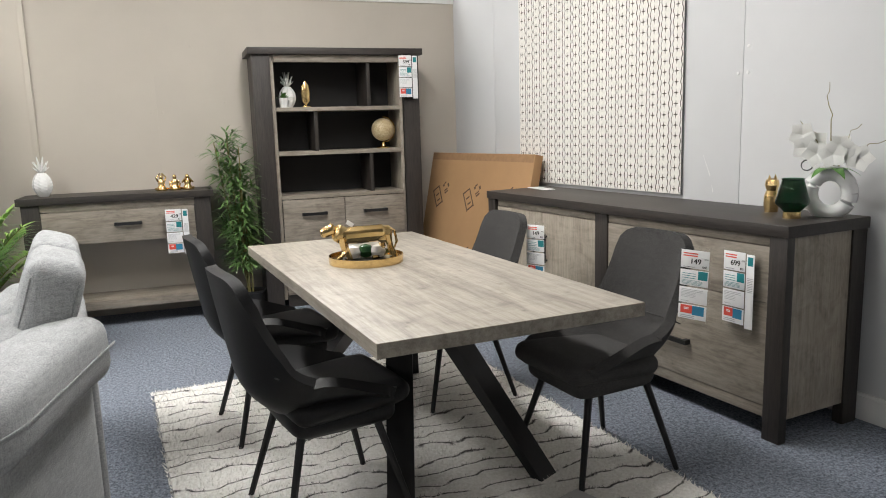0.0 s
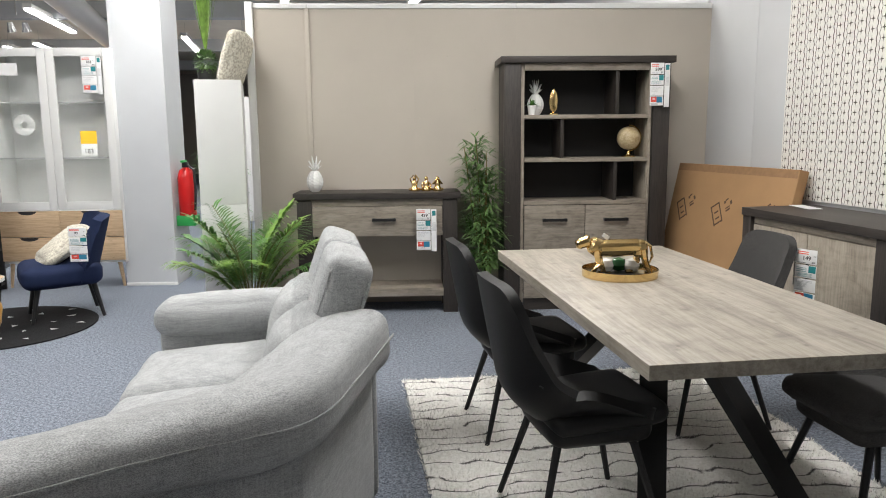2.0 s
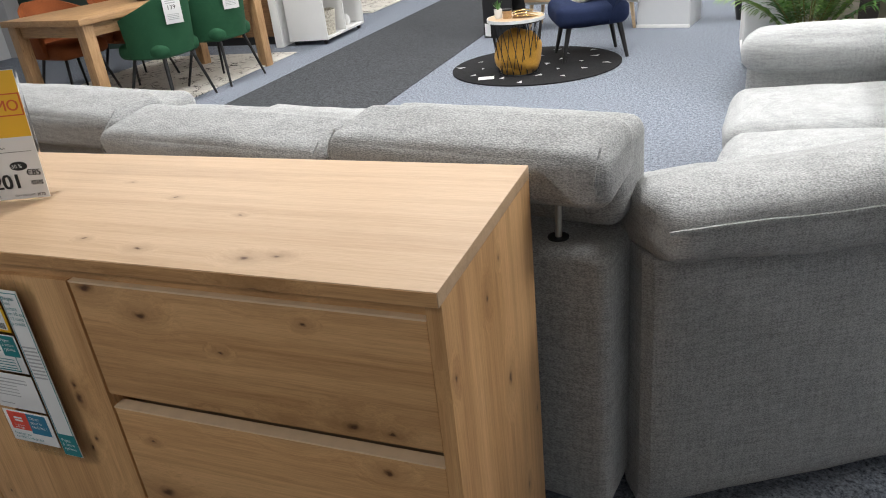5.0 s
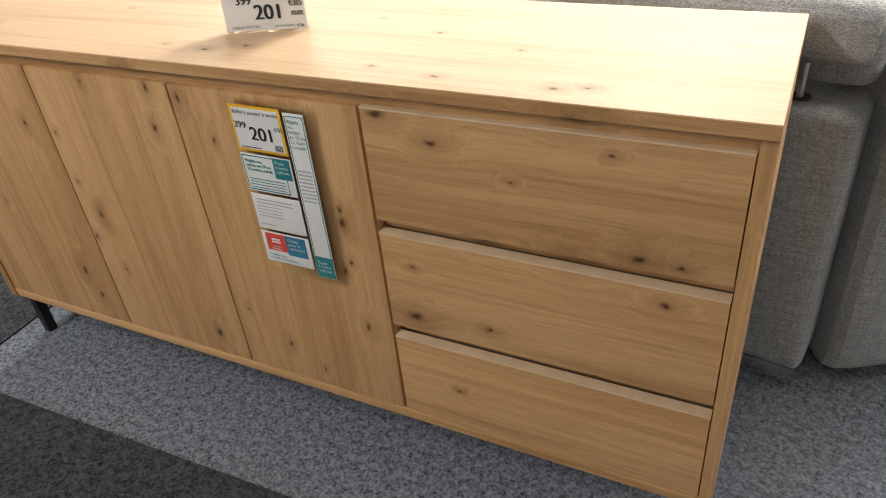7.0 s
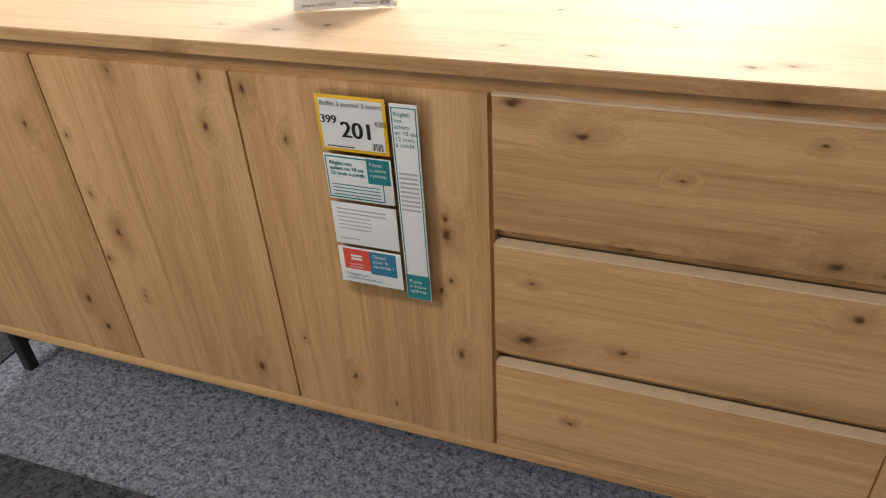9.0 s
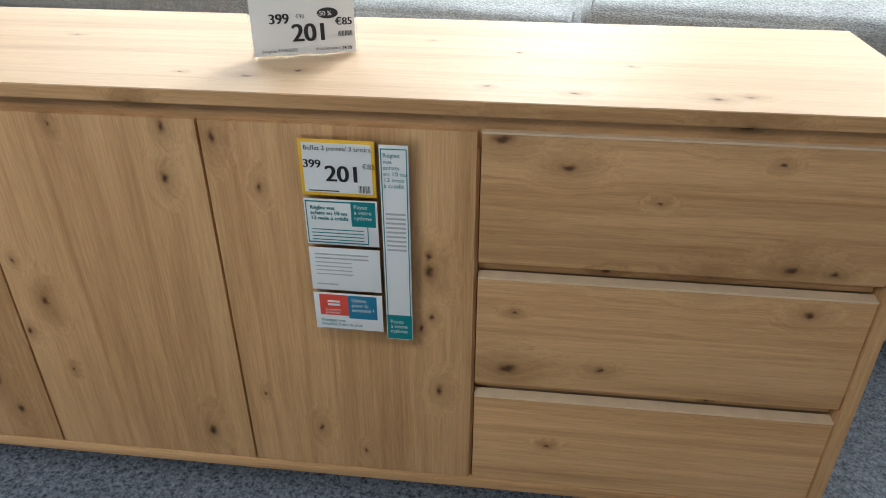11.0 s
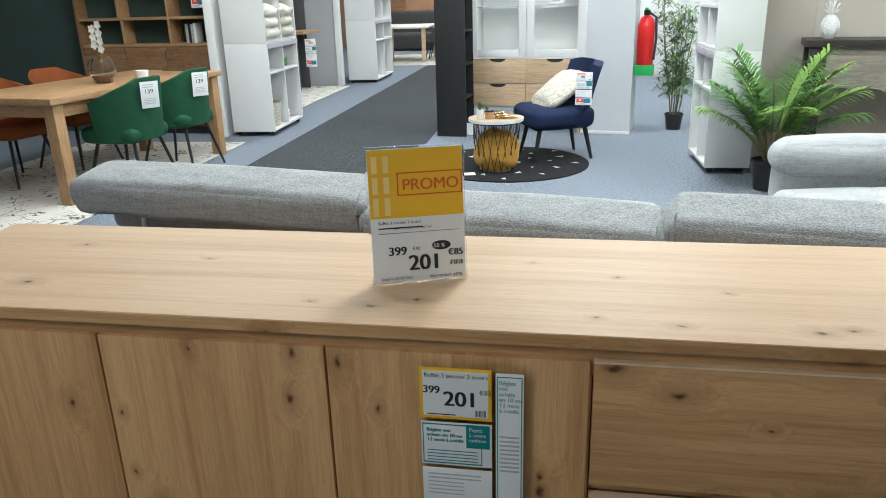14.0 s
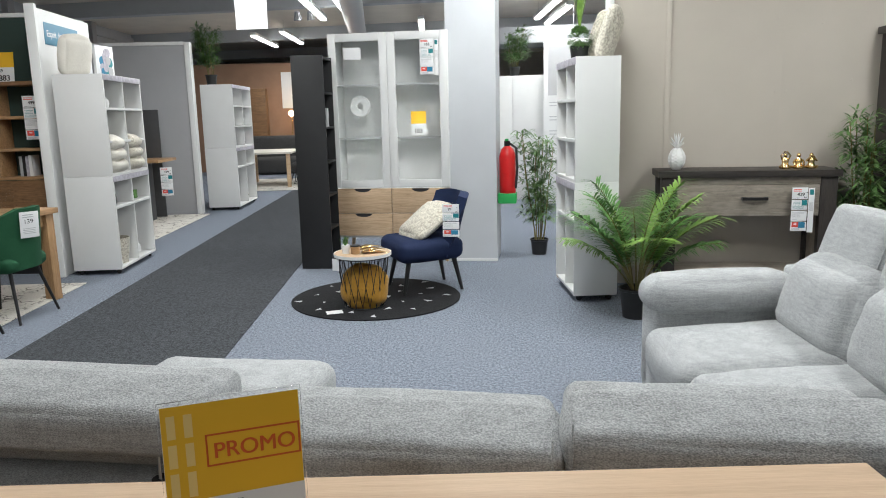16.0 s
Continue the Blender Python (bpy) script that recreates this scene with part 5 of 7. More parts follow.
# ---- woven wall panel ----
def woven_panel():
    t = thing("wall_panel", EAST @ pose(-0.012, -1.87, 1.675, 0, 0, -90), "ivory woven lattice panel with dark stars on wall", "wall hanging")
    W, H, nx, nz = 1.64, 1.44, 18, 24
    # dark sheet puts the shade between the ribbons into its colour
    bm = bmesh.new()
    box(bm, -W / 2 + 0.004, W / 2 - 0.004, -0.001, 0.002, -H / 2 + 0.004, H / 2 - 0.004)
    part("backing", bm, M_LATTICEBACK, t, "dark backing for the shade in gaps")
    sx, sz = W / nx, H / nz

    def ribbon(vs, fs, x, wide, swing, y, bulge):
        k, n = len(vs), nz * 8
        for q in range(n + 1):
            z = -H / 2 + H * q / n
            half = wide + swing * math.cos(2 * math.pi * (z + H / 2) / sz)
            for e, dy in ((-half, 0.0), (0.0, -bulge), (half, 0.0)):
                vs.append((max(-W / 2, min(W / 2, x + e)), y + dy, z))
        for q in range(n):
            for c in (0, 1):
                p = k + 3 * q + c
                fs.append((p, p + 1, p + 4, p + 3))

    for i in range(nx):
        x = -W / 2 + (i + 0.5) * sx
        vs, fs = [], []
        ribbon(vs, fs, x, sx * 0.335, sx * 0.045, -0.006, 0.003)
        strip = data_part("ribbon", vs, fs, M_IVORY, t)
        vs, fs = [], []
        for j in range(nz):
            z = -H / 2 + (j + 0.5) * sz
            k = len(vs)
            vs.append((x, -0.0105, z))
            for a in range(8):
                r = ((0.21 * sx, 0.42 * sz)[(a // 2) % 2]) if a % 2 == 0 else 0.06 * sx
                vs.append((x + r * math.cos(a * math.pi / 4), -0.0098, z + r * math.sin(a * math.pi / 4)))
            for a in range(8):
                fs.append((k, k + 1 + a, k + 1 + (a + 1) % 8))
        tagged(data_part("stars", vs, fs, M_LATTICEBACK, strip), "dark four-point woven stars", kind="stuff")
    for i in range(nx + 1):
        vs, fs = [], []
        ribbon(vs, fs, -W / 2 + i * sx, sx * 0.10, -sx * 0.045, -0.005, 0.002)
        data_part("cord", vs, fs, M_IVORY, t)
    return t


M_IVORY = plain("ivory_ribbon", (0.78, 0.75, 0.70), 0.8, 0, 0.08, 40)
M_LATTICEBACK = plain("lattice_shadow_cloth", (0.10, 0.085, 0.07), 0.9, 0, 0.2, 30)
woven_panel()

# wall scratches beside the panel
bm = bmesh.new()
for y0, z0, y1, z1 in ((-2.835, 1.18, -2.887, 1.067), (-2.90, 1.02, -2.91, 0.98)):
    n = Vector((0, z1 - z0, -(y1 - y0))).normalized() * 0.004
    q = [Vector((-0.0015, y0, z0)) + n * 0.3, Vector((-0.0015, y0, z0)) - n * 0.3, Vector((-0.0015, y1, z1)) - n, Vector((-0.0015, y1, z1)) + n]
    bm.faces.new([bm.verts.new(v) for v in q])
solid("wall_scrape", bm, M_WHITE, EAST, "white scrape marks on the grey wall", "wall mark", "", "structure")


# ---- flat carton leaning in the corner ----
def carton():
    t = thing("carton", EAST @ pose(-0.44, -0.76, 0.0, 0, 0, -84.5) @ pose(0, 0, 0, -12), "large flat brown cardboard carton leaning on wall", "carton")
    part("box", boxm(-0.68, 0.68, 0.0, 0.075, 0.01, 1.19, 0.004), M_CARD, t)
    part("tape", boxm(-0.67, 0.67, -0.0008, 0.0, 1.13, 1.185, 0), M_CARDEDGE, t)
    bm = bmesh.new()
    for cx in (-0.45, 0.0, 0.45):
        for cz in (0.35, 0.85):
            for k, (dx, dz, w, h) in enumerate(((-0.12, 0, 0.012, 0.16), (-0.03, 0, 0.012, 0.16), (-0.12, -0.07, 0.10, 0.012), (-0.12, 0.08, 0.10, 0.012), (-0.09, 0.02, 0.045, 0.012), (-0.09, -0.03, 0.045, 0.012), (0.03, 0.05, 0.02, 0.02), (0.03, -0.02, 0.05, 0.014), (0.05, 0.06, 0.03, 0.012), (0.09, 0.02, 0.02, 0.03), (0.03, 0.0, 0.05, 0.01))):
                m = Matrix.Translation((cx, 0, cz)) @ pose(0, 0, 0, 0, -32)
                box(bm, dx, dx + w, -0.0012, -0.0004, dz - h / 2, dz + h / 2, m)
    part("print", bm, M_CARDPRINT, t, "dark printed marks")


M_CARDPRINT = plain("carton_print", (0.10, 0.06, 0.035), 0.9, 0, 0.1, 30, 0)
carton()
solid("leaflet", boxm(-0.13, 0.13, -0.045, 0.045, 0, 0.003, 0.001), M_PAPER, EAST @ pose(-0.20, -1.58, 0.935, 0, 0, 80), "white leaflet lying on the sideboard", "paper")


# ---- plants ----
def blade(vs, fs, base, d, length, width, droop, up=Vector((0, 0, 1)), seg=4):
    side = d.cross(up)
    side = side.normalized() if side.length > 1e-4 else Vector((1, 0, 0))
    k = len(vs)
    for i in range(seg + 1):
        u = i / seg
        p = base + d * length * u - up * droop * length * u * u
        w = width * math.sin(math.pi * min(1, 0.12 + 0.88 * u) ** 0.8) if u < 1 else 0.0
        vs.append(tuple(p - side * w + up * w * 0.25))
        vs.append(tuple(p + side * w + up * w * 0.25))
    for i in range(seg):
        fs.append((k + 2 * i, k + 2 * i + 1, k + 2 * i + 3, k + 2 * i + 2))


def pot(t, r=0.10, h=0.18, material=None):
    part("pot", lathe([(0, 0), (r * 0.78, 0), (r, h), (r * 1.06, h), (r * 1.06, h - 0.015), (r * 0.95, h - 0.02), (0, h - 0.02)], 24), material or M_POT, t, "tapered plant pot")
    part("soil", lathe([(r * 0.93, h - 0.02), (0, h - 0.012)], 20), M_SOIL, t)


def palm(m, seed, height=1.0, fronds=17, label="artificial areca palm with arching green fronds in black pot"):
    rnd = random.Random(seed)
    t = thing("potted_palm", m, label, "plant")
    pot(t, 0.115, 0.21)
    for f in range(fronds):
        az = f * 2.39996 + rnd.uniform(-0.25, 0.25)
        lean = 0.08 + 0.5 * (f / fronds)
        L = height * (0.95 - 0.18 * f / fronds) * rnd.uniform(0.85, 1.0)
        d = Vector((math.cos(az) * math.sin(lean), math.sin(az) * math.sin(lean), math.cos(lean)))
        out = Vector((math.cos(az), math.sin(az), 0))
        pts = []
        for i in range(15):
            u = i / 14
            p = Vector((out.x * 0.02, out.y * 0.02, 0.18)) + d * L * u + out * 0.24 * L * u ** 2.2 - Vector((0, 0, 1)) * L * (0.10 + 0.34 * lean) * u ** 2.6
            pts.append(p)
        vs, fs = [], []
        for i in range(5, 15):
            u = i / 14
            tan = (pts[min(i + 1, 14)] - pts[i - 1]).normalized()
            upv = (Vector((0, 0, 1)) - tan * tan.z).normalized()
            sd = tan.cross(upv).normalized()
            for half in (0.0, 0.33, 0.67):
                b = pts[i - 1].lerp(pts[i], half)
                ln = L * 0.33 * math.sin(math.pi * (0.22 + 0.70 * (u - 0.3))) * rnd.uniform(0.85, 1.1)
                for s in (-1, 1):
                    dd = (sd * s * 0.85 + tan * 0.62 + upv * 0.22 + Vector([rnd.uniform(-0.1, 0.1) for _ in range(3)])).normalized()
                    blade(vs, fs, b, dd, ln, 0.0082, 0.38, Vector((0, 0, 1)), 3)
        stem = part("frond_stem", tube(pts, 0.007, 5, None, 0.3), M_STEM, t)
        data_part("frond", vs, fs, M_LEAF_PALE if rnd.random() < 0.35 else M_LEAF, stem)
    return t


def bamboo(m, seed, height=1.25, canes=6, spread=0.2, label="artificial bamboo plant with slim dark green leaves in pot"):
    rnd = random.Random(seed)
    t = thing("potted_bamboo", m, label, "plant")
    pot(t, 0.09, 0.16)
    for c in range(canes):
        az = rnd.uniform(0, 6.283)
        bx, by = math.cos(az) * 0.04, math.sin(az) * 0.04
        top = Vector((math.cos(az) * spread * rnd.uniform(0.2, 1), math.sin(az) * spread * rnd.uniform(0.2, 1), height * rnd.uniform(0.75, 1.0)))
        base = Vector((bx, by, 0.14))
        pts = [base.lerp(top, i / 8) + Vector((math.sin(i) * 0.006, math.cos(i * 1.3) * 0.006, 0)) for i in range(9)]
        cane = part("cane", tube(pts, 0.0075, 6, None, 0.4), M_STEM, t)
        vs, fs = [], []
        for k in range(56):
            u = rnd.uniform(0.16, 1.0)
            p = base.lerp(top, u)
            a = rnd.uniform(0, 6.283)
            tw = rnd.uniform(0.05, 0.15) * (1.15 - u * 0.5)
            q = p + Vector((math.cos(a) * tw, math.sin(a) * tw, rnd.uniform(0.02, 0.10)))
            for _ in range(5):
                d = Vector((math.cos(a + rnd.uniform(-0.9, 0.9)), math.sin(a + rnd.uniform(-0.9, 0.9)), rnd.uniform(-0.3, 0.8))).normalized()
                blade(vs, fs, p.lerp(q, rnd.uniform(0.5, 1)), d, rnd.uniform(0.07, 0.13), 0.0085, 0.25, Vector((0, 0, 1)), 3)
        data_part("leaves", vs, fs, M_BAMBOO, cane)
    return t


palm(frame_of(-3.63, -1.04, 20), 3, 0.98, 19)
bamboo(frame_of(-1.86, -0.32, 0), 5, 1.36, 8, 0.24)
bamboo(frame_of(-4.36, 1.30, 0), 8, 1.30, 7, 0.22)


# ---- ornaments ----
def pineapple(m, s=1.0, label="white ceramic pineapple ornament"):
    t = thing("pineapple_ornament", m, label, "ornament")
    bm = bmesh.new()
    prof, seg = [], 18
    rings = 14
    grid = []
    for i in range(rings + 1):
        u = i / rings
        r = 0.058 * math.sin(math.pi * (0.10 + 0.80 * u)) ** 0.7
        grid.append([(r, 0.15 * u)] * 1)
        ring = []
        for k in range(seg):
            a = 2 * math.pi * (k + 0.5 * (i % 2)) / seg
            rr = r * (1.0 + 0.05 * (1 if (k % 2) else -1))
            ring.append(bm.verts.new((rr * math.cos(a) * s, rr * math.sin(a) * s, 0.15 * u * s)))
        prof.append(ring)
    for a, b in zip(prof, prof[1:]):
        for k in range(seg):
            bm.faces.new((a[k], a[(k + 1) % seg], b[(k + 1) % seg], b[k]))
    bm.faces.new(prof[0][::-1])
    bm.faces.new(prof[-1])
    part("body", bm, M_CERAMIC, t, "", 15)
    vs, fs = [], []
    for lev, (n, L, lean) in enumerate(((7, 0.055, 1.0), (6, 0.075, 0.65), (4, 0.09, 0.25))):
        for k in range(n):
            a = 2 * math.pi * k / n + lev * 0.5
            d = Vector((math.cos(a) * math.sin(lean), math.sin(a) * math.sin(lean), math.cos(lean)))
            blade(vs, fs, Vector((0, 0, 0.145 * s)), d, L * s, 0.010 * s, -0.25, Vector((0, 0, 1)), 4)
    crown = data_part("crown", vs, fs, M_CERAMIC, t)
    mod = crown.modifiers.new("thick", "SOLIDIFY")
    mod.thickness = 0.004
    return t


pineapple(pose(-3.262, -0.24, 0.967), 1.12)
pineapple(pose(-1.49, -0.20, 1.558), 1.1)


def seated_figure(x, arms):
    bm = lathe([(0, 0), (0.042, 0), (0.046, 0.012), (0.036, 0.03), (0.026, 0.045), (0.030, 0.066), (0.027, 0.085), (0.012, 0.096), (0.012, 0.102)], 14)
    bm = merge(bm, lathe([(0, 0.098), (0.013, 0.101), (0.018, 0.113), (0.016, 0.126), (0.008, 0.135), (0, 0.139)], 12))
    for s in (-1, 1):
        bm = merge(bm, tube([(s * 0.010, -0.02, 0.018), (s * 0.048, -0.026, 0.016), (s * 0.03, -0.045, 0.014)], 0.012, 7))
        pts = {"up": [(s * 0.026, 0, 0.08), (s * 0.040, -0.006, 0.115), (s * 0.006, -0.004, 0.152)], "face": [(s * 0.028, 0, 0.08), (s * 0.045, -0.012, 0.066), (s * 0.012, -0.022, 0.108)], "knee": [(s * 0.028, 0, 0.08), (s * 0.044, -0.008, 0.055), (s * 0.034, -0.035, 0.03)]}[arms]
        bm = merge(bm, tube(pts, 0.008, 7))
    solid("figurine", bm, M_GOLD, pose(x, -0.26, 0.967) @ Matrix.Scale(0.85, 4), "small gold seated figurine on console", "figurine", "gold figurines", "", 60)


for fx, arms in ((-2.47, "up"), (-2.375, "knee"), (-2.285, "face")):
    seated_figure(fx, arms)

# bookcase contents
t = thing("small_plant", pose(-1.535, -0.30, 1.558), "tiny green plant in white pot on shelf", "plant")
part("pot", lathe([(0, 0), (0.028, 0), (0.036, 0.075), (0.032, 0.075), (0.03, 0.065), (0, 0.065)], 18), M_CERAMIC, t)
vs, fs = [], []
rr = random.Random(2)
for _ in range(70):
    a, e = rr.uniform(0, 6.28), rr.uniform(0.1, 1.2)
    blade(vs, fs, Vector((0, 0, 0.065)), Vector((math.cos(a) * math.sin(e), math.sin(a) * math.sin(e), math.cos(e))), rr.uniform(0.05, 0.10), 0.006, 0.3, Vector((0, 0, 1)), 3)
data_part("leaves", vs, fs, M_LEAF, t)
t = thing("gold_ornament", pose(-1.36, -0.29, 1.558), "upright gold oval sculpture on shelf", "ornament")
part("base", boxm(-0.03, 0.03, -0.02, 0.02, 0, 0.012, 0.003), M_GOLD, t)
bm = lathe([(0, 0.012), (0.028, 0.05), (0.036, 0.11), (0.028, 0.17), (0, 0.205)], 16, Matrix.Diagonal((1, 0.35, 1, 1)))
part("oval", bm, M_GOLD, t)
t = thing("globe", pose(-0.745, -0.27, 1.222), "cream and gold table globe on shelf", "globe")
part("foot", lathe([(0, 0), (0.055, 0), (0.055, 0.008), (0.02, 0.02), (0.012, 0.045), (0, 0.045)], 20), M_GOLD, t)
part("meridian", tube([(0.102 * math.cos(a), 0, 0.15 + 0.102 * math.sin(a)) for a in [radians(-90 + 12 * k) for k in range(16)]], 0.005, 6), M_GOLD, t)
M_GLOBE = wood("globe_map", (0.62, 0.52, 0.34), (0.36, 0.25, 0.11), (9, 9, 9), 0.4)
bm = bmesh.new()
bmesh.ops.create_uvsphere(bm, u_segments=28, v_segments=16, radius=0.092, matrix=Matrix.Translation((0, 0, 0.15)))
part("ball", bm, M_GLOBE, t, "antique map ball")

# tray and big cat on the table
TRAY = pose(-1.545, -2.83, 0.76)
t = thing("tray", TRAY, "round black and gold tray on dining table", "tray")
part("base", lathe([(0, 0.002), (0.165, 0.002), (0.165, 0.006), (0, 0.006)], 40), M_BLACK, t, "glossy black tray floor")
part("rim", lathe([(0.165, 0), (0.172, 0), (0.174, 0.036), (0.168, 0.036), (0.165, 0.006)], 40), M_GOLD, t, "gold rim")


def gold_cat():
    pieces = [cushion(0.25, 0.062, 0.072, 0.03, 0.004, 5, Matrix.Translation((0.0, 0, 0.128)), 0.006, 2), cushion(0.085, 0.06, 0.085, 0.03, 0.0, 4, Matrix.Translation((-0.105, 0, 0.135)) @ pose(0, 0, 0, 0, 25), 0.006, 4), cushion(0.075, 0.048, 0.05, 0.02, 0.0, 4, Matrix.Translation((-0.165, 0, 0.155)) @ pose(0, 0, 0, 0, -15), 0.004, 6), cushion(0.08, 0.068, 0.085, 0.03, 0.0, 4, Matrix.Translation((0.10, 0, 0.122)), 0.006, 8)]
    for x, y, bx in ((-0.11, -0.024, -0.13), (-0.09, 0.024, -0.06), (0.11, -0.026, 0.145), (0.09, 0.026, 0.075)):
        pieces.append(tube([(x, y, 0.12), (x + 0.012, y, 0.06), (bx, y, 0.012), (bx - 0.025, y, 0.008)], 0.017, 6, None, 0.65))
    pieces.append(tube([(0.125, 0, 0.15), (0.155, 0, 0.13), (0.165, 0, 0.08), (0.15, 0, 0.05)], 0.009, 6, None, 0.6))
    for s in (-1, 1):
        pieces.append(tube([(-0.15, s * 0.015, 0.175), (-0.146, s * 0.018, 0.19)], 0.008, 5, None, 0.3))
    bm = merge(*pieces)
    solid("cat_statue", bm, M_GOLD, TRAY @ pose(-0.01, 0.0, 0.004, 0, 0, 4), "faceted shiny gold big cat statue on tray", "statue", "", "", 12)


gold_cat()
for dx, dy, mt, lab in ((-0.045, 0.03, M_CERAMIC, "white ceramic egg on tray"), (0.015, 0.045, M_GREENGLAZE, "dark green ceramic egg on tray"), (0.065, 0.02, M_CERAMIC, "white ceramic egg on tray")):
    solid("ceramic_egg", lathe([(0, 0), (0.026, 0.008), (0.037, 0.032), (0.028, 0.058), (0, 0.068)], 18), mt, TRAY @ pose(dx * 1.1, dy + 0.03, 0.006), lab, "ornament", "ceramic eggs")
solid("price_stub", boxm(-0.018, 0.018, -0.001, 0.001, 0, 0.02, 0.0005), M_PAPER, TRAY @ pose(-0.075, 0.0, 0.176, 0, 35, 10), "white price stub on gold statue", "price tag")


# sideboard ornaments
def ring_vase():
    t = thing("orchid_vase", EAST @ pose(-0.165, -3.705, 0.935, 0, 0, -62), "white ceramic ring vase with artificial white orchids", "vase")
    pts = [(0.078 * math.cos(a), 0, 0.103 + 0.086 * math.sin(a)) for a in [radians(10 * k) for k in range(37)]]
    part("ring", tube(pts, 0.034, 16), M_CERAMIC, t, "white ceramic ring")
    part("neck", lathe([(0.02, 0.17), (0.03, 0.19), (0.034, 0.215), (0.028, 0.215), (0.02, 0.19)], 18), M_CERAMIC, t)
    rnd = random.Random(11)
    vs, fs = [], []
    for k in range(6):
        a = 1.05 * k
        blade(vs, fs, Vector((0, 0, 0.20)), Vector((math.cos(a), math.sin(a), 0.35)).normalized(), rnd.uniform(0.11, 0.16), 0.024, 0.55, Vector((0, 0, 1)), 5)
    data_part("leaves", vs, fs, M_LEAF, t, "broad green leaves")
    for (tx, ty, tz) in ((-0.14, 0.02, 0.42), (-0.03, 0.0, 0.58), (0.10, -0.01, 0.40), (0.19, 0.0, 0.33)):
        mid = (tx * 0.35 + rnd.uniform(-0.02, 0.02), ty * 0.5, 0.2 + (tz - 0.2) * 0.55)
        tw = [Vector((0, 0, 0.19)).lerp(Vector(mid), k / 5) for k in range(5)] + [Vector(mid).lerp(Vector((tx, ty, tz)), k / 5) + Vector((math.sin(k * 1.7) * 0.009, 0, math.cos(k * 2.1) * 0.007)) for k in range(6)]
        part("twig", tube(tw, 0.0032, 5, None, 0.4), M_STEM, t)
    for k, (fx, fy, fz) in enumerate(((-0.10, -0.02, 0.30), (-0.12, 0.01, 0.355), (-0.055, -0.03, 0.275), (0.01, -0.04, 0.27), (0.06, -0.03, 0.28), (0.11, -0.03, 0.255), (0.03, 0.03, 0.30), (-0.07, 0.03, 0.32))):
        vs, fs = [], []
        for p in range(5):
            a = 2 * math.pi * p / 5 + k
            d = Vector((math.cos(a), -0.25, math.sin(a))).normalized()
            blade(vs, fs, Vector((fx, fy, fz)), d, 0.062, 0.031, 0.0, Vector((0, -1, 0)), 5)
        data_part("orchid_bloom", vs, fs, M_PETAL, t, "white orchid bloom")
    part("ribbon_bow", lathe([(0.022, -0.014), (0.026, 0), (0.022, 0.014)], 16, Matrix.Translation((-0.09, -0.03, 0.225)) @ pose(0, 0, 0, 80, 20)), M_POT, t, "black curled leaf")
    return t


M_PETAL = plain("orchid_petal", (0.80, 0.80, 0.77), 0.6, 0, 0.04, 20)
ring_vase()
t = thing("candle_holder", EAST @ pose(-0.32, -3.64, 0.935), "dark green ribbed glass candle holder on gold foot", "candle holder")
part("foot", lathe([(0, 0), (0.037, 0), (0.037, 0.028), (0, 0.028)], 24), M_GOLD, t, "gold foot")
bm = bmesh.new()
prof = [(0.034, 0.028), (0.068, 0.062), (0.070, 0.075), (0.045, 0.165), (0.048, 0.172)]
part("shade", lathe(prof + [(r - 0.004, z) for r, z in prof[::-1]], 36), M_GREENGLASS, t, "dark green glass cup", 25)
bm = lathe([(0, 0), (0.028, 0), (0.034, 0.03), (0.034, 0.075), (0.024, 0.10), (0.032, 0.125), (0.028, 0.15), (0, 0.158)], 14)
for s in (-1, 1):
    bm = merge(bm, lathe([(0.0, 0), (0.012, 0.0), (0, 0.03)], 6, Matrix.Translation((s * 0.02, 0, 0.145))))
solid("owl_figurine", bm, M_GOLD, EAST @ pose(-0.20, -3.44, 0.935), "gold owl figurine on sideboard", "figurine", "", "", 20)


# ---- lounge spot: round rug, side table, navy chair ----
def round_rug():
    t = thing("rug", frame_of(-5.605, -0.63, 0, 0.001), "round black rug with pale triangle pattern", "rug")
    part("disc", lathe([(0, 0), (0.67, 0), (0.672, 0.008), (0.665, 0.012), (0, 0.012)], 64), M_BLACKRUG, t)
    rnd = random.Random(6)
    for k in range(26):
        a = 2.39996 * k
        r = 0.62 * math.sqrt((k + 0.5) / 26)
        bm = bmesh.new()
        s = rnd.uniform(0.02, 0.045)
        b0 = rnd.uniform(0, 6.28)
        c = Vector((r * math.cos(a), r * math.sin(a), 0.0132))
        bm.faces.new([bm.verts.new(c + Vector((math.cos(b0 + q) * s, math.sin(b0 + q) * s, 0))) for q in (0, 1.9, 3.3)])
        part("triangle", bm, M_PALETRI, t)


M_BLACKRUG = weave("black_rug", (0.010, 0.010, 0.011), (0.03, 0.03, 0.032), 160, 1.0, 0.6, 0.2)
M_PALETRI = weave("pale_rug_wool", (0.45, 0.45, 0.45), (0.62, 0.62, 0.62), 160, 1.0, 0.5, 0.2)
round_rug()


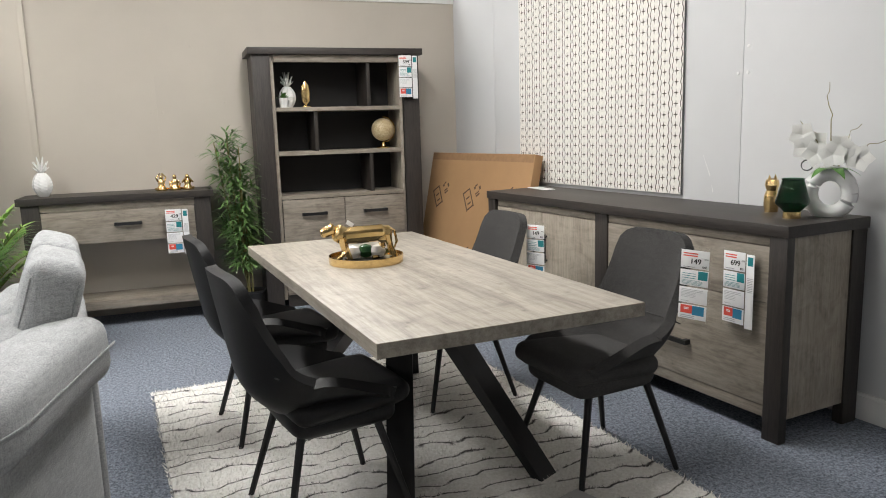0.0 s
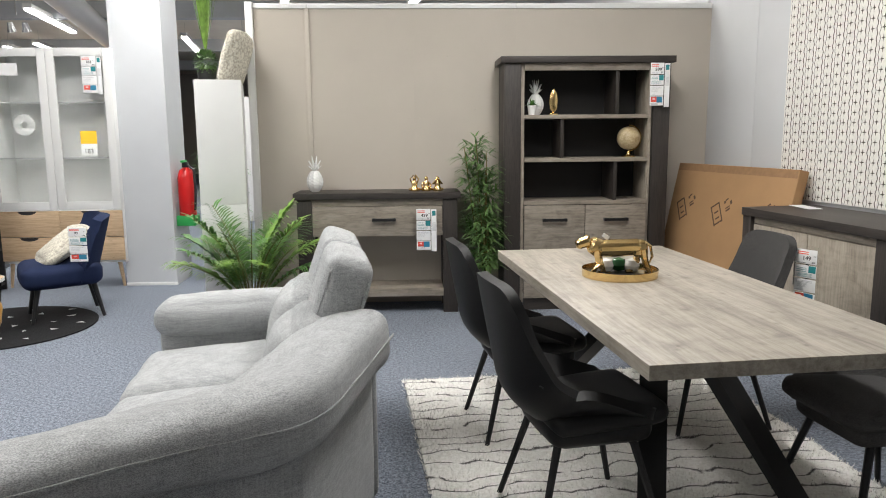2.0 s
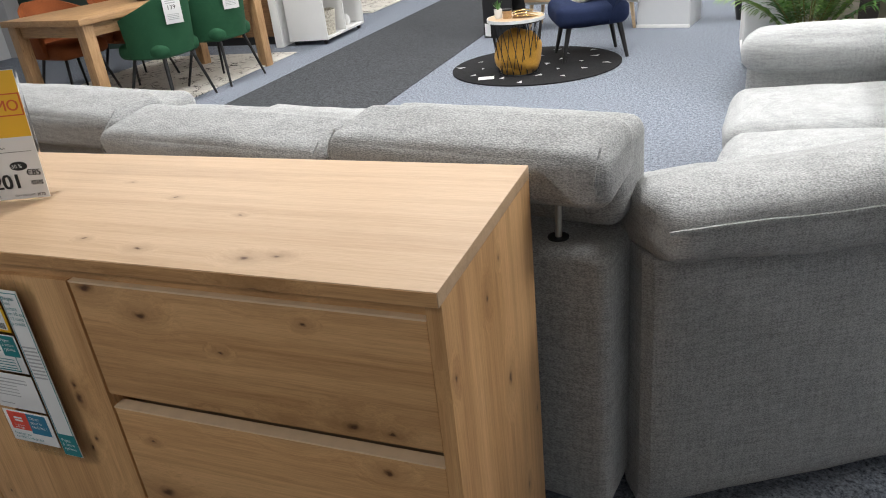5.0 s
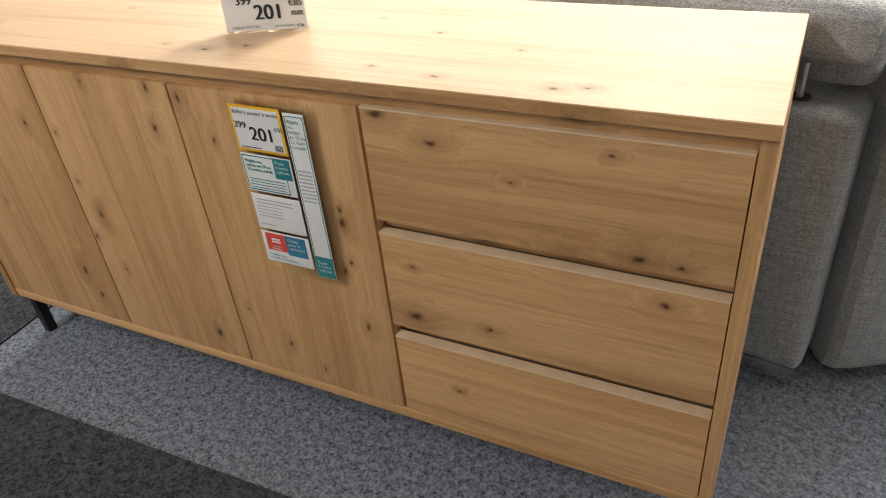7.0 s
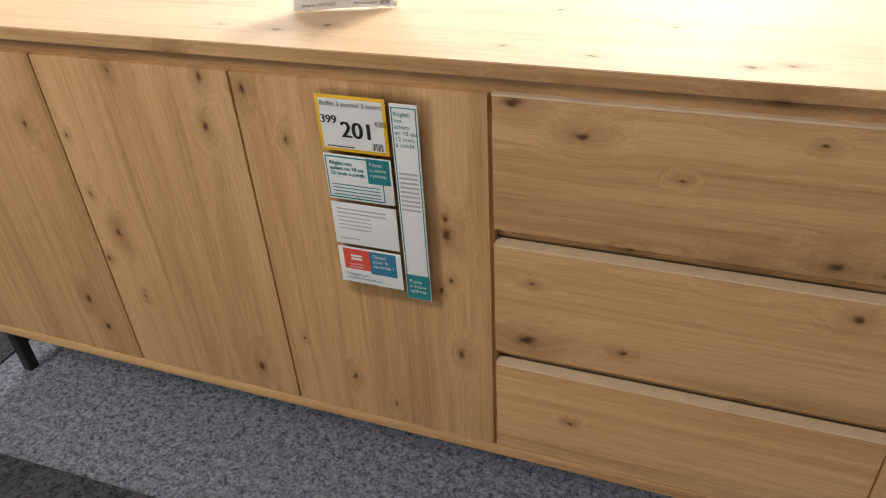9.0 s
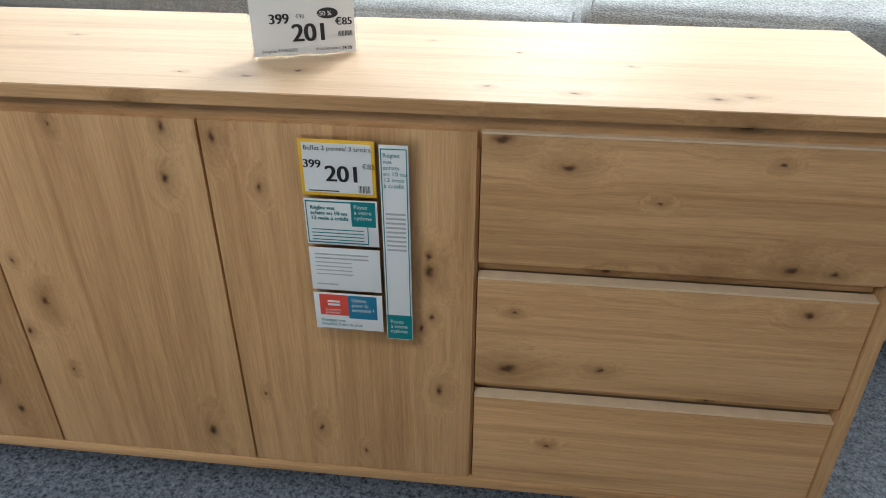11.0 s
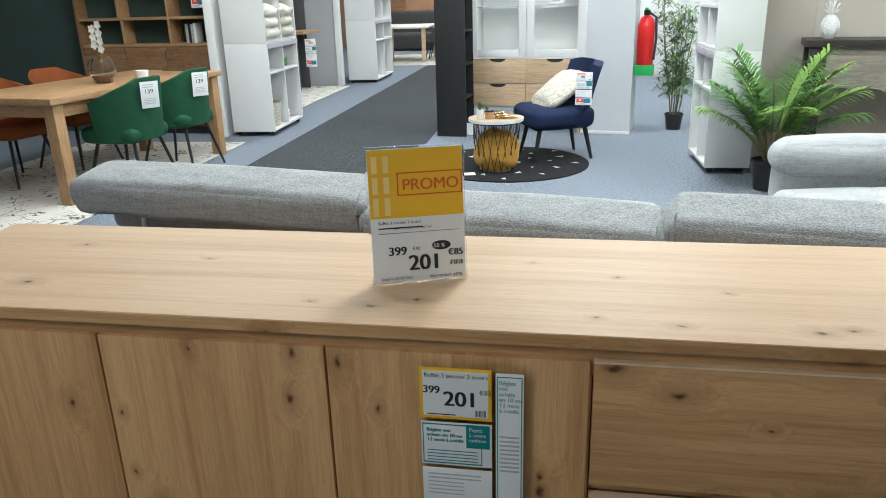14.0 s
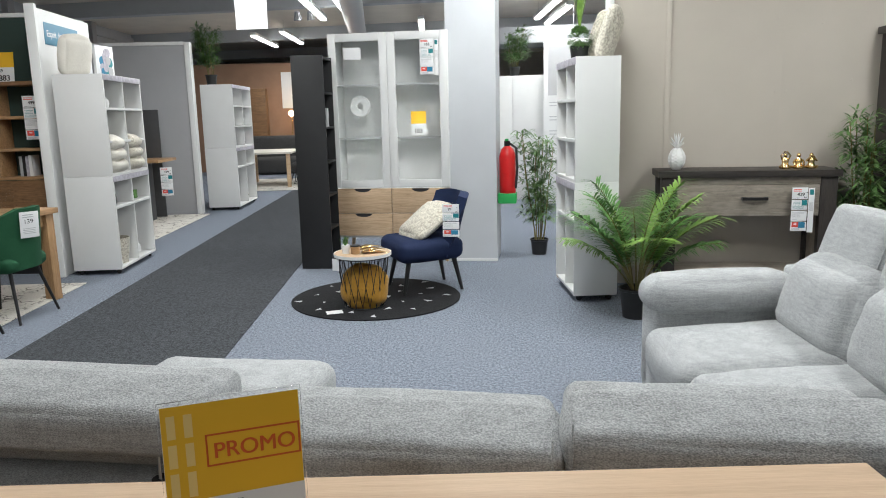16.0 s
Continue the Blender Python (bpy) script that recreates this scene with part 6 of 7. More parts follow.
def side_table():
    t = thing("side_table", frame_of(-5.625, -0.92, 0, 0.013), "round oak-topped side table with black wire basket", "side table")
    part("top", lathe([(0, 0.395), (0.208, 0.395), (0.212, 0.400), (0.212, 0.412), (0.208, 0.416), (0, 0.416)], 48), M_SONOMA, t, "pale oak top")
    part("top_rim", lathe([(0.2125, 0.394), (0.2165, 0.394), (0.2165, 0.417), (0.2125, 0.417)], 48), M_WHITE, t, "white rim")
    for z, r in ((0.385, 0.195), (0.008, 0.15)):
        part("hoop", tube([(r * math.cos(radians(10 * k)), r * math.sin(radians(10 * k)), z) for k in range(37)], 0.004, 6), M_BLACKMETAL, t)
    for k in range(18):
        a = 2 * math.pi * k / 18
        for s in (-1, 1):
            b = a + s * 0.36
            part("wire", tube([(0.195 * math.cos(a), 0.195 * math.sin(a), 0.385), (0.15 * math.cos(b), 0.15 * math.sin(b), 0.008)], 0.0028, 5), M_BLACKMETAL, t)


side_table()
bm = cushion(0.32, 0.32, 0.22, 0.105, 0.02, 16, None, 0.012, 3)
solid("ochre_pouf_cushion", bm, M_OCHRE, pose(-5.615, -0.93, 0.165, 72, 6, 10), "round ochre velvet cushion inside wire table", "cushion")
t = thing("cactus_pot", pose(-5.735, -0.985, 0.43), "small green succulent in pale pot", "plant")
part("pot", lathe([(0, 0), (0.026, 0), (0.032, 0.065), (0.028, 0.065), (0, 0.055)], 16), M_CERAMIC, t)
vs, fs = [], []
rr = random.Random(9)
for _ in range(40):
    a, e = rr.uniform(0, 6.28), rr.uniform(0.0, 0.8)
    blade(vs, fs, Vector((0, 0, 0.055)), Vector((math.cos(a) * math.sin(e), math.sin(a) * math.sin(e), math.cos(e))), rr.uniform(0.05, 0.085), 0.006, 0.0, Vector((0, 0, 1)), 3)
data_part("leaves", vs, fs, M_LEAF, t)
t = thing("jar_candle", pose(-5.66, -0.99, 0.43), "brown glass candle jar with dark lid", "candle")
part("jar", lathe([(0, 0), (0.033, 0), (0.035, 0.055), (0, 0.055)], 20), M_HONEYOAK, t)
part("lid", lathe([(0, 0.055), (0.036, 0.055), (0.036, 0.066), (0, 0.066)], 20), M_BLACK, t)
t = thing("gold_leaf_dish", pose(-5.56, -0.92, 0.43, 0, 0, 30), "crinkled gold leaf-shaped dishes", "dish")
for k in range(3):
    vs, fs = [], []
    blade(vs, fs, Vector((-0.08, 0.03 * k - 0.03, 0.006 + 0.012 * k)), Vector((1, 0.15 * (k - 1), 0.12)).normalized(), 0.19, 0.045, 0.15, Vector((0, 0, 1)), 8)
    d = data_part("leaf_dish", vs, fs, M_GOLD, t)
    d.modifiers.new("thick", "SOLIDIFY").thickness = 0.003
solid("floor_leaflet", boxm(-0.06, 0.06, -0.045, 0.045, 0, 0.002, 0), M_PAPER, pose(-5.80, -1.13, 0.0145, 0, 0, 25), "white card lying on the round rug", "paper")
solid("table_price_card", boxm(-0.03, 0.03, -0.001, 0.001, -0.09, 0, 0), M_PAPER, pose(-5.80, -1.045, 0.40, 0, 0, -20), "small white price card hung on side table", "price tag")


def navy_chair():
    m = frame_of(-5.27, -0.29, 120, 0.0)  # faces local +y
    t = thing("lounge_chair", m, "low navy velvet cocktail chair with black tapered legs", "chair")
    part("seat", cushion(0.55, 0.56, 0.17, 0.06, 0.015, 14, Matrix.Translation((0, 0.02, 0.365)), 0.003, 2, lambda q: Vector((q.x * (1 + 0.10 * q.y / 0.28), q.y, q.z))), M_BLUEVELVET, t, "padded seat")
    bm = bmesh.new()
    rows = []
    for j in range(13):
        v = j / 12
        row = []
        for i in range(17):
            u = 2 * i / 16 - 1
            z = 0.30 + 0.50 * v - 0.03 * abs(u) ** 4 * (v > 0.8)
            y = -0.24 - 0.13 * v + 0.15 * abs(u) ** 2.2 * (1 - 0.35 * v)
            row.append(bm.verts.new((u * (0.27 + 0.02 * v), y, z)))
        rows.append(row)
    for a, b in zip(rows, rows[1:]):
        for i in range(16):
            bm.faces.new((a[i], a[i + 1], b[i + 1], b[i]))
    bmesh.ops.recalc_face_normals(bm, faces=bm.faces[:])
    bmesh.ops.solidify(bm, geom=bm.faces[:], thickness=0.075)
    part("backrest", bm, M_BLUEVELVET, t, "curved padded backrest", 60)
    for sx in (-1, 1):
        for sy in (-1, 1):
            part("leg", tube([(sx * 0.17, sy * 0.19, 0.30), (sx * 0.205, sy * 0.25, 0.013)], 0.022, 10, None, 0.6), M_BLACK, t, "black tapered wooden leg")
    return t


navy_chair()
solid("throw_cushion", cushion(0.38, 0.40, 0.09, 0.043, 0.035, 14, None, 0.006, 5), M_PATTERN, frame_of(-5.27, -0.29, 120) @ pose(0.0, -0.02, 0.575, -36, 0, 8), "beige patterned throw cushion on navy chair", "cushion")
tag_sleeve(pose(-4.995, -0.60, 0.75, 0, 0, 2), "99", "€90", "hanging sleeve of price cards on navy chair", tall=0.27, wide=0.13, side=False)


def glass_cabinet():
    t = thing("display_cabinet", frame_of(-5.79, 0.85, 0), "white glass-door display cabinet with oak drawers", "cabinet")
    w, d, z0, z1 = 1.16, 0.40, 0.24, 2.22
    for s in (-1, 1):
        a, b = sorted((s * w / 2, s * (w / 2 - 0.022)))
        part("side_panel", boxm(a, b, 0.0, d, z0, z1, 0.002), M_WHITE, t)
    part("top", boxm(-w / 2 + 0.023, w / 2 - 0.023, 0.0, d, z1 - 0.022, z1, 0.002), M_WHITE, t)
    part("bottom", boxm(-w / 2 + 0.023, w / 2 - 0.023, 0.0, d, z0, z0 + 0.022, 0.002), M_WHITE, t)
    part("back_panel", boxm(-w / 2 + 0.023, w / 2 - 0.023, d - 0.012, d - 0.002, z0 + 0.023, z1 - 0.023, 0), M_WHITE, t)
    part("floor_shelf", boxm(-w / 2 + 0.023, w / 2 - 0.023, 0.02, d - 0.013, 0.70, 0.72, 0.001), M_WHITE, t)
    for z in (1.22, 1.73):
        g = part("glass_shelf", boxm(-w / 2 + 0.023, w / 2 - 0.023, 0.03, d - 0.013, z, z + 0.008, 0), M_GLASS, t, "clear glass shelf")
        part("shelf_edge", boxm(-w / 2 + 0.023, w / 2 - 0.023, 0.026, 0.03, z, z + 0.008, 0), M_MIDGREY, g)
    for s in (-1, 1):
        a, b = sorted((s * 0.002, s * (w / 2 - 0.001)))
        dr = part("door", boxm(a, a + 0.075, -0.020, -0.002, 0.745, z1 - 0.002, 0.002), M_WHITE, t, "white framed glass door")
        part("stile", boxm(b - 0.075, b, -0.020, -0.002, 0.745, z1 - 0.002, 0.002), M_WHITE, dr)
        for q0, q1 in ((0.745, 0.82), (z1 - 0.077, z1 - 0.002)):
            part("rail", boxm(a + 0.076, b - 0.076, -0.020, -0.002, q0, q1, 0.002), M_WHITE, dr)
        pane = part("pane", boxm(a + 0.074, b - 0.074, -0.012, -0.009, 0.82, z1 - 0.077, 0), M_GLASS, dr, "clear glass pane")
        pane.visible_shadow = False
        for q0, q1 in ((0.265, 0.487), (0.493, 0.735)):
            f = part("drawer", boxm(a, b, -0.020, -0.002, q0, q1, 0.002), M_SONOMA, t, "pale oak drawer front")
            # the notch isn't cut: a flat black face paints its shaded hollow
            bm = bmesh.new()
            cx = (a + b) / 2
            arc = [(cx + 0.085 * math.cos(radians(180 + 12 * k)), q1 - 0.001 + 0.034 * math.sin(radians(180 + 12 * k))) for k in range(16)]
            bm.faces.new([bm.verts.new((px, -0.0206, pz)) for px, pz in arc])
            part("grip_notch", bm, M_BLACK, f, "flat black shape for the shade in finger notch")
        for y in (0.05, d - 0.05):
            x = s * (w / 2 - 0.08)
            part("leg", tube([(x, y, z0), (x + s * 0.03, y, 0.0)], 0.022, 10, None, 0.6), M_SONOMA, t, "oak tapered leg")
    return t


glass_cabinet()
# Ring stands for a lamp's reflection in the glass; the cord is added.
t = thing("ring_ornament", pose(-6.12, 1.02, 1.535, 90), "flat white ring standing for a lamp reflection in cabinet glass", "ornament")
part("disc", lathe([(0.032, -0.008), (0.10, -0.008), (0.106, 0.0), (0.10, 0.008), (0.032, 0.008), (0.032, -0.008)], 40), M_CERAMIC, t, "white disc with hole standing for the reflected lamp")
part("cord", tube([(0, 0.10, 0), (0, 0.195, 0)], 0.0015, 5), M_PAPER, t)
solid("door_notice", boxm(-0.085, 0.085, -0.0015, 0, -0.055, 0.055, 0), M_PAPER, pose(-6.13, 0.837, 2.03), "white notice stuck to cabinet door glass", "paper")
tag_sleeve(pose(-5.40, 0.812, 2.14), "183", "€", "hanging sleeve of price cards on cabinet door", tall=0.34, wide=0.13)
t = thing("price_sign", pose(-5.53, 1.0, 1.245), "small yellow and white price sign inside cabinet", "sign")
part("card", boxm(-0.075, 0.075, 0, 0.002, 0, 0.11, 0), M_PAPER, t)
part("yellow_panel", boxm(-0.075, 0.075, -0.001, 0.001, 0.11, 0.23, 0), M_YELLOW, t)
words("183", 0.06, M_INK, t, Matrix.Translation((-0.05, -0.003, 0.02)) @ pose(0, 0, 0, 90))


def black_tower():
    t = thing("bookcase", frame_of(-6.61, 0.45, 4), "narrow black bookcase with open shelves beside cabinet", "bookcase")
    part("near_side", boxm(0, 0.30, 0, 0.022, 0.0, 2.0, 0.002), M_BLACK, t)
    part("far_side", boxm(0, 0.30, 0.36, 0.382, 0.0, 2.0, 0.002), M_BLACK, t)
    part("back_panel", boxm(0, 0.012, 0.023, 0.359, 0.0, 2.0, 0), M_BLACK, t)
    for k in range(7):
        z = 0.05 + k * 0.32
        part("shelf", boxm(0.013, 0.295, 0.023, 0.359, z, z + 0.02, 0.001), M_BLACK, t)


black_tower()
solid("box_file", boxm(0, 0.16, 0, 0.05, 0, 0.17, 0.003), M_GREYPRINT, pose(-6.47, 0.53, 1.35, 0, 0, 4), "small box on black shelf", "box")


# ---- cube shelving units ----
def cube_shelf(m, length, depth, height, cols, label, castors=False):
    """Local: x is depth with the open front at +x, y runs along the front from 0 to length, z up."""
    t = thing("shelving_unit", m, label, "shelf", "white cube shelves")
    h2 = height / 2
    for z0, z1 in ((0.05, h2), (h2 + 0.002, height)):
        part("near_side", boxm(0, depth, 0, 0.02, z0, z1, 0.002), M_WHITE, t)
        part("far_side", boxm(0, depth, length - 0.02, length, z0, z1, 0.002), M_WHITE, t)
        part("back_panel", boxm(0, 0.012, 0.021, length - 0.021, z0, z1, 0), M_WHITE, t)
        rows = 3
        for k in range(rows + 1):
            z = z0 + (z1 - z0 - 0.022) * k / rows
            if k == 1 and z0 < 0.2:
                continue
            part("shelf", boxm(0.013, depth - 0.003, 0.021, length - 0.021, z, z + 0.022, 0.001), M_WHITE, t)
        for c in range(1, cols):
            y = length * c / cols
            part("divider", boxm(0.013, depth - 0.006, y - 0.009, y + 0.009, z0 + 0.022, z1 - 0.022, 0), M_WHITE, t)
        part("label_strip", boxm(depth, depth + 0.004, 0.0, length, z1 - 0.055, z1 - 0.004, 0.001), M_STRIP, t, "lilac-grey label strip")
    for x in (0.05, depth - 0.05):
        for y in (0.06, length - 0.06):
            part("castor", lathe([(0, -0.014), (0.022, -0.014), (0.024, 0), (0.022, 0.014), (0, 0.014)], 12, Matrix.Translation((x, y, 0.025)) @ pose(0, 0, 0, 90)), M_BLACK, t)
    return t


M_STRIP = plain("label_strip", (0.45, 0.43, 0.48), 0.5, 0, 0.25, 30)
# open front towards the aisle: mirror by turning the unit
SHC = pose(-3.862, 0.08, 0, 0, 0, 191)
cube_shelf(SHC, 0.71, 0.33, 1.82, 2, "white cube shelving unit on castors with ornaments")
SHA = frame_of(-8.73, 0.02, 12.7)
cube_shelf(SHA, 1.0, 0.45, 1.88, 2, "white cube shelving unit filled with cushions and baskets")
SHB = frame_of(-9.76, 4.87, 11)
cube_shelf(SHB, 1.3, 0.50, 2.0, 2, "white cube shelving unit with small ornaments")


def goods(M, cells, seed):
    """Small wares standing on the shelves: vases, jars, boxes and tins."""
    rnd = random.Random(seed)
    mats = [M_CERAMIC, M_GOLD, M_POT, M_GREYCLOTH, M_LEAF, M_PAPER, M_HONEYOAK, M_GREENVELVET]
    for x, y, z in cells:
        for k in range(2):
            r, h = rnd.uniform(0.03, 0.055), rnd.uniform(0.08, 0.2)
            mt = rnd.choice(mats)
            mm = M @ pose(x - rnd.uniform(0, 0.08), y + (k - 0.5) * 0.15, z, 0, 0, rnd.uniform(0, 90))
            kind = rnd.random()
            if kind < 0.45:
                solid("vase", lathe([(0, 0), (r * 0.7, 0), (r, h * 0.4), (r * 0.8, h * 0.75), (r * 0.4, h * 0.9), (r * 0.5, h), (r * 0.35, h), (0, h * 0.9)], 14), mt, mm, "small decorative vase on white shelf", "vase", "shelf wares")
            elif kind < 0.75:
                solid("jar", lathe([(0, 0), (r, 0), (r, h * 0.7), (r * 0.9, h * 0.72), (r * 0.9, h * 0.85), (0, h * 0.87)], 14), mt, mm, "small lidded jar on white shelf", "jar", "shelf wares")
            else:
                solid("gift_box", boxm(-r, r, -r, r, 0, h * 0.8, 0.004), mt, mm, "small box on white shelf", "box", "shelf wares")


def cells(length, height, cols, x, skip=()):
    out = []
    h2 = height / 2
    for z0, z1 in ((0.05, h2), (h2 + 0.002, height)):
        for k in range(3):
            if z0 < 0.2 and k == 1:
                continue
            for c in range(cols):
                q = (x, length * (c + 0.5) / cols, z0 + (z1 - z0 - 0.022) * k / 3 + 0.023)
                if (round(z0 > 0.2), k, c) not in skip:
                    out.append(q)
    return out


goods(SHC, cells(0.71, 1.82, 2, 0.22), 3)
goods(SHA, cells(1.0, 1.88, 2, 0.33, {(1, 0, 0), (1, 0, 1), (0, 0, 0)}), 4)
goods(SHB, cells(1.3, 2.0, 2, 0.38), 5)
for k in range(3):
    for c in range(2):
        solid("shelf_cushion", cushion(0.40, 0.40, 0.13, 0.06, 0.03, 10, None, 0.006, k + c * 3), M_CREAM if c == 0 else M_PATTERN, SHA @ pose(0.25, 0.26 + 0.48 * c, 1.03 + 0.105 * k, 0, 0, 4 * k), "plump cream cushion stacked on white shelf", "cushion", "stacked cushions")
t = thing("wire_basket", SHA @ pose(0.30, 0.25, 0.075), "round woven basket on bottom shelf", "basket")
part("body", lathe([(0, 0), (0.12, 0), (0.15, 0.25), (0.145, 0.25), (0.11, 0.01)], 20), M_PATTERN, t)
# on top of the units
solid("top_cushion", cushion(0.34, 0.12, 0.34, 0.05, 0.03, 12, None, 0.006, 8), M_CREAM, SHA @ pose(0.13, 0.24, 2.06, 10, 0, 70), "white cushion leaning on top of shelf", "cushion")
t = thing("picture_box", SHA @ pose(0.20, 0.78, 1.88, 0, 0, 80), "canvas with teal and white circles", "picture")
part("canvas", boxm(-0.16, 0.16, 0, 0.03, 0, 0.32, 0.003), M_PAPER, t)
rr = random.Random(3)
for k in range(14):
    part("circle", lathe([(0, 0), (0.045, 0), (0.045, 0.001), (0, 0.001)], 16, Matrix.Translation((rr.uniform(-0.11, 0.11), -0.0004 - 0.0004 * k, 0.05 + 0.22 * rr.random())) @ pose(0, 0, 0, 90)), rr.choice([M_TEAL, M_GREYPRINT, M_BLUEPRINT, M_STRIP]), t)
solid("leaning_cushion", cushion(0.33, 0.09, 0.37, 0.04, 0.025, 12, None, 0.006, 8), M_PATTERN, pose(-3.80, -0.42, 1.985, 16, 6, 78), "patterned cushion leaning on partition end", "cushion", "leaning cushions")
solid("leaning_cushion", cushion(0.33, 0.09, 0.37, 0.04, 0.025, 12, None, 0.006, 9), M_PATTERN, pose(-3.87, -0.22, 1.985, 18, 0, 84), "patterned cushion leaning on partition end", "cushion", "leaning cushions")
t = thing("topiary_plant", pose(-4.02, -0.42, 1.82), "green moss ball and tall grass in black pot", "plant")
part("pot", lathe([(0, 0), (0.06, 0), (0.07, 0.09), (0, 0.085)], 18), M_POT, t)
vs, fs = [], []
rr = random.Random(31)
for _ in range(420):
    d = Vector((rr.gauss(0, 1), rr.gauss(0, 1), rr.gauss(0, 1))).normalized()
    blade(vs, fs, Vector((0, 0, 0.15)) + d * 0.06, (d + Vector((rr.uniform(-.5, .5), rr.uniform(-.5, .5), 0.2))).normalized(), 0.05, 0.008, 0.2, Vector((0, 0, 1)), 2)
data_part("moss_ball", vs, fs, M_BAMBOO, t)
vs, fs = [], []
for _ in range(130):
    a, e = rr.uniform(0, 6.28), abs(rr.gauss(0, 0.10))
    blade(vs, fs, Vector((0.0, 0, 0.2)), Vector((math.cos(a) * math.sin(e), math.sin(a) * math.sin(e), math.cos(e))), rr.uniform(0.4, 0.75), 0.006, 0.02, Vector((0, 0, 1)), 4)
data_part("grass", vs, fs, M_LEAF_PALE, t)
bamboo(SHB @ pose(0.14, 0.2, 2.0), 12, 0.92, 6, 0.24, "leafy green plant in black pot on shelf top")


# ---- fire extinguisher on the column ----
t = thing("fire_extinguisher", pose(-4.665, 1.06, 0.56), "red fire extinguisher hung on column with green sign", "fire extinguisher")
part("cylinder", lathe([(0, 0.02), (0.07, 0.02), (0.08, 0.04), (0.08, 0.46), (0.06, 0.53), (0.025, 0.56), (0, 0.56)], 24), M_RED, t, "red steel cylinder")
part("valve", boxm(-0.03, 0.03, -0.02, 0.02, 0.56, 0.61, 0.006), M_BLACK, t)
part("lever", boxm(-0.015, 0.015, -0.11, 0.02, 0.61, 0.63, 0.004), M_SIGNGREEN, t)
part("hose", tube([(0.03, -0.02, 0.58), (0.09, -0.05, 0.54), (0.10, -0.06, 0.35), (0.085, -0.05, 0.15)], 0.012, 8), M_BLACK, t, "black rubber hose")
part("bracket", boxm(-0.09, 0.09, -0.085, 0.085, 0.0, 0.10, 0.01), M_SIGNGREEN, t, "green plastic cradle")


# ---- left dining display ----
def display_wall():
    t = thing("wall_display", frame_of(-8.80, 0.02, 12.7), "white display panel with green painted wing wall", "wall", "", "structure")
    part("panel", boxm(-0.07, -0.012, 0.0, 1.15, 0, 2.47, 0.004), M_TRIM, t, "white end panel")
    part("post", boxm(-0.09, -0.0, -0.05, -0.002, 0, 2.50, 0.004), M_TRIM, t, "white corner post")
    part("wing", boxm(-4.5, -0.092, 0.42, 0.50, 0, 2.44, 0), M_GREEN, t, "dark green painted wing wall")
    part("wing_cap", boxm(-4.5, -0.092, 0.40, 0.52, 2.44, 2.48, 0.004), M_TRIM, t)
    s = part("sign", boxm(-0.011, -0.006, 0.12, 0.85, 2.16, 2.36, 0.002), M_TEALSIGN, t, "blue sign board")
    words("Esprit de famille", 0.085, M_PAPER, s, Matrix.Translation((-0.005, 0.16, 2.235)) @ pose(0, 0, 0, 90, 0, 90), bold=0.022)


M_TEALSIGN = plain("blue_sign", (0.10, 0.26, 0.38), 0.5, 0, 0.04, 6, 0)
display_wall()


def oak_bookcase():
    t = thing("bookcase", frame_of(-8.93, 0.12, 8), "brown oak wall unit with open shelves and base cupboards", "bookcase")
    w, d, h = 1.55, 0.38, 1.80
    for x in (-w, -0.03):
        part("side_panel", boxm(x, x + 0.03, 0, d, 0, h, 0.003), M_BROWNOAK, t)
    part("top", boxm(-w - 0.01, 0.01, -0.01, d, h, h + 0.035, 0.003), M_BROWNOAK, t)
    part("back_panel", boxm(-w + 0.03, -0.03, d - 0.015, d - 0.003, 0.1, h, 0), M_BROWNOAK, t)
    for z in (0.92, 1.19, 1.49):
        part("shelf", boxm(-w + 0.031, -0.031, 0.01, d - 0.016, z, z + 0.028, 0.002), M_HONEYOAK, t)
    for x, z0, z1 in ((-0.48, 0.95, h), (-1.02, 0.95, 1.19), (-1.05, 1.22, 1.49), (-1.0, 1.52, h)):
        part("divider", boxm(x - 0.012, x + 0.012, 0.012, d - 0.016, z0, z1, 0.001), M_HONEYOAK, t)
    for k in range(3):
        x0 = -w + 0.032 + k * (w - 0.064) / 3
        part("door", boxm(x0 + 0.003, x0 + (w - 0.064) / 3 - 0.003, 0.0, 0.02, 0.09, 0.915, 0.003), M_BROWNOAK, t, "brown oak cupboard door")
    part("plinth", boxm(-w + 0.03, -0.03, 0.04, 0.06, 0, 0.088, 0), M_BLACK, t)


oak_bookcase()
t = thing("price_sign", pose(-9.36, 0.20, 1.836, -6, 0, 8), "yellow and white price sign on wall unit", "sign")
part("card", boxm(-0.10, 0.10, 0, 0.002, 0, 0.14, 0), M_PAPER, t)
part("yellow_panel", boxm(-0.10, 0.10, 0, 0.002, 0.14, 0.28, 0), M_YELLOW, t)
words("883", 0.075, M_INK, t, Matrix.Translation((-0.05, -0.003, 0.015)) @ pose(0, 0, 0, 90), bold=0.022)
words("1259", 0.04, M_INK, t, Matrix.Translation((-0.085, -0.003, 0.095)) @ pose(0, 0, 0, 90), bold=0.022)
tag_sleeve(pose(-9.02, 0.085, 1.70, 0, 0, 8), "499", "€", "hanging sleeve of price cards on wall unit", tall=0.42, wide=0.16, side=False)
for k in range(4):
    solid("book", boxm(0, 0.03, 0, 0.14, 0, 0.19 + 0.01 * (k % 2), 0.002), (M_GREYPRINT, M_POT, M_STRIP, M_PAPER)[k], pose(-9.28 + 0.034 * k, 0.16, 0.948, 0, 0, 8), "slim book standing on oak shelf", "book", "shelf books")
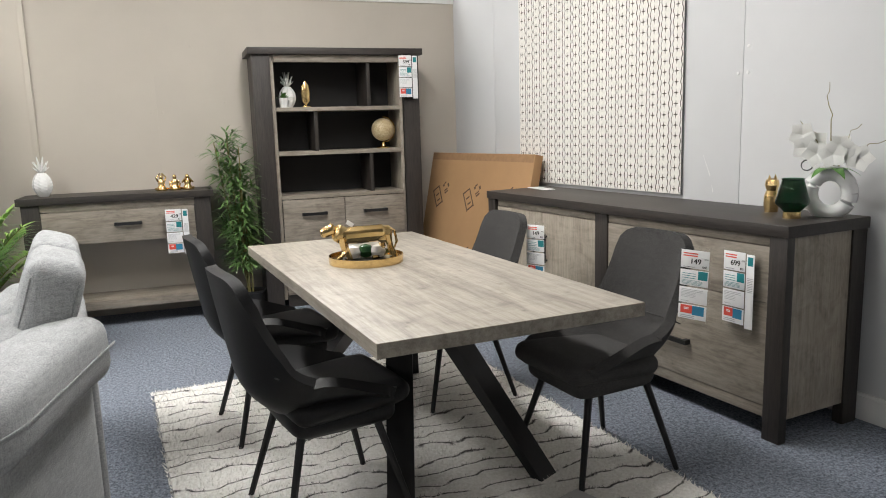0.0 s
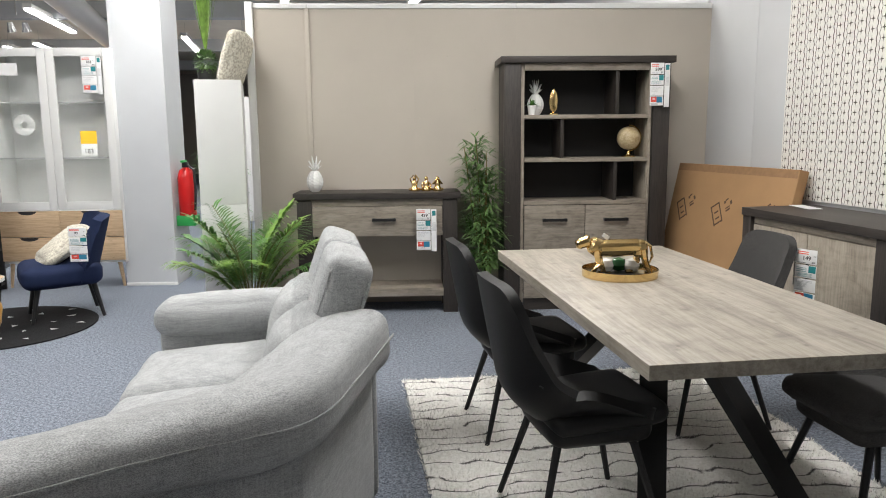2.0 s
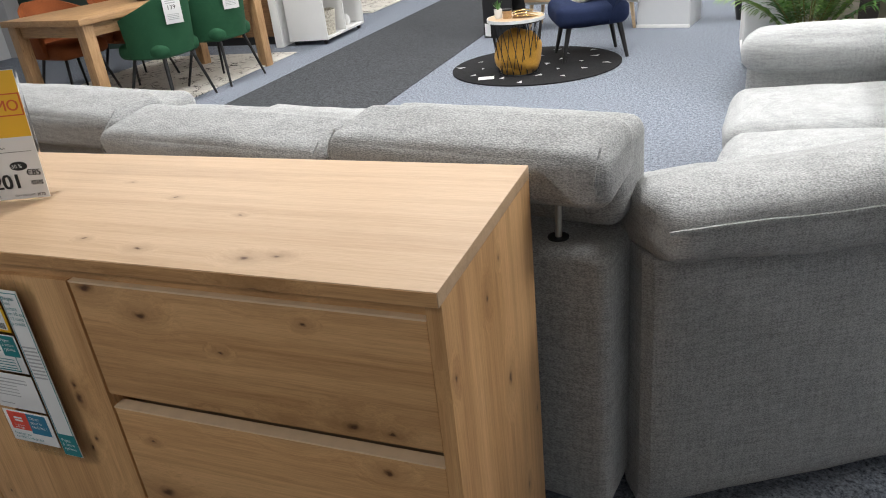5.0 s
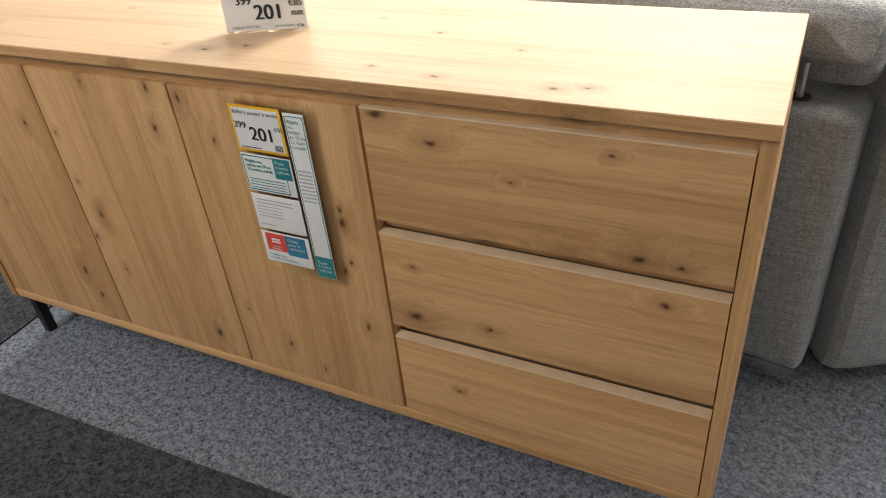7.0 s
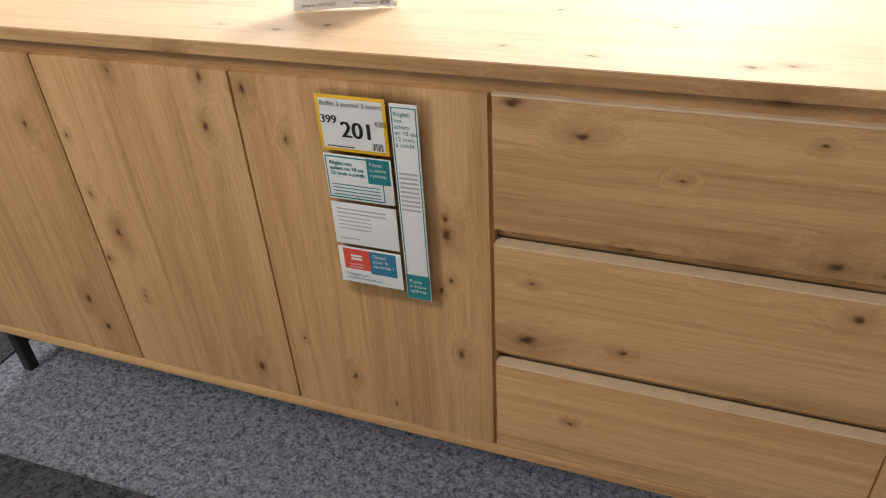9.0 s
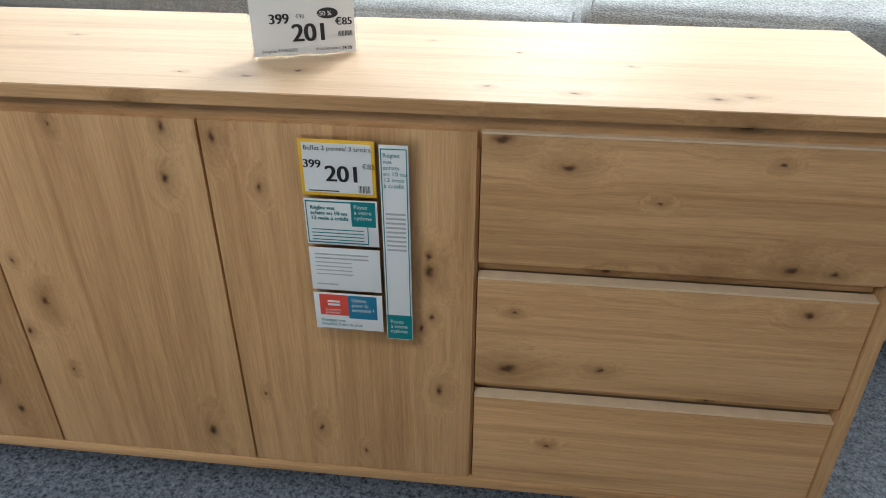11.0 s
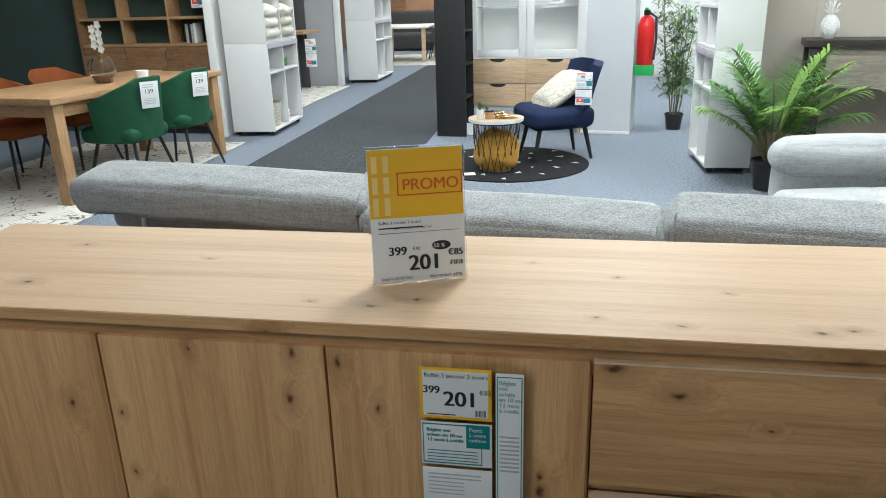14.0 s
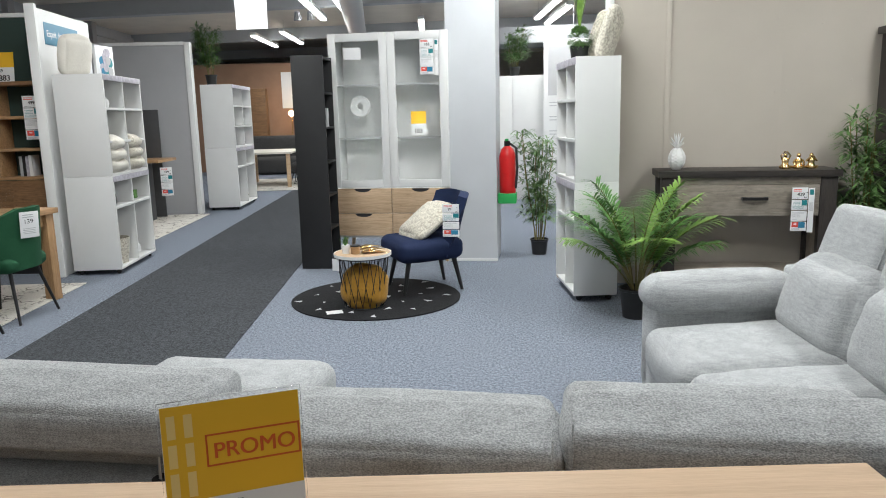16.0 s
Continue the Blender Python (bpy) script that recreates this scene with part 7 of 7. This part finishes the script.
solid("shelf_planter", lathe([(0, 0), (0.04, 0), (0.05, 0.1), (0, 0.09)], 16), M_CERAMIC, pose(-9.62, 0.12, 1.518), "small white planter on oak shelf", "planter")


def oak_dining():
    t = thing("dining_table", frame_of(-8.71, -1.73, 1.0), "chunky honey oak dining table set for display", "dining table")
    part("tabletop", boxm(-0.48, 0.48, -0.98, 0.98, 0.715, 0.76, 0.005), M_HONEYOAK_Y, t)
    for s in (-1, 1):
        a, b = sorted((s * 0.40, s * 0.425))
        part("apron", boxm(a, b, -0.86, 0.86, 0.62, 0.714, 0.002), M_HONEYOAK_Y, t)
        a, b = sorted((s * 0.88, s * 0.905))
        part("end_apron", boxm(-0.37, 0.37, a, b, 0.62, 0.714, 0.002), M_HONEYOAK, t)
        for q in (-1, 1):
            part("leg", boxm(-0.045, 0.045, -0.045, 0.045, 0, 0.714, 0.004, Matrix.Translation((s * 0.41, q * 0.90, 0))), M_HONEYOAK_V, t, "square oak leg")


M_HONEYOAK_Y = wood("honey_oak_lengthwise", (0.47, 0.29, 0.145), (0.28, 0.155, 0.07), (9, 0.8, 9), 0.45, 0.5, (0.08, 0.035, 0.015))
M_HONEYOAK_V = wood("honey_oak_upright", (0.47, 0.29, 0.145), (0.28, 0.155, 0.07), (9, 9, 0.8), 0.45, 0.5, (0.08, 0.035, 0.015))
oak_dining()


def tub_chair(cloth, label, m):
    """A padded tub chair that faces +y."""
    t = thing("tub_chair", m, label, "chair", "chairs at oak table")
    part("seat", cushion(0.46, 0.46, 0.12, 0.05, 0.012, 12, Matrix.Translation((0, 0.02, 0.44)), 0.003), cloth, t, "padded seat")
    bm = bmesh.new()
    rows = []
    for j in range(11):
        v = j / 10
        row = []
        for i in range(25):
            c = abs(i / 24 - 0.5) * 2
            r = 0.27 + 0.03 * v
            x, y = r * math.cos(radians(170 + 200 * i / 24)), r * math.sin(radians(170 + 200 * i / 24)) * 1.0
            z = 0.40 + v * (0.44 - 0.20 * max(0, c - 0.25) ** 1.0)
            row.append(bm.verts.new((x, y + 0.02, z)))
        rows.append(row)
    for a, b in zip(rows, rows[1:]):
        for i in range(24):
            bm.faces.new((a[i], a[i + 1], b[i + 1], b[i]))
    bmesh.ops.recalc_face_normals(bm, faces=bm.faces[:])
    bmesh.ops.solidify(bm, geom=bm.faces[:], thickness=0.045)
    part("backrest", bm, cloth, t, "wrap-round padded back", 60)
    for sx in (-1, 1):
        for sy in (-1, 1):
            part("leg", tube([(sx * 0.15, sy * 0.15, 0.40), (sx * 0.235, sy * 0.24, 0.012)], 0.014, 8, None, 0.7), M_BLACKMETAL, t, "slim black metal leg")
    return t


g1 = tub_chair(M_GREENVELVET, "bottle green velvet tub chair with black legs", frame_of(-8.18, -2.08, 95))
copy_thing(g1, frame_of(-8.24, -1.42, 95))
g2 = tub_chair(M_RUST, "rust orange tub chair with black legs", frame_of(-9.28, -2.15, -90))
copy_thing(g2, frame_of(-9.30, -1.48, -90))
for x, y in ((-7.88, -2.12), (-7.94, -1.46)):
    t = thing("price_card", pose(x + 0.02, y - 0.03, 0.82, 6, 0, 62), "white price card hung on green chair", "price tag", "chair price cards")
    part("card", boxm(-0.065, 0.065, -0.001, 0.001, -0.19, 0.0, 0.0005), M_PAPER, t)
    bm = bmesh.new()
    bars(bm, -0.045, 0.03, -0.02, 2, 0.016, 0.006, -0.0012)
    bars(bm, -0.045, 0.04, -0.12, 4, 0.012, 0.004, -0.0012)
    part("print", bm, M_GREYPRINT, t)
    words("139", 0.045, M_INK, t, Matrix.Translation((-0.04, -0.002, -0.085)) @ pose(0, 0, 0, 90))


def marbled_rug(m, hx, hy, label):
    t = thing("rug", m, label, "rug")
    part("rug_body", boxm(-hx, hx, -hy, hy, 0.001, 0.012, 0.004), M_MARBLERUG, t)


def marble_material():
    m, nt, b = nodes_of("cream_veined_rug")
    v = coords(nt, (1, 1, 1), False)
    vo = N(nt, "ShaderNodeTexVoronoi", Scale=6.0)
    vo.feature = "DISTANCE_TO_EDGE"
    nv = nt.nodes.new("ShaderNodeVectorMath")
    nn = nt.nodes.new("ShaderNodeTexNoise")
    nn.inputs["Scale"].default_value = 3.0
    nt.links.new(v, nn.inputs["Vector"])
    nt.links.new(v, nv.inputs[0])
    nt.links.new(nn.outputs["Color"], nv.inputs[1])
    nt.links.new(nv.outputs[0], vo.inputs["Vector"])
    line = ramp(nt, vo.outputs["Distance"], [(0.02, (1, 1, 1)), (0.06, (0, 0, 0))])
    brk = ramp(nt, noise_tex(nt, v, 5.0, 3), [(0.45, (0, 0, 0)), (0.55, (1, 1, 1))])
    cream = ramp(nt, noise_tex(nt, v, 90, 3), [(0.3, (0.50, 0.47, 0.42)), (0.7, (0.72, 0.69, 0.63))])
    nt.links.new(mixc(nt, cream, (0.08, 0.07, 0.06), mixc(nt, line, brk, 1.0, "MULTIPLY")), b.inputs["Base Color"])
    b.inputs["Roughness"].default_value = 1.0
    bump(nt, b, noise_tex(nt, v, 120, 2), 0.6, 0.004)
    return m


M_MARBLERUG = marble_material()
marbled_rug(frame_of(-8.95, -1.95, 10.8), 0.85, 1.55, "cream rug with dark broken veins under oak table")
marbled_rug(frame_of(-10.2, 3.1, 10.8), 0.9, 1.2, "cream rug with faint brown veins under desk")
# vase of orchids, candle and menu stand on the oak table
TT = frame_of(-8.71, -1.73, 1.0)
t = thing("glass_vase", TT @ pose(0.10, -0.05, 0.76), "round clear glass vase with white orchid", "vase")
part("bowl", lathe([(0, 0), (0.06, 0), (0.105, 0.08), (0.10, 0.15), (0.065, 0.20), (0.06, 0.20), (0.095, 0.15), (0.10, 0.08), (0.055, 0.005), (0, 0.005)], 24), M_GLASSV, t, "clear glass bowl")
part("filling", lathe([(0, 0.006), (0.05, 0.006), (0.085, 0.06), (0, 0.07)], 18), M_CARDEDGE, t)
part("stem", tube([(0, 0, 0.03), (0.01, 0, 0.25), (0.0, 0, 0.42)], 0.004, 6), M_STEM, t)
for k in range(7):
    vs, fs = [], []
    for p in range(5):
        a = 2 * math.pi * p / 5 + k
        blade(vs, fs, Vector((0.03 * (-1) ** k, 0.0, 0.26 + 0.03 * k)), Vector((math.cos(a), -0.3, math.sin(a))).normalized(), 0.04, 0.018, 0.0, Vector((0, -1, 0)), 3)
    data_part("bloom", vs, fs, M_PETAL, t)
solid("candle_cup", lathe([(0, 0), (0.045, 0), (0.055, 0.07), (0.05, 0.07), (0.042, 0.01), (0, 0.01)], 20), M_CERAMIC, TT @ pose(0.22, 0.25, 0.76), "white candle cup on oak table", "candle")
solid("menu_stand", boxm(-0.10, 0.10, -0.002, 0.002, 0, 0.20, 0.001), M_ACRYLICV, TT @ pose(0.25, 0.62, 0.76, -8, 0, 20), "clear acrylic menu stand on oak table", "sign")


# ---- far displays along the aisle ----
t = thing("wall_display", frame_of(-9.74, 4.55, 11), "mid-grey partition wall with white end post", "wall", "", "structure")
part("panel", boxm(-4.5, -0.05, 0.0, 0.08, 0, 2.58, 0), M_MIDGREY, t)
part("end_post", boxm(-0.05, 0.03, -0.03, 0.11, 0, 2.62, 0.004), M_TRIM, t, "white end post")
part("cap", boxm(-4.5, -0.05, -0.02, 0.10, 2.58, 2.63, 0.004), M_TRIM, t)
t = thing("desk", frame_of(-10.05, 3.55, 11), "desk with honey oak top and charcoal side panels", "desk")
part("panel", boxm(-0.32, 0.08, 0.55, 0.58, 0, 1.62, 0.004), M_CHARCOAL, t, "tall charcoal back panel")
part("top", boxm(-0.75, 0.30, -0.25, 0.54, 0.87, 0.91, 0.003), M_HONEYOAK, t, "honey oak top")
part("leg", boxm(-0.05, 0.02, -0.05, 0.30, 0, 0.869, 0.003), M_CHARCOAL, t)
tag_sleeve(pose(-9.68, 3.50, 0.80, 0, 0, 20), "299", "€", "hanging sleeve of price cards on desk", tall=0.42, wide=0.16, side=False)

t = thing("far_table", frame_of(-10.5, 9.4, 11), "pale wooden table at the end of the aisle", "table")
part("top", boxm(-0.6, 0.6, -0.9, 0.9, 0.72, 0.76, 0.004), M_CREAMWOOD, t)
for sx in (-0.52, 0.52):
    for sy in (-0.8, 0.8):
        part("leg", boxm(sx - 0.04, sx + 0.04, sy - 0.04, sy + 0.04, 0, 0.72, 0.003), M_SONOMA, t)
fc = tub_chair(M_GREYCLOTH, "dark grey chair at the far table", frame_of(-9.7, 9.2, 100))
copy_thing(fc, frame_of(-9.9, 10.1, 100))
marbled_rug(frame_of(-10.3, 9.5, 11), 1.0, 1.5, "cream rug under far table")
t = thing("bench_sofa", frame_of(-11.6, 12.6, 11), "long dark grey upholstered bench sofa", "sofa")
part("seat", cushion(3.0, 0.8, 0.42, 0.06, 0.01, 10, Matrix.Translation((0, 0, 0.24)), 0.004), M_GREYCLOTH, t)
part("back", cushion(3.0, 0.25, 0.70, 0.06, 0.01, 10, Matrix.Translation((0, 0.45, 0.65)), 0.004), M_GREYCLOTH, t)
t = thing("wall_far_display", frame_of(-11.6, 14.0, 11), "warm brown back wall with poster panels", "wall", "", "structure")
part("panel", boxm(-3.0, 2.6, 0, 0.1, 0, 3.0, 0), M_TERRA, t)
part("poster", boxm(-0.3, 0.8, -0.012, -0.002, 1.75, 2.75, 0.002), M_PAPER, t)
part("wood_unit", boxm(-1.6, -0.7, -0.35, -0.002, 0, 2.3, 0.01), M_BROWNOAK, t)
for k, (dx, dz) in enumerate(((0.1, 1.6), (0.45, 1.75), (0.75, 1.5))):
    t = thing("glow_lamp", frame_of(-11.6 + dx, 13.55, 11, 0.0), "small warm glowing table lamp by the back wall", "lamp", "warm lamps")
    part("stand", tube([(0, 0, 0.0), (0, 0, dz - 0.08)], 0.012, 6), M_GOLD, t)
    bm = bmesh.new()
    bmesh.ops.create_uvsphere(bm, u_segments=14, v_segments=8, radius=0.085, matrix=Matrix.Translation((0, 0, dz)))
    part("bulb", bm, M_WARM, t, "warm glowing globe")

# to the right of the column: pale kitchen units, poster and sign band
t = thing("kitchen_unit", frame_of(-4.75, 6.2, 0), "tall white kitchen cupboards with plants on top", "cabinet")
part("body", boxm(-0.7, 0.35, 0, 0.6, 0, 2.05, 0.004), M_WHITE, t)
part("door", boxm(-0.69, -0.18, -0.02, -0.002, 0.05, 2.03, 0.003), M_WHITE, t)
part("door", boxm(-0.17, 0.34, -0.02, -0.002, 0.05, 2.03, 0.003), M_WHITE, t)
bamboo(pose(-4.9, 6.5, 2.05), 14, 0.8, 5, 0.25, "leafy plant on top of white cupboards")
t = thing("poster_stand", frame_of(-3.95, 5.6, 0), "grey and white poster panel with printed plan", "poster")
part("panel", boxm(-0.45, 0.45, 0, 0.05, 0, 2.55, 0.003), M_WHITE, t)
part("photo", boxm(-0.38, 0.38, -0.004, -0.001, 1.70, 2.45, 0), M_GREYPRINT, t)
bm = bmesh.new()
for k in range(5):
    bars(bm, -0.36 + 0.0, 0.30, 1.60 - 0.22 * k, 2, 0.05, 0.015, -0.001)
part("print", bm, M_GREYPRINT, t)
for s in (-45, 45):
    part("cross", boxm(-0.12, 0.12, -0.006, -0.0045, -0.018, 0.018, 0, Matrix.Translation((0.18, 0, 2.38)) @ pose(0, 0, 0, 0, s)), M_ORANGERED, t)
t = thing("sign_band", frame_of(-4.2, 8.2, 0), "white overhead sign band with grey lettering", "sign")
part("board", boxm(-1.6, 2.2, 0, 0.06, 2.75, 3.05, 0.004), M_PILLAR, t)
words("Literie", 0.17, M_GREYPRINT, t, Matrix.Translation((-0.9, -0.003, 2.84)) @ pose(0, 0, 0, 90))
for cx in (-1.4, 0.3, 2.0):
    part("cord", tube([(cx, 0.03, 3.05), (cx, 0.03, CEIL)], 0.006, 5), M_CHROME, t)
t = thing("shop_rack", frame_of(-3.9, 9.6, 0), "white shop shelving with assorted goods", "shelf")
for k in range(5):
    part("shelf", boxm(-1.2, 1.6, 0, 0.4, 0.1 + 0.42 * k, 0.13 + 0.42 * k, 0.002), M_WHITE, t)
part("back_panel", boxm(-1.2, 1.6, 0.4, 0.42, 0, 2.2, 0), M_WHITE, t)
rr = random.Random(77)
for k in range(5):
    for c in range(11):
        r, h = rr.uniform(0.04, 0.09), rr.uniform(0.12, 0.32)
        solid("shop_item", boxm(-r, r, -0.08, 0.08, 0, h, 0.01), rr.choice([M_PAPER, M_GREYPRINT, M_POT, M_YELLOW, M_LEAF, M_CREAM, M_REDPRINT]), pose(-5.0 + 0.25 * c, 9.75, 0.13 + 0.42 * k), "small packaged item on shop shelf", "goods", "shop goods")
t = thing("hanging_sign", pose(-8.2, 3.4, 0), "blank white board hung from ceiling", "sign")
part("board", boxm(-0.22, 0.22, -0.01, 0.01, 2.62, 3.05, 0.003), M_PAPER, t)
for s in (-1, 1):
    part("cord", tube([(s * 0.18, 0, 3.05), (s * 0.18, 0, CEIL)], 0.003, 5), M_CHROME, t)
t = thing("spot_rail", pose(-7.9, 4.6, 3.0), "pair of chrome ceiling spotlights", "lamp")
part("rod", tube([(0, 0, 0.1), (0, 0, CEIL - 3.0)], 0.008, 6), M_CHROME, t)
for s in (-1, 1):
    part("head", lathe([(0.0, 0), (0.03, 0), (0.06, 0.13), (0, 0.12)], 16, Matrix.Translation((s * 0.10, 0, 0.0)) @ pose(0, 0, 0, 200)), M_CHROME, t)
